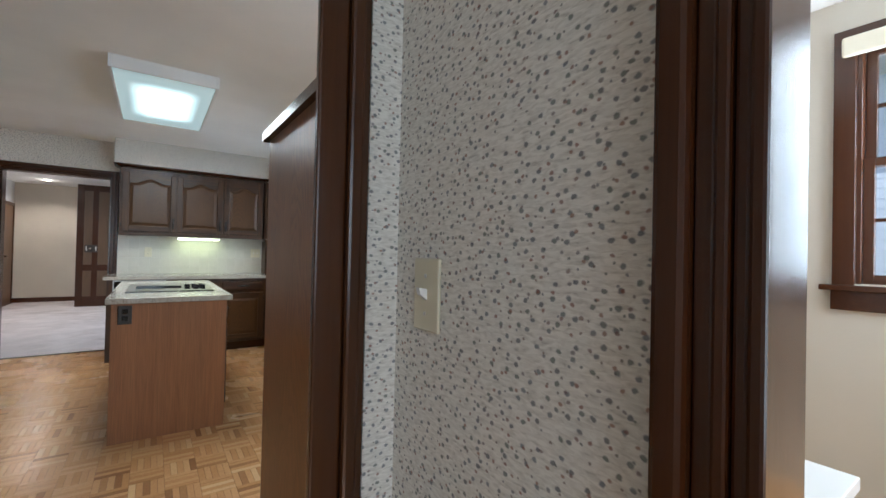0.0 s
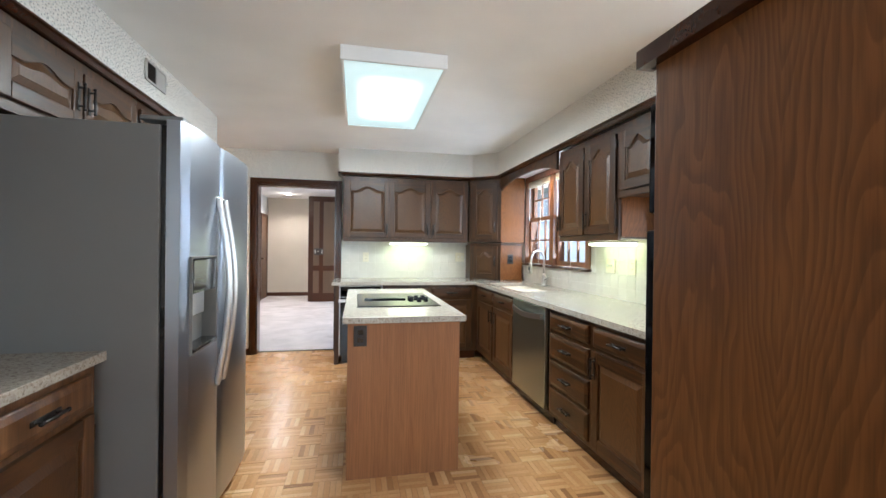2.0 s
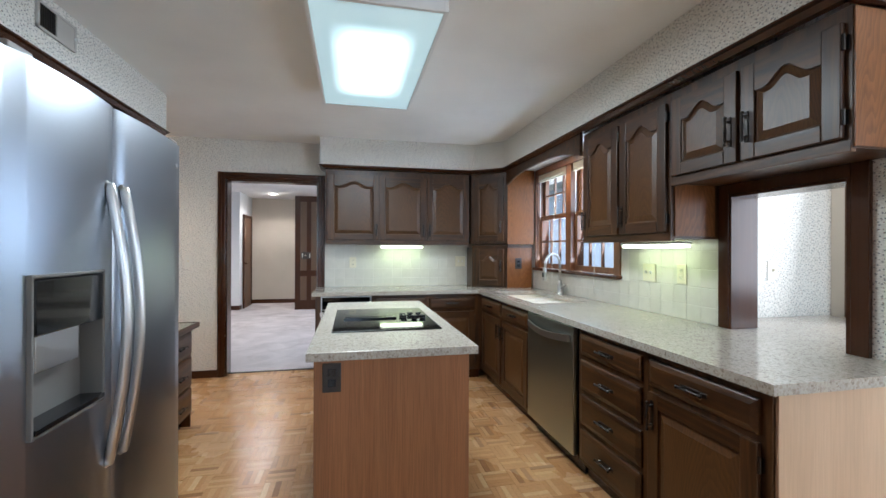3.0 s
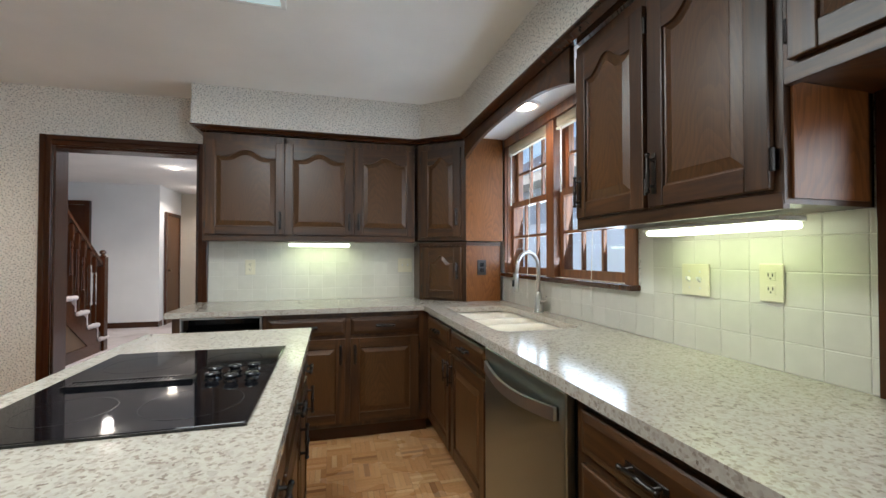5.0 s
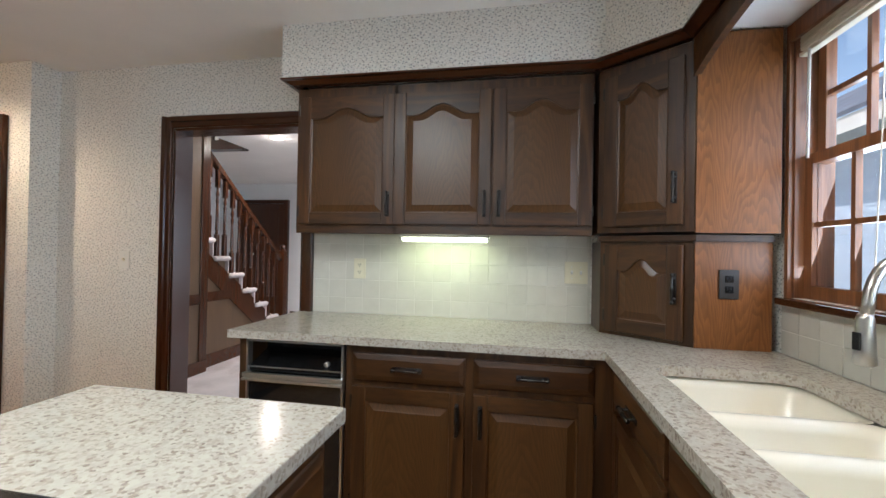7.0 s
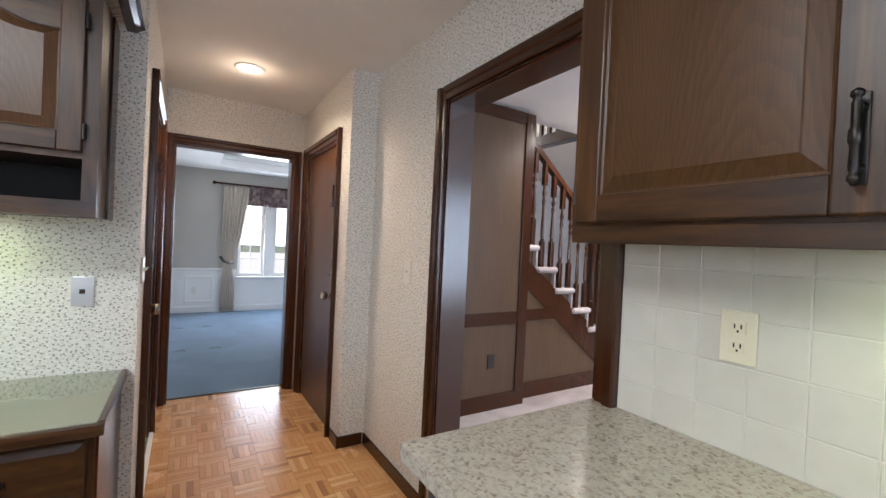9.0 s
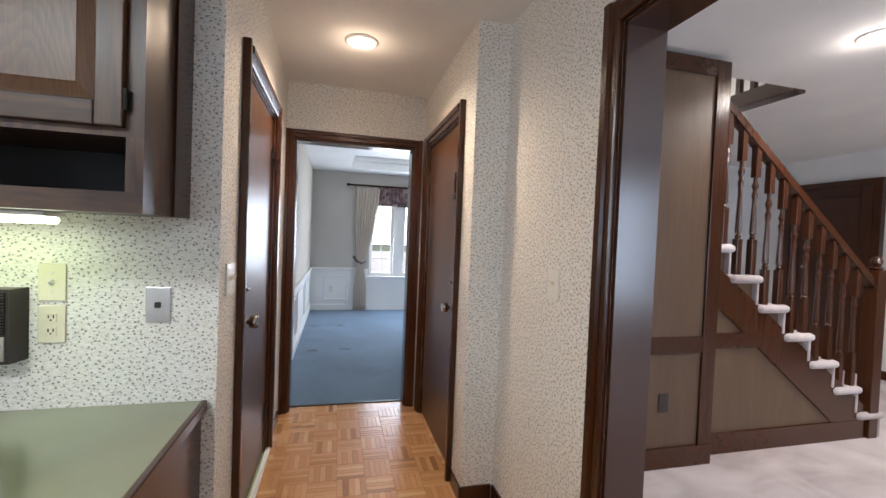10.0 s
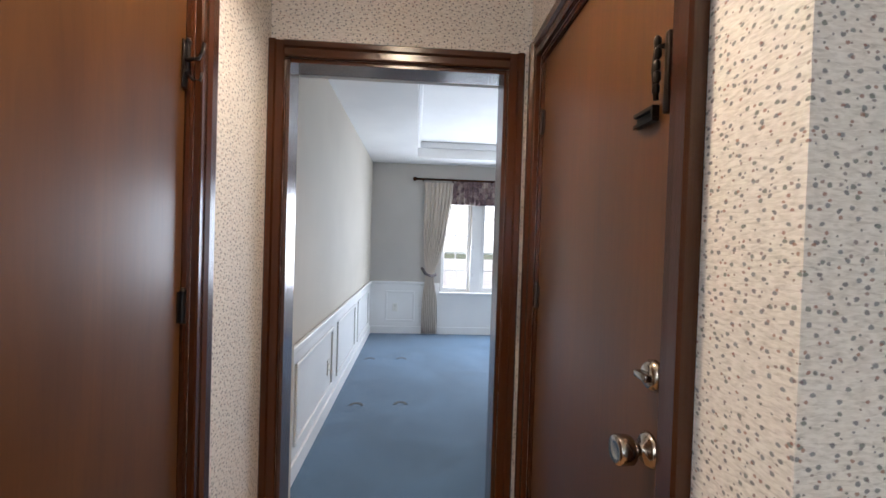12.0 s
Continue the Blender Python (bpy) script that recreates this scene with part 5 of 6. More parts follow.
HOLE = (0.065, 0.355, 0.86, 1.245)
fd = part("freezer_door", fridge_door(0.003, SP - 0.003, HOLE), STEEL, fr, smooth=True)
rd = part("fridge_door", fridge_door(SP + 0.003, FW - 0.003), STEEL, fr, smooth=True)
for leaf in (fd, rd):
    leaf.data.set_sharp_from_angle(angle=radians(30))
hx0, hx1, hz0, hz1 = HOLE
part("dispenser_niche", boxes((hx0, -0.012, hz0, hx1, -0.006, hz1), (hx0, -0.07, hz0, hx0 + 0.006, -0.012, hz1), (hx1 - 0.006, -0.07, hz0, hx1, -0.012, hz1), (hx0, -0.07, hz1 - 0.006, hx1, -0.012, hz1)), GREYSIDE, fd, "grey dispenser niche")
part("dispenser_bezel", boxes((hx0 - 0.003, -0.073, hz0 - 0.003, hx0 + 0.004, -0.060, hz1 + 0.003), (hx1 - 0.004, -0.073, hz0 - 0.003, hx1 + 0.003, -0.060, hz1 + 0.003), (hx0 + 0.004, -0.073, hz1 - 0.004, hx1 - 0.004, -0.060, hz1 + 0.003), (hx0 + 0.004, -0.074, hz0 - 0.003, hx1 - 0.004, -0.060, hz0 + 0.006), bevel=0.0015), GREYSIDE, fd)
part("dispenser_panel", boxes((hx0 + 0.008, -0.074, 1.10, hx1 - 0.008, -0.02, 1.236), bevel=0.004), BLACK, fd, "glossy black control panel")
part("dispenser_paddle", boxes((hx0 + 0.06, -0.04, 1.0, hx1 - 0.06, -0.02, 1.098), bevel=0.004), STEEL_BAR, fd)
part("drip_tray", boxes((hx0 + 0.006, -0.078, hz0 + 0.006, hx1 - 0.006, -0.012, hz0 + 0.02), bevel=0.002), BLACK, fd)
for x in (SP - 0.05, SP + 0.035):
    bm = bmesh.new()
    n = 20
    tube(bm, [(x, -0.056, 0.645), (x, -0.068, 0.65)] + [(x, -0.070 - 0.046 * math.sin(math.pi * k / n), 0.66 + 0.835 * k / n) for k in range(n + 1)] + [(x, -0.068, 1.505), (x, -0.056, 1.51)], 0.0145, 10)
    part("handle", bm, STEEL_BAR, fr, "long bowed steel handle", True)
bm = bmesh.new()
lathe(bm, [(0.011, -0.0655), (0.011, -0.0685), (0.009, -0.069)], (FW - 0.07, 0, 1.665), "y", 16)
part("badge", bm, STEEL_BAR, fr)

# ---- west side: counter, desk ----
FWB = 2.235
cw = base_cab(W_M(FWB, 2.62), 1.075, FWB - WX - 0.002, "stained oak base cabinet with two drawers and doors, window light in its colour", wood_mat=OAK_LIT)
for x0, hand in ((0.03, 1), (0.56, -1)):
    drawer(cw, x0, 0.72, 0.485, 0.115, wood_mat=OAK_LIT)
    raised_door(cw, x0, 0.13, 0.485, 0.565, hand, False, grip=0.57, wood_mat=OAK_LIT)
one("west_worktop", boxes((WX + 0.001, 2.60, ctr0, 2.27, 3.705, ctr1), bevel=0.003), QUARTZ, "speckled beige quartz worktop beside the refrigerator", "worktop")
cdk = base_cab(W_M(2.10, 5.50), 0.50, 2.10 - WX - 0.002, "dark oak desk pedestal with three drawers", top=0.735, group="desk")
for z0, h in ((0.545, 0.165), (0.32, 0.2), (0.12, 0.18)):
    drawer(cdk, 0.02, z0, 0.46, h)
part("side_panel", boxes((0.5002, 0.0, 0.0, 0.508, 0.525, 0.734)), TRIM, cdk)
cd2 = base_cab(W_M(2.10, 4.78), 0.715, 2.10 - WX - 0.002, "dark oak low cabinet under the desk top", top=0.735, group="desk")
drawer(cd2, 0.03, 0.56, 0.65, 0.15)
raised_door(cd2, 0.03, 0.13, 0.32, 0.41, 1, False, grip=0.46)
raised_door(cd2, 0.36, 0.13, 0.32, 0.41, -1, False, grip=0.46)
dk = thing("desk_top", pose(WX + 0.002, 4.78, 0.736), "low green laminate desk top with a wooden edge", "desk top")
part("slab", boxes((0.0, 0.0, 0.0, 0.56, 1.225, 0.03)), LAMINATE, dk)
part("front_edge", boxes((0.5602, 0.0, -0.004, 0.582, 1.245, 0.033), bevel=0.004), OAK_DEPTH, dk, "wooden front edge")
part("end_edge", boxes((0.0, 1.2252, -0.004, 0.56, 1.245, 0.033), bevel=0.004), TRIM_H, dk, "wooden end edge")
ic = thing("wall_intercom", pose(WX, 5.395, 1.034, 0, 0, 90), "black wall intercom with a slotted speaker and pale control panel", "intercom")
bm = bmesh.new()
prism(bm, [(-0.13, -0.0008), (-0.118, -0.062), (0.118, -0.062), (0.13, -0.0008)], -0.11, 0.11)
part("housing", bm, DARKPL, ic)
part("speaker_back", boxes((-0.108, -0.0645, -0.02, 0.108, -0.0625, 0.10)), BLACK, ic)
for k in range(14):
    part("speaker_slat", boxes((-0.108, -0.068, -0.017 + 0.0084 * k, 0.108, -0.0648, -0.0125 + 0.0084 * k)), DARKPL, ic)
part("panel_rim", boxes((-0.108, -0.066, -0.10, 0.108, -0.0625, -0.028), bevel=0.001), STEEL_BAR, ic, "bright metal rim")
part("control_panel", boxes((-0.102, -0.069, -0.094, 0.102, -0.0662, -0.034), bevel=0.001), BEIGE_P, ic, "pale control panel")
for x in (-0.06, 0.0, 0.075):
    bm = bmesh.new()
    lathe(bm, [(0.013, -0.0692), (0.013, -0.079), (0.010, -0.082), (0.002, -0.083)], (x, 0, -0.064), "y", 14)
    part("knob", bm, STEEL_BAR, ic, smooth=True)

# ---- oven cabinet beside the entry ----
ov = thing("oven_cabinet", pose(3.645, 1.862, 0), "tall oak oven cabinet with a plain grained side", "cabinet")
part("body", boxes((0.004, 0.0, 0.0, 0.72, 0.69, 1.60)), OAK, ov)
part("side_panel", boxes((-0.012, -0.001, 0.0, 0.0035, 0.713, 1.60), bevel=0.002), WARM, ov, "warm oak side panel with bold grain")
bm = bmesh.new()
moulding(bm, (-0.012, 0.735), (-0.012, 0.0), 1.598, 1.628, 0.03)
moulding(bm, (0.72, 0.705), (-0.012, 0.705), 1.598, 1.628, 0.03)
box(bm, -0.012, 0.0, 1.601, 0.72, 0.705, 1.626)
part("crown", bm, TRIM_H, ov)
part("upper_cabinet", boxes((0.06, -0.001, 1.63, 0.72, 0.43, 2.437)), WARM, ov, "set-back upper section of warm oak")
part("oven_trim", boxes((0.03, 0.691, 0.55, 0.69, 0.7, 1.56)), STEEL_BAR, ov)
part("oven_door", boxes((0.014, 0.701, 0.58, 0.70, 0.765, 1.33), bevel=0.004), HOBGLASS, ov, "black glass oven door")
part("oven_control_panel", boxes((0.014, 0.701, 1.36, 0.70, 0.76, 1.55), bevel=0.004), HOBGLASS, ov, "black glass control panel")
bm = bmesh.new()
tube(bm, [(0.08, 0.701, 1.345), (0.08, 0.785, 1.345), (0.64, 0.785, 1.345), (0.64, 0.701, 1.345)], 0.009)
part("oven_handle", bm, STEEL_BAR, ov, smooth=True)

# white built-in desk beyond the nook doorway
nd = thing("white_desk", pose(3.81, 1.73, 0), "plain white desk against the nook wall", "desk")
part("top", boxes((0.02, -0.44, 0.72, 0.81, -0.004, 0.75), bevel=0.003), WHITE, nd)
for x in (0.04, 0.75):
    for y in (-0.41, -0.06):
        part("leg", boxes((x, y, 0.0, x + 0.04, y + 0.04, 0.7195)), WHITE, nd)

# ---- serving hatch lining ----
hc = tagged(thing("casing_hatch", Matrix.Identity(4), "dark-stained wooden frame of the serving hatch", "trim"), kind="structure")
hy0, hy1 = 3.86, 4.40
for r in ((EX - 0.022, hy1, 0.9065, EX - 0.001, hy1 + 0.06, 1.655), (EX - 0.022, hy0 - 0.06, 0.9065, EX - 0.001, hy0, 1.655), (EX - 0.022, hy0, 1.60, EX - 0.001, hy1, 1.655),
          (EX - 0.02, hy1 - 0.016, 0.9065, EX + 0.15, hy1 - 0.0005, 1.6), (EX - 0.02, hy0 + 0.0005, 0.9065, EX + 0.15, hy0 + 0.016, 1.6), (EX - 0.02, hy0 + 0.016, 1.585, EX + 0.15, hy1 - 0.016, 1.5995)):
    part("frame_board", boxes(r, bevel=0.002), TRIM, hc)
plate("switch", pose(5.78, 4.68, 1.19), BEIGE_P, 1, "pale switch on the nook's wallpaper")


# ---- windows ----
def sash(win, y0, y1, z0, z1, x, cols, rows, mat, rail=0.04, bar=0.018, name="sash"):
    """A glazed sash in a wall along y, with glazing bars."""
    bm = bmesh.new()
    for r in ((x, y0, z0, x + 0.035, y0 + rail, z1), (x, y1 - rail, z0, x + 0.035, y1, z1), (x, y0 + rail, z0, x + 0.035, y1 - rail, z0 + rail * 1.2), (x, y0 + rail, z1 - rail, x + 0.035, y1 - rail, z1)):
        box(bm, *r, bevel=0.002)
    s = part(name, bm, mat, win)
    gy0, gy1, gz0, gz1 = y0 + rail, y1 - rail, z0 + rail * 1.2, z1 - rail
    for k in range(1, cols):
        y = gy0 + (gy1 - gy0) * k / cols
        part("glazing_bar", boxes((x + 0.008, y - bar / 2, gz0, x + 0.028, y + bar / 2, gz1)), mat, s)
    for k in range(1, rows):
        z = gz0 + (gz1 - gz0) * k / rows
        part("glazing_bar", boxes((x + 0.0075, gy0, z - bar / 2, x + 0.0285, gy1, z + bar / 2)), mat, s)
    g = part("pane", boxes((x + 0.016, gy0, gz0, x + 0.02, gy1, gz1)), GLASS, s)
    g.visible_shadow = False
    return s


w1 = tagged(thing("window_1", Matrix.Identity(4), "pair of wooden double-hung windows above the sink", "window"), kind="structure")
bm = bmesh.new()
for r in ((EX - 0.018, 5.30, 1.10, EX - 0.001, 5.37, 2.15), (EX - 0.018, 6.715, 1.10, EX - 0.001, 6.735, 2.15), (EX - 0.018, 5.37, 2.085, EX - 0.001, 6.715, 2.15),
          (EX - 0.002, 5.37, 1.125, EX + 0.13, 5.385, 2.13), (EX - 0.002, 6.705, 1.125, EX + 0.13, 6.72, 2.13), (EX - 0.002, 5.385, 2.115, EX + 0.13, 6.705, 2.13),
          (EX - 0.012, 6.005, 1.125, EX + 0.12, 6.095, 2.115)):
    box(bm, *r, bevel=0.002)
part("window_frame", bm, SASHW, w1)
part("window_sill", boxes((EX - 0.05, 5.29, 1.098, EX + 0.128, 6.737, 1.124), bevel=0.005), TRIM, w1, "dark wooden sill")
for a, b in ((5.386, 6.004), (6.096, 6.704)):
    sash(w1, a, b, 1.126, 1.655, EX + 0.03, 3, 2, SASHW)
    sash(w1, a, b, 1.62, 2.114, EX + 0.07, 3, 2, SASHW, name="upper_sash")
for a, b in ((5.40, 5.99), (6.11, 6.69)):
    bl = thing("window_blind", pose(EX + 0.012, (a + b) / 2, 2.05), "cream pleated blind rolled up under the window head", "blind", "window blinds")
    hw = (b - a) / 2
    part("headrail", boxes((-0.012, -hw, 0.035, 0.016, hw, 0.064), bevel=0.003), BLIND, bl)
    for k in range(7):
        part("pleat", boxes((-0.011 - 0.002 * (k % 2), -hw + 0.003, 0.028 - 0.007 * k, 0.015, hw - 0.003, 0.0335 - 0.007 * k)), BLIND, bl)
    part("bottom_rail", boxes((-0.014, -hw, -0.036, 0.015, hw, -0.022), bevel=0.003), BLIND, bl)
    bm = bmesh.new()
    tube(bm, [(-0.016, hw - 0.06, -0.03), (-0.018, hw - 0.06, -0.3), (-0.017, hw - 0.058, -0.42)], 0.005, 8)
    part("wand", bm, BEIGE_P, bl, smooth=True)
    bm = bmesh.new()
    tube(bm, [(-0.018, -hw + 0.2, -0.03), (-0.03, -hw + 0.2, -0.5), (-0.05, -hw + 0.195, -0.93), (-0.055, -hw + 0.19, -1.08)], 0.0022, 6)
    lathe(bm, [(0.002, -0.965), (0.007, -0.955), (0.007, -0.935), (0.002, -0.925)], (-0.05, -hw + 0.195, 0), "z", 8)
    part("cord", bm, BEIGE_P, bl, smooth=True)

w2 = tagged(thing("window_2", Matrix.Identity(4), "wooden double-hung nook window with dark sill", "window"), kind="structure")
for r in ((6.225, 0.36, 1.115, 6.249, 0.43, 2.43), (6.225, 1.60, 1.115, 6.249, 1.685, 2.43), (6.225, 0.43, 2.36, 6.249, 1.60, 2.43), (6.249, 0.43, 1.12, 6.38, 0.45, 2.36), (6.249, 1.58, 1.12, 6.38, 1.60, 2.36), (6.249, 0.45, 2.34, 6.38, 1.58, 2.36)):
    part("window_frame", boxes(r, bevel=0.002), TRIM, w2)
part("window_sill", boxes((6.19, 0.32, 1.085, 6.37, 1.73, 1.114), bevel=0.005), TRIM_H, w2)
part("window_apron", boxes((6.225, 0.36, 0.985, 6.2495, 1.69, 1.0845), bevel=0.004), TRIM_H, w2)
sash(w2, 0.452, 1.578, 1.121, 1.76, 6.28, 3, 2, TRIM)
sash(w2, 0.452, 1.578, 1.72, 2.338, 6.32, 3, 2, TRIM, name="upper_sash")
nb = thing("window_blind", pose(6.235, 1.05, 2.36), "cream blind rolled up at the nook window", "blind", "window blinds")
part("roll", boxes((-0.05, -0.6, -0.08, -0.012, 0.6, 0.02), bevel=0.012), BLIND, nb)
w3 = tagged(thing("window_3", Matrix.Identity(4), "tall white-framed nook window", "window"), kind="structure")
bm = bmesh.new()
for r in ((6.225, 3.13, 0.56, 6.249, 3.2, 2.27), (6.225, 4.52, 0.56, 6.249, 4.59, 2.27), (6.225, 3.2, 2.2, 6.249, 4.52, 2.27), (6.225, 3.2, 0.56, 6.249, 4.52, 0.62)):
    box(bm, *r, bevel=0.002)
part("window_frame", bm, DOORW, w3)
sash(w3, 3.201, 3.86, 0.621, 2.199, 6.28, 2, 4, WHITE)
sash(w3, 3.861, 4.519, 0.621, 2.199, 6.28, 2, 4, WHITE)

# ---- foyer beyond the north doorway ----
FC = 2.52
setting("floor_foyer", boxes((-1.6, NY + 0.125, -0.06, 5.4, 13.4, 0.004)), CARPET, "pale pinkish-beige carpet", "carpet")
setting("ceiling_foyer", boxes((0.80, NY + 0.13, FC, 5.4, 13.4, FC + 0.1), (-1.6, 9.69, FC, 0.80, 13.4, FC + 0.1)), CEILING)
setting("ceiling_stairwell", boxes((-1.6, NY + 0.13, 3.3, 0.80, 10.6, 3.4)), CEILING)
setting("wall_stairwell", boxes((0.80, NY + 0.13, FC + 0.1, 0.92, 10.72, 3.4), (-1.6, 10.6, FC + 0.1, 0.80, 10.72, 3.4)), WHITE)
wall_y("wall_foyer_south", NY + 0.131, NY + 0.141, -1.6, 1.985, z1=3.3, mat=WHITE)
wall_y("wall_foyer_south_east", NY + 0.131, NY + 0.141, 2.91, 5.4, z1=2.6, mat=WHITE)
wall_y("wall_foyer_head", NY + 0.131, NY + 0.141, 1.985, 2.91, z1=2.6, mat=WHITE, z0=2.035)
# the high opening is added for the landing's fill lamp, unseen
wall_x("wall_foyer_west", -1.73, -1.6, NY + 0.13, 13.4, [(7.9, 9.4, 2.62, 3.25)], z1=3.4, mat=WHITE)
wall_x("wall_foyer_east", 5.4, 5.53, NY + 0.13, 13.4, [(8.3, 10.3, 0.6, 2.1)], z1=2.6, mat=WHITE)
wall_y("wall_foyer_block", 12.2, 12.32, -1.6, 0.92, z1=2.6, mat=WHITE)
wall_x("wall_foyer_passage", 0.80, 0.92, 12.32, 13.3, z1=2.6, mat=WHITE)
wall_y("wall_foyer_far", 13.3, 13.42, 0.80, 5.4, z1=2.6, mat=PLASTER)
setting("baseboard_foyer", boxes((-0.05, 12.187, 0.004, 0.92, 12.199, 0.1), (0.921, 12.2, 0.004, 0.933, 12.33, 0.1), (0.93, 13.287, 0.004, 2.3, 13.299, 0.1), bevel=0.002), TRIM_H, "dark baseboard", "baseboard")


def panel_door(name, m, w, h, label, mat=TRIM, group=""):
    """A framed and panelled door seen from -y; origin at its lower left corner."""
    d = thing(name, m, label, "door", group)
    bm = boxes((0, 0, 0, w, 0.035, h))
    part("door_leaf", bm, mat, d)
    st = 0.11
    for r in ((0, -0.014, 0, st, -0.0005, h), (w - st, -0.014, 0, w, -0.0005, h), (st, -0.014, 0, w - st, -0.0005, 0.2), (st, -0.014, h - 0.12, w - st, -0.0005, h), (st, -0.014, 0.72, w - st, -0.0005, 0.84)):
        part("rail", boxes(r, bevel=0.003), TRIM, d)
    bm = bmesh.new()
    lathe(bm, [(0.03, -0.0075), (0.03, -0.02), (0.012, -0.025), (0.012, -0.05), (0.026, -0.06), (0.02, -0.075), (0.004, -0.078)], (0.22, -0.008, 1.165), "y", 14)
    part("door_knob", bm, BRASS, d, smooth=True)
    return d


fd = panel_door("front_door", pose(2.06, 12.05, 0.005), 0.9, 2.45, "dark-stained panelled wooden door with a pale latch plate", STAIRW)
part("stile", boxes((0.245, -0.022, 0.0, 0.335, -0.0145, 2.45), bevel=0.002), TRIM, fd)
part("latch_plate", boxes((0.13, -0.026, 1.09, 0.33, -0.0225, 1.24), bevel=0.002), DARKPL, fd, "dark latch plate")
for x in (0.15, 0.30):
    part("plate_bar", boxes((x, -0.032, 1.12, x + 0.014, -0.0265, 1.21), bevel=0.002), BEIGE_P, fd, "pale metal bar")

panel_door("closet_door", pose(-1.03, 12.15, 0.005), 0.85, 2.12, "dark wooden door behind the staircase")
bm = boxes((-1.11, 12.13, 0.004, -1.035, 12.198, 2.2), (-0.175, 12.13, 0.004, -0.10, 12.198, 2.2), (-1.035, 12.13, 2.13, -0.175, 12.198, 2.2), bevel=0.002)
setting("casing_closet", bm, TRIM)
pd = thing("passage_door", pose(0.955, 12.42, 0.005, 0, 0, 90), "brown wooden door in the side passage", "door")
part("door_leaf", boxes((0.04, 0.0, 0.0, 0.66, 0.02, 2.0)), DOORW, pd)
part("casing", boxes((-0.02, -0.012, 0, 0.039, 0.02, 2.06), (0.661, -0.012, 0, 0.72, 0.02, 2.06), (0.039, -0.012, 2.001, 0.661, 0.02, 2.06)), TRIM, pd)
bm = bmesh.new()
lathe(bm, [(0.02, -0.001), (0.01, -0.02), (0.025, -0.035), (0.02, -0.05), (0.004, -0.053)], (0.12, 0, 0.98), "y", 12)
part("door_knob", bm, BRASS, pd, smooth=True)

# staircase that climbs towards the kitchen wall
st = thing("staircase", pose(0.96, 10.39, 0), "carpeted staircase with a dark panelled side and turned balusters", "staircase")
RIS, RUN, NST = 0.197, 0.245, 12
bm = bmesh.new()
for k in range(NST):
    box(bm, -0.95, -RUN * (k + 1), 0.004, -0.03, -RUN * k - 0.02, RIS * (k + 1) - 0.03)
part("carcass", bm, STAIRW, st)
for k in range(NST):
    bm = bmesh.new()
    z, y = RIS * (k + 1), -RUN * k
    box(bm, -0.95, y - RUN - 0.012, z - 0.055, 0.03, y, z, bevel=0.024)
    box(bm, -0.95, y - 0.036, z - RIS + 0.001, 0.008, y - 0.018, z - 0.05, bevel=0.004)
    part("carpeted_tread", bm, CARPET, st, "pale carpet wrapped over the tread", True)
slope = RIS / RUN
PY, PX = -1.66, 0.088      # the tall panel's north edge and its face
bm = bmesh.new()
prism(bm, [(-0.03, 0.004), (-0.32, 0.004), (PY, (-PY - 0.50) * slope + 0.118), (PY, -PY * slope - 0.05), (-0.03, RIS - 0.06)], -0.03, 0.0, "x")
part("stringer", bm, TRIM, st, "dark sloping stringer")
bm = bmesh.new()
prism(bm, [(-0.3, 0.004), (PY, 0.004), (PY, -PY * slope - 0.1)], -0.032, -0.016, "x")
part("spandrel_panel", bm, STAIRW, st, "flat brown wood panel under the stairs")
part("base_rail", boxes((-0.034, PY + 0.001, 0.004, 0.003, -0.17, 0.14), bevel=0.002), TRIM_H, st)
part("mid_rail", boxes((-0.034, PY + 0.001, 0.70, 0.002, PY + 0.46, 0.80), bevel=0.002), TRIM_H, st)
part("tall_panel", boxes((-0.03, -2.98, 0.004, PX - 0.014, PY - 0.001, 2.485)), STAIRW, st, "tall flat brown wood panel")
for y, wide in ((PY - 0.10, 0.10), (-2.98, 0.11)):
    part("stile", boxes((-0.03, y, 0.13, PX, y + wide, 2.487), bevel=0.003), TRIM, st)
part("base_rail", boxes((-0.028, -2.98, 0.004, PX + 0.004, PY, 0.1295), bevel=0.003), TRIM_H, st)
part("mid_rail", boxes((-0.028, -2.869, 0.70, PX - 0.001, PY - 0.101, 0.805), bevel=0.003), TRIM_H, st)
part("top_rail", boxes((-0.028, -2.869, 2.39, PX - 0.001, PY - 0.101, 2.487), bevel=0.003), TRIM_H, st)
RTOP = lambda y: 1.225 + (-0.23 - y) * slope
bm = bmesh.new()
y0, y1 = -0.15, PY + 0.0005
prism(bm, [(y0, RTOP(y0) - 0.06), (y0, RTOP(y0) - 0.012), (y0, RTOP(y0)), (y1, RTOP(y1)), (y1, RTOP(y1) - 0.06)], -0.055, 0.005, "x")
part("handrail", bm, TRIM, st, "dark wooden handrail")
TURN = [(0.012, 0.0), (0.02, 0.03), (0.012, 0.06), (0.019, 0.09), (0.017, 0.3), (0.012, 0.62), (0.018, 0.72), (0.011, 0.78), (0.02, 0.86), (0.012, 0.93), (0.012, 1.0)]


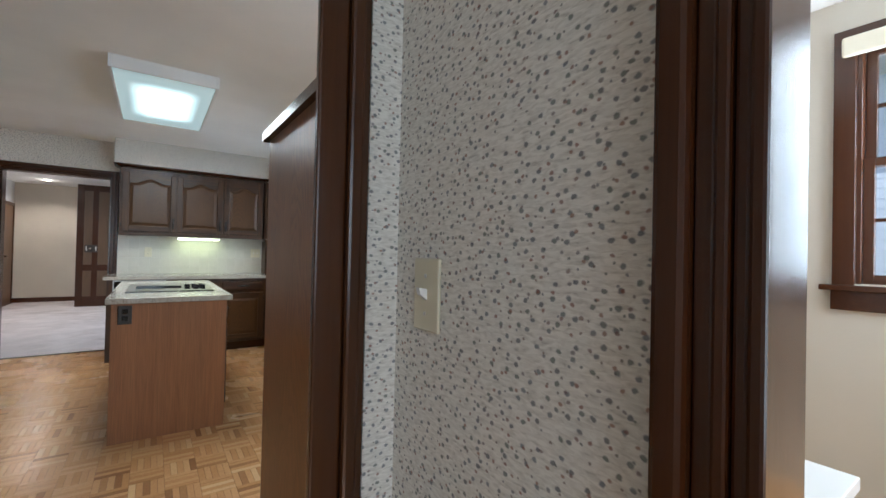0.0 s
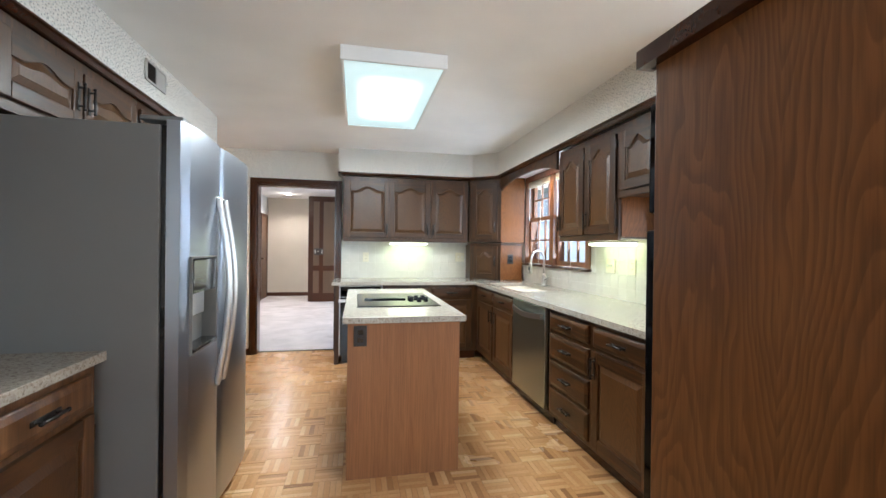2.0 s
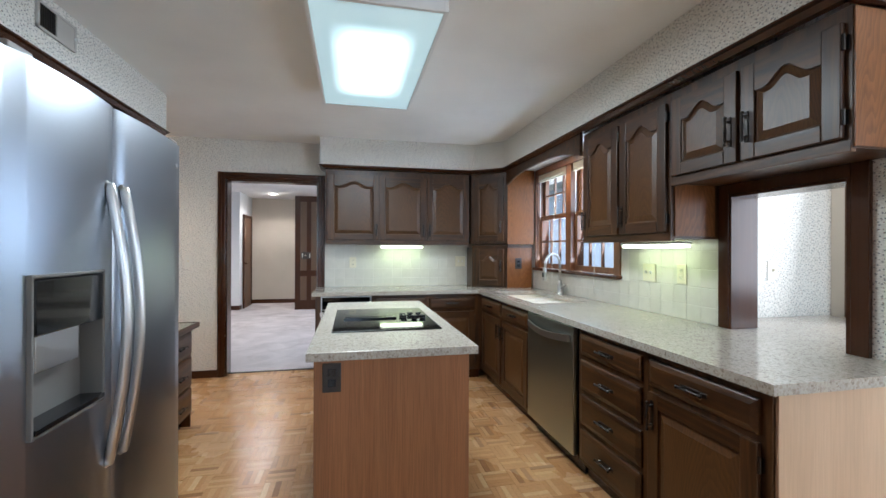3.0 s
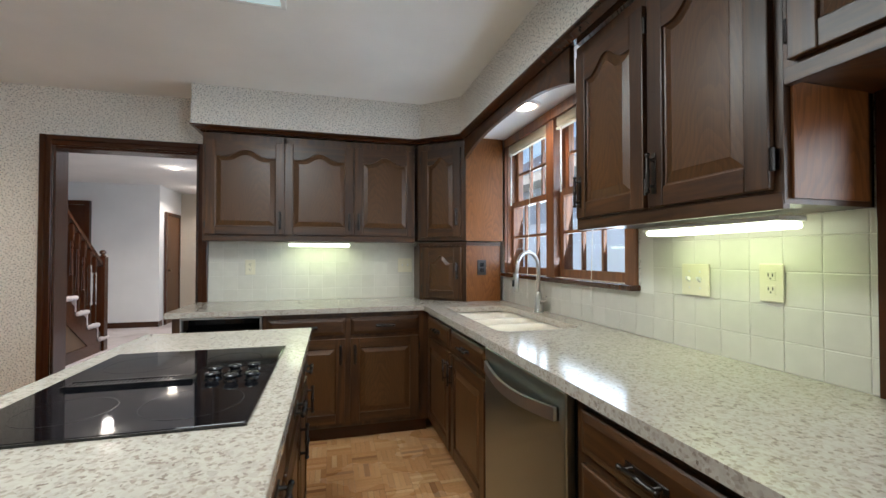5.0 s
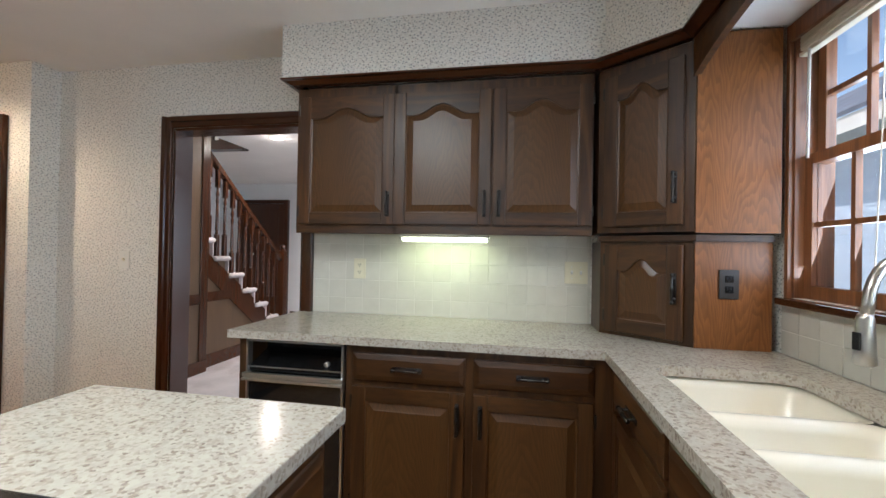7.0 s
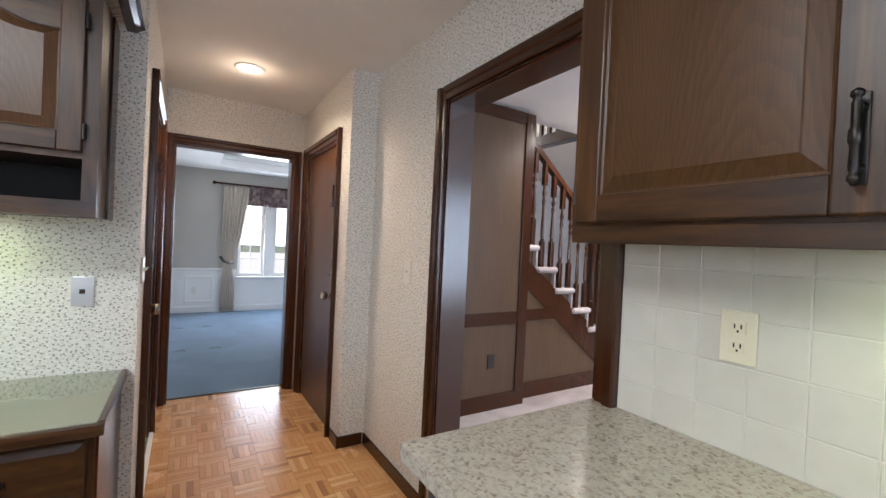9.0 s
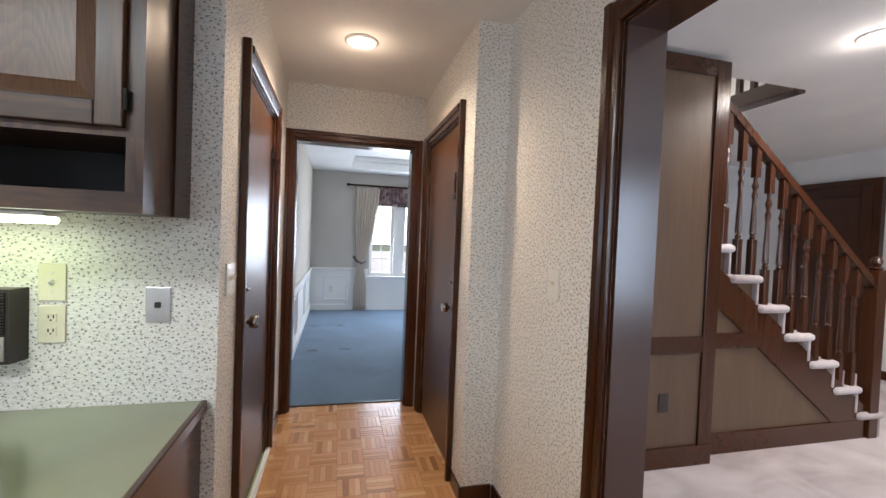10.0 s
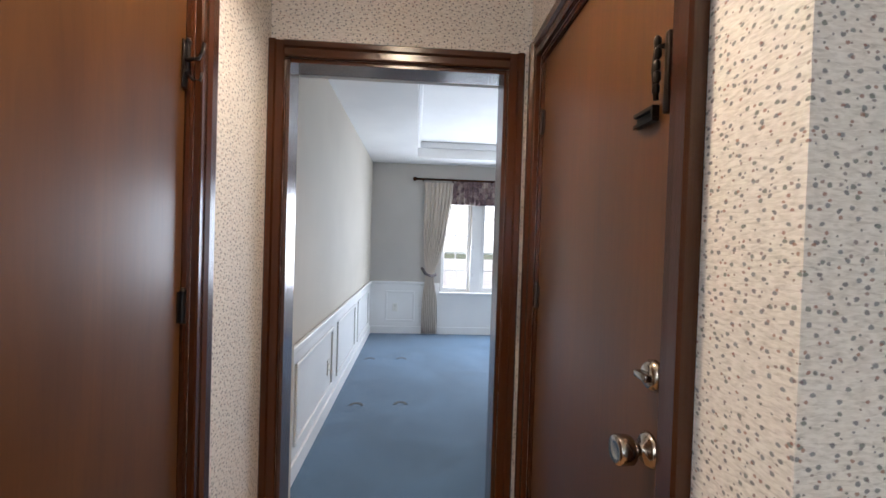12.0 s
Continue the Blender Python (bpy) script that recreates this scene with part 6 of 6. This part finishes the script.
def baluster(x, y, z0, z1, parent, foot=0.24, head=0.2):
    """A square foot and head with a turned shaft between them."""
    bm = bmesh.new()
    box(bm, x - 0.0205, y - 0.0205, z0, x + 0.0205, y + 0.0205, z0 + foot, bevel=0.003)
    box(bm, x - 0.0205, y - 0.0205, z1 - head, x + 0.0205, y + 0.0205, z1, bevel=0.003)
    a, b = z0 + foot - 0.001, z1 - head + 0.001
    lathe(bm, [(r, a + (b - a) * h) for r, h in TURN], (x, y, 0), "z", 10)
    part("baluster", bm, TRIM, parent)


for k in range(7):
    for off in (0.065, 0.187):
        y = -RUN * k - off
        if PY + 0.03 < y < -0.2:
            baluster(-0.024, y, RIS * (k + 1) - 0.004, RTOP(y) - 0.05, st)
bm = bmesh.new()
box(bm, -0.07, -0.16, 0.004, 0.022, -0.068, 1.24, bevel=0.004)
lathe(bm, [(0.03, 1.24), (0.045, 1.25), (0.03, 1.262), (0.018, 1.268), (0.036, 1.29), (0.036, 1.31), (0.02, 1.33), (0.004, 1.335)], (-0.024, -0.114, 0), "z", 14)
part("newel_post", bm, TRIM, st, "dark newel post with a round finial")
part("outlet", boxes((PX - 0.0139, -2.055, 0.345, PX - 0.008, -1.985, 0.46), bevel=0.002), DARKPL, st)
lr = thing("landing_railing", pose(-0.9, 9.625, 2.50), "dark wooden railing of the upper landing above the stairs", "railing")
part("beam", boxes((0, -0.065, 0, 1.698, 0.06, 0.12), bevel=0.004), TRIM_H, lr)
for k in range(13):
    baluster(0.1 + 0.125 * k, 0.0, 0.119, 0.78, lr, 0.2, 0.16)

# ---- dining room at the end of the hall ----
DX, DY0, DY1 = -4.43, 5.99, 9.6
setting("floor_dining", boxes((DX - 0.1, DY0 - 0.12, -0.06, -0.25, DY1, 0.006)), BLUECARPET, "blue-grey wall-to-wall carpet", "carpet")
wall_y("wall_dining_south", DY0 - 0.12, DY0, DX, -0.25, mat=PLASTER)
wall_x("wall_dining_west", DX - 0.13, DX, DY0 - 0.12, DY1, [(7.0, 7.42, 0.62, 1.98), (7.58, 8.28, 0.62, 1.98), (8.42, 9.1, 0.62, 1.98)], mat=TAUPE)
wall_y("wall_dining_north", DY1, DY1 + 0.13, DX - 0.13, -0.25, mat=TAUPE)
wall_x("wall_dining_east", -0.37, -0.251, 7.0, DY1, mat=TAUPE)
wall_x("wall_dining_east_side", -0.37, -0.251, DY0, 6.1, mat=PLASTER)
wall_x("wall_dining_east_head", -0.37, -0.251, 6.1, 7.0, z0=2.05, mat=TAUPE)
TX0, TX1, TY0, TY1 = -3.95, -1.0, 6.62, 9.0
setting("ceiling_dining", boxes((DX - 0.13, DY0 - 0.12, CEIL, -0.25, TY0, CEIL + 0.22), (DX - 0.13, TY1, CEIL, -0.25, DY1 + 0.13, CEIL + 0.22), (DX - 0.13, TY0, CEIL, TX0, TY1, CEIL + 0.22), (TX1, TY0, CEIL, -0.25, TY1, CEIL + 0.22), (TX0, TY0, CEIL + 0.2, TX1, TY1, CEIL + 0.22)), CEILING, "white tray ceiling", "ceiling")
setting("tray_moulding", boxes((TX0, TY0 + 0.001, CEIL + 0.12, TX0 + 0.04, TY1 - 0.001, CEIL + 0.199), (TX0 + 0.04, TY0, CEIL + 0.12, TX1, TY0 + 0.04, CEIL + 0.199), bevel=0.008), WHITE)
bm = bmesh.new()
box(bm, DX + 0.012, DY0 + 0.0005, 0.006, -0.372, DY0 + 0.012, 0.74)
box(bm, DX + 0.012, DY0 + 0.012, 0.715, -0.372, DY0 + 0.04, 0.755, bevel=0.008)
box(bm, DX + 0.012, DY0 + 0.012, 0.006, -0.372, DY0 + 0.028, 0.11, bevel=0.004)
box(bm, DX + 0.0005, DY0, 0.006, DX + 0.012, DY1, 0.60)
box(bm, DX + 0.0005, DY0, 0.60, DX + 0.012, 6.99, 0.74)
box(bm, DX + 0.012, DY0 + 0.04, 0.715, DX + 0.035, 6.80, 0.755, bevel=0.008)
box(bm, DX + 0.012, DY0 + 0.028, 0.006, DX + 0.028, DY1, 0.11, bevel=0.004)
setting("wainscot", bm, WHITE, "white wainscot with chair rail and baseboard", "wainscot")


def frame_mould(name, m, w, h):
    f = tagged(thing(name, m, "raised white picture-frame moulding on the wainscot", "moulding"), kind="structure")
    for r in ((0, -0.016, 0, w, -0.0005, 0.028), (0, -0.016, h - 0.028, w, -0.0005, h), (0, -0.0155, 0.0282, 0.028, -0.0005, h - 0.0282), (w - 0.028, -0.0155, 0.0282, w, -0.0005, h - 0.0282)):
        part("strip", boxes(r, bevel=0.006), WHITE, f)


for x in (-0.75, -1.95, -3.15):
    frame_mould("trim", pose(x, DY0 + 0.012, 0.18, 0, 0, 180), 1.0, 0.46)
frame_mould("trim", pose(DX + 0.012, 6.22, 0.18, 0, 0, 90), 0.42, 0.44)
plate("socket", pose(DX + 0.012, 6.36, 0.38, 0, 0, 90), BEIGE_P, 1, "pale outlet inside a wainscot panel")
plate("socket", pose(-1.62, DY0 + 0.012, 0.36, 0, 0, 180), BEIGE_P, 1, "pale outlet inside a wainscot panel")
w4 = tagged(thing("window_4", Matrix.Identity(4), "row of white casement windows in the dining room", "window"), kind="structure")
for a, b in ((7.0, 7.42), (7.58, 8.28), (8.42, 9.1)):
    sash(w4, a + 0.002, b - 0.002, 0.622, 1.978, DX - 0.08, 2, 5, WHITE, rail=0.045, bar=0.014)
part("window_stool", boxes((DX + 0.001, 6.98, 0.585, DX + 0.06, 9.15, 0.615), bevel=0.006), WHITE, w4)
part("window_casing", boxes((DX + 0.0005, 7.425, 0.615, DX + 0.02, 7.575, 2.0), (DX + 0.0005, 8.285, 0.615, DX + 0.02, 8.415, 2.0), bevel=0.003), WHITE, w4)
bm = bmesh.new()
for k in range(3):
    box(bm, DX + 0.021, 7.44, 0.85 + 0.4 * k, DX + 0.032, 7.47, 0.90 + 0.4 * k, bevel=0.002)
part("window_latch", bm, STEEL_BAR, w4)


def drape():
    """A pleated drape gathered by a tie-back."""
    bm = bmesh.new()
    rows, cols = 26, 48
    grid = []
    for j in range(rows + 1):
        z = 0.03 + (2.17 - 0.03) * j / rows
        pinch = math.exp(-((z - 0.86) / 0.28) ** 2)
        up = max(0.0, (z - 0.9) / 1.25)
        left, right = 6.74 + 0.04 * pinch, 6.96 + 0.20 * up ** 0.8 - 0.06 * pinch
        line = []
        for i in range(cols + 1):
            u = i / cols
            y = left + (right - left) * u
            x = DX + 0.09 + 0.022 * (1 - 0.6 * pinch) * math.sin(u * 2 * math.pi * 8 + 0.7 * math.sin(3 * z)) + 0.006 * math.sin(u * 37 + z * 2)
            line.append(bm.verts.new((x, y, z)))
        grid.append(line)
    for a, b in zip(grid, grid[1:]):
        for i in range(cols):
            bm.faces.new((a[i], a[i + 1], b[i + 1], b[i]))
    return bm


dr = thing("window_drape", Matrix.Identity(4), "cream pleated drape held by a tie-back", "drape")
dm = part("cloth", drape(), DRAPE, dr, smooth=True)
sol = dm.modifiers.new("thick", "SOLIDIFY")
sol.thickness = 0.004
bm = bmesh.new()
tube(bm, [(DX + 0.03, 6.73, 0.95), (DX + 0.13, 6.78, 0.88), (DX + 0.13, 6.86, 0.85), (DX + 0.10, 6.93, 0.87)], 0.022, 8)
part("tie_back", bm, painted("tie_back_cloth", (0.12, 0.10, 0.10), 0.9), dr, "dark tie-back band", True)


def floral():
    m = Mat("dark_floral_cloth", 0.9)
    v = m.coords(shift=False)
    vo = m.n("TexVoronoi", Scale=16.0)
    m.link(v, vo.inputs["Vector"])
    s = m.n("SeparateColor")
    m.link(vo.outputs["Color"], s.inputs[0])
    nz = m.n("TexNoise", Scale=40.0, Detail=3.0)
    m.link(v, nz.inputs["Vector"])
    m.colour(m.mix(0.4, m.ramp(s.outputs[0], [(0.0, (0.05, 0.03, 0.035)), (0.45, (0.13, 0.07, 0.08)), (0.75, (0.3, 0.22, 0.2)), (1.0, (0.42, 0.36, 0.3))]), m.ramp(nz.outputs[0], [(0.4, (0.04, 0.03, 0.03)), (0.6, (0.25, 0.17, 0.16))])))
    return m.m


va = thing("window_pelmet", Matrix.Identity(4), "dark floral fabric valance above the dining windows", "valance")
bm = bmesh.new()
front = [(DX + (0.10 if k % 2 else 0.07), 7.12 + 0.035 * k) for k in range(61)]
prism(bm, front + [(DX + 0.055, front[-1][1]), (DX + 0.055, front[0][1])], 1.87, 2.2)
part("cloth", bm, floral(), va)
bm = bmesh.new()
tube(bm, [(DX + 0.08, 6.62, 2.215), (DX + 0.08, 9.3, 2.215)], 0.016)
lathe(bm, [(0.016, 0.0), (0.03, -0.015), (0.03, -0.04), (0.004, -0.06)], (DX + 0.08, 6.62, 2.215), "y", 12)
part("rod", bm, TRIM, va, "dark curtain rod", True)
part("rod_bracket", boxes((DX + 0.001, 6.70, 2.19, DX + 0.07, 6.72, 2.23), (DX + 0.001, 8.9, 2.19, DX + 0.07, 8.92, 2.23)), TRIM, va)
# near-black pile colour paints the shade in the furniture dents
DENT_SHADE = carpet("carpet_dent", (0.012, 0.02, 0.028), (0.018, 0.028, 0.04))
for x, y in ((-1.76, 6.20), (-1.79, 6.55), (-3.07, 6.16), (-3.09, 6.51)):
    bm = bmesh.new()
    arc = [(x + 0.085 * math.cos(a), y + 0.06 * math.sin(a)) for a in [math.pi * (0.55 + 0.9 * k / 10) for k in range(11)]]
    inner = [(x + 0.05 * math.cos(a), y + 0.035 * math.sin(a)) for a in [math.pi * (0.55 + 0.9 * k / 10) for k in range(11)]]
    prism(bm, arc + inner[::-1], 0.0062, 0.0085)
    one("carpet_dent", bm, DENT_SHADE, "crescent dent of the blue carpet, its shade laid on as a dark piece", "dent", "carpet dents")

# ---- outside ----
setting("ground", boxes((-400, -400, -0.5, 400, 400, -0.3)), painted("lawn", (0.09, 0.11, 0.05), 0.95, 0.6, 4, 0.4), "lawn around the house", "ground")
setting("driveway", boxes((-40, -30, -0.29, -6.5, 60, -0.25)), painted("pale_concrete", (0.55, 0.53, 0.5), 0.9, 0.4, 20, 0.15), "pale concrete driveway", "driveway")
# added emissive sheet that makes the dining windows look overexposed
setting("backdrop", boxes((-75, -60, -0.5, -74.5, 90, 26)), glow("backdrop_glow", (0.93, 0.97, 1.0), 1.6), "glowing sheet added to whiten the view from the dining windows", "distance")
nh = thing("neighbour_house", pose(10.2, 9.0, -0.3), "pale sided house, sky blue put into its colour, with white eaves and a shingled roof", "house")
part("wall", boxes((0.0, -14, 0.0, 0.3, 14, 3.75)), SIDING, nh)
for k in range(30):
    bm = bmesh.new()
    prism(bm, [(0.0, 0.12 * k), (-0.008, 0.12 * k), (-0.003, 0.12 * k + 0.1195), (0.0, 0.12 * k + 0.1195)], -14, 14, "y")
    bmesh.ops.translate(bm, verts=bm.verts, vec=(-0.0005, 0, 0))
    part("siding_board", bm, SIDING, nh)
part("fascia", boxes((-0.65, -14.2, 3.72, -0.6, 14.2, 4.0), (-0.6, -14.2, 3.72, 0.3, 14.2, 3.76)), WHITE, nh, "white eave boards")
bm = bmesh.new()
prism(bm, [(-0.68, 4.001), (5.0, 7.2), (5.0, 7.3), (-0.68, 4.08)], -14.3, 14.3, "y")
part("roof", bm, SHINGLE, nh, "blue-grey shingle roof")

# ---- floor pieces and tiles ----
floor = setting("floor", boxes((-0.25, 6.05, -0.06, WX, NY + 0.125, -0.001), (WX - 0.13, -1.33, -0.06, EX, NY + 0.125, -0.001)), painted("floor_joint", (0.26, 0.13, 0.06), 0.8), "oak finger-block parquet floor", "floor")
BLK, FIN = 0.152, 5


def block_mesh(turned):
    bm = bmesh.new()
    for k in range(FIN):
        a, b = BLK * k / FIN + 0.0004, BLK * (k + 1) / FIN - 0.0004
        lo, hi = 0.0004, BLK - 0.0004
        x0, x1, y0, y1 = (lo, hi, a, b) if turned else (a, b, lo, hi)
        h = 0.0005 + 0.00035 * ((k * 7 + turned * 3) % 4)
        top = [bm.verts.new(p) for p in ((x0 + 0.0006, y0 + 0.0006, h), (x1 - 0.0006, y0 + 0.0006, h), (x1 - 0.0006, y1 - 0.0006, h), (x0 + 0.0006, y1 - 0.0006, h))]
        low = [bm.verts.new(p) for p in ((x0, y0, -0.001), (x1, y0, -0.001), (x1, y1, -0.001), (x0, y1, -0.001))]
        bm.faces.new(top)
        for i in range(4):
            bm.faces.new((low[i], low[(i + 1) % 4], top[(i + 1) % 4], top[i]))
    me = bpy.data.meshes.new("parquet_block")
    bm.to_mesh(me)
    bm.free()
    me.materials.append(PARQUET)
    return me


blocks = [block_mesh(0), block_mesh(1)]
rest_v, rest_f, made = [], [], 0
for i in range(-12, 25):
    for j in range(-16, 44):
        x, y = WX + BLK * i, 1.0 + BLK * j
        rooms = [r for r in ((WX, -1.2, EX, NY + 0.085), (-0.22, 6.05, WX, 7.25)) if x < r[2] - 0.004 and x + BLK > r[0] + 0.004 and y < r[3] - 0.004 and y + BLK > r[1] + 0.004]
        if not rooms:
            continue
        r = rooms[0]
        if x < r[0] - 0.001 or x + BLK > r[2] or y < r[1] - 0.001 or y + BLK > r[3]:
            # a block cut along the wall
            for k in range(FIN):
                a, b, lo, hi = BLK * k / FIN + 0.0005, BLK * (k + 1) / FIN - 0.0005, 0.0005, BLK - 0.0005
                fx0, fx1, fy0, fy1 = (lo, hi, a, b) if (i + j) % 2 else (a, b, lo, hi)
                fx0, fx1, fy0, fy1 = max(x + fx0, r[0]), min(x + fx1, r[2]), max(y + fy0, r[1]), min(y + fy1, r[3])
                if fx1 > fx0 and fy1 > fy0:
                    base = len(rest_v)
                    rest_v += [(fx0, fy0, 0.001), (fx1, fy0, 0.001), (fx1, fy1, 0.001), (fx0, fy1, 0.001)]
                    rest_f.append((base, base + 1, base + 2, base + 3))
            continue
        me = blocks[(i + j) % 2]
        near = (2.5 < x < 4.5 and 2.6 < y < 4.3) or (2.4 < x < 3.1 and 4.3 < y < 6.0) or (0.2 < x < 1.6 and 6.1 < y < 7.0)
        if near and made < 300:
            ob = new("parquet_block", me)
            ob.location = (x, y, 0)
            ob.parent = floor
            made += 1
        else:
            base = len(rest_v)
            rest_v += [(v.co.x + x, v.co.y + y, v.co.z) for v in me.vertices]
            rest_f += [tuple(base + k for k in p.vertices) for p in me.polygons]
me = bpy.data.meshes.new("parquet_field")
me.from_pydata(rest_v, [], rest_f)
me.materials.append(PARQUET)
field = new("parquet_field", me)
field.parent = floor
field["kind"] = "stuff"

TP = 0.104


def tile_mesh(w, h):
    bm = bmesh.new()
    b = 0.002
    low = [bm.verts.new(p) for p in ((0, 0, 0), (w, 0, 0), (w, 0, h), (0, 0, h))]
    mid = [bm.verts.new((v.co.x, -0.0012, v.co.z)) for v in low]
    top = [bm.verts.new(p) for p in ((b, -0.0022, b), (w - b, -0.0022, b), (w - b, -0.0022, h - b), (b, -0.0022, h - b))]
    for p, q in ((low, mid), (mid, top)):
        for i in range(4):
            bm.faces.new((p[i], p[(i + 1) % 4], q[(i + 1) % 4], q[i]))
    bm.faces.new(top)
    bmesh.ops.recalc_face_normals(bm, faces=bm.faces)
    me = bpy.data.meshes.new("tile")
    bm.to_mesh(me)
    bm.free()
    me.materials.append(TILE)
    return me


meshes = {}


def tile(parent, m, w, h):
    key = (round(w, 3), round(h, 3))
    if key not in meshes:
        meshes[key] = tile_mesh(w - 0.0018, h - 0.0018)
    ob = new("tile", meshes[key])
    ob.matrix_world = m
    ob.parent = parent


def tiled(parent, u0, u1, tops, put):
    """Rows of tiles from u0 to u1, from the counter up to the height that tops(u) gives."""
    u = u0
    while u < u1 - 0.01:
        w = min(TP, u1 - u)
        z, top = ctr1 + 0.001, tops(u, u + w)
        first = 1.0 - 0.002 - z
        while z < top - 0.012:
            h = min(first if z < 0.92 else TP, top - z)
            tile(parent, put(u, z), w, h)
            z += h
        u += w


setting("splashback_bed_north", boxes((2.974, NY - 0.003, ctr1, 4.55, NY - 0.0005, 1.371)), GROUT)
setting("splashback_bed_east", boxes((EX - 0.003, 4.465, ctr1, EX - 0.0005, 6.77, 1.096), (EX - 0.003, 4.465, 1.096, EX - 0.0005, 5.285, 1.371)), GROUT)
tiled(wall_n, 2.974, 4.55, lambda a, b: 1.371, lambda u, z: pose(u, NY - 0.0025, z))
tiled(wall_e, -6.77, -4.465, lambda a, b: 1.096 if a < -5.29 else 1.371, lambda u, z: pose(EX - 0.0025, -u, z, 0, 0, -90))

# added sashes for the entry fill lamp; this wall is never seen
w5 = tagged(thing("unseen_entry_window", pose(1.95, -1.265, 0.85), "unseen white double-hung window, added to the entry room for fill light", "window"), kind="structure")
for z0, z1, y in ((0.002, 0.64, -0.02), (0.60, 1.248, 0.02)):
    sh = part("sash", boxes((0.002, y - 0.017, z0, 0.045, y + 0.017, z1), (1.505, y - 0.017, z0, 1.548, y + 0.017, z1), (0.045, y - 0.017, z0, 1.505, y + 0.017, z0 + 0.045), (0.045, y - 0.017, z1 - 0.04, 1.505, y + 0.017, z1), bevel=0.002), WHITE, w5)
    pane = part("pane", boxes((0.045, y - 0.003, z0 + 0.045, 1.505, y + 0.003, z1 - 0.04)), GLASS, sh)
    pane.visible_shadow = False

w7 = tagged(thing("window_6", Matrix.Identity(4), "white double-hung window of the foyer", "window"), kind="structure")
sash(w7, 8.302, 10.298, 0.602, 1.37, 5.43, 4, 2, WHITE)
sash(w7, 8.302, 10.298, 1.33, 2.098, 5.47, 4, 2, WHITE, name="upper_sash")

# invented glazed door around the south fill lamp, out of view
w6 = tagged(thing("unseen_patio_door", pose(3.85, -1.265, 0.05), "unseen white-framed glazed door, added as an opening for fill light", "glass door"), kind="structure")
part("frame", boxes((0.002, -0.03, 0.0, 0.07, 0.03, 2.098), (1.63, -0.03, 0.0, 1.698, 0.03, 2.098), (0.07, -0.03, 0.0, 1.63, 0.03, 0.09), (0.07, -0.03, 2.02, 1.63, 0.03, 2.098), (0.81, -0.03, 0.09, 0.89, 0.03, 2.02), bevel=0.003), WHITE, w6)
gp = part("pane", boxes((0.07, -0.003, 0.09, 0.81, 0.003, 2.02), (0.89, -0.003, 0.09, 1.63, 0.003, 2.02)), GLASS, w6)
gp.visible_shadow = False
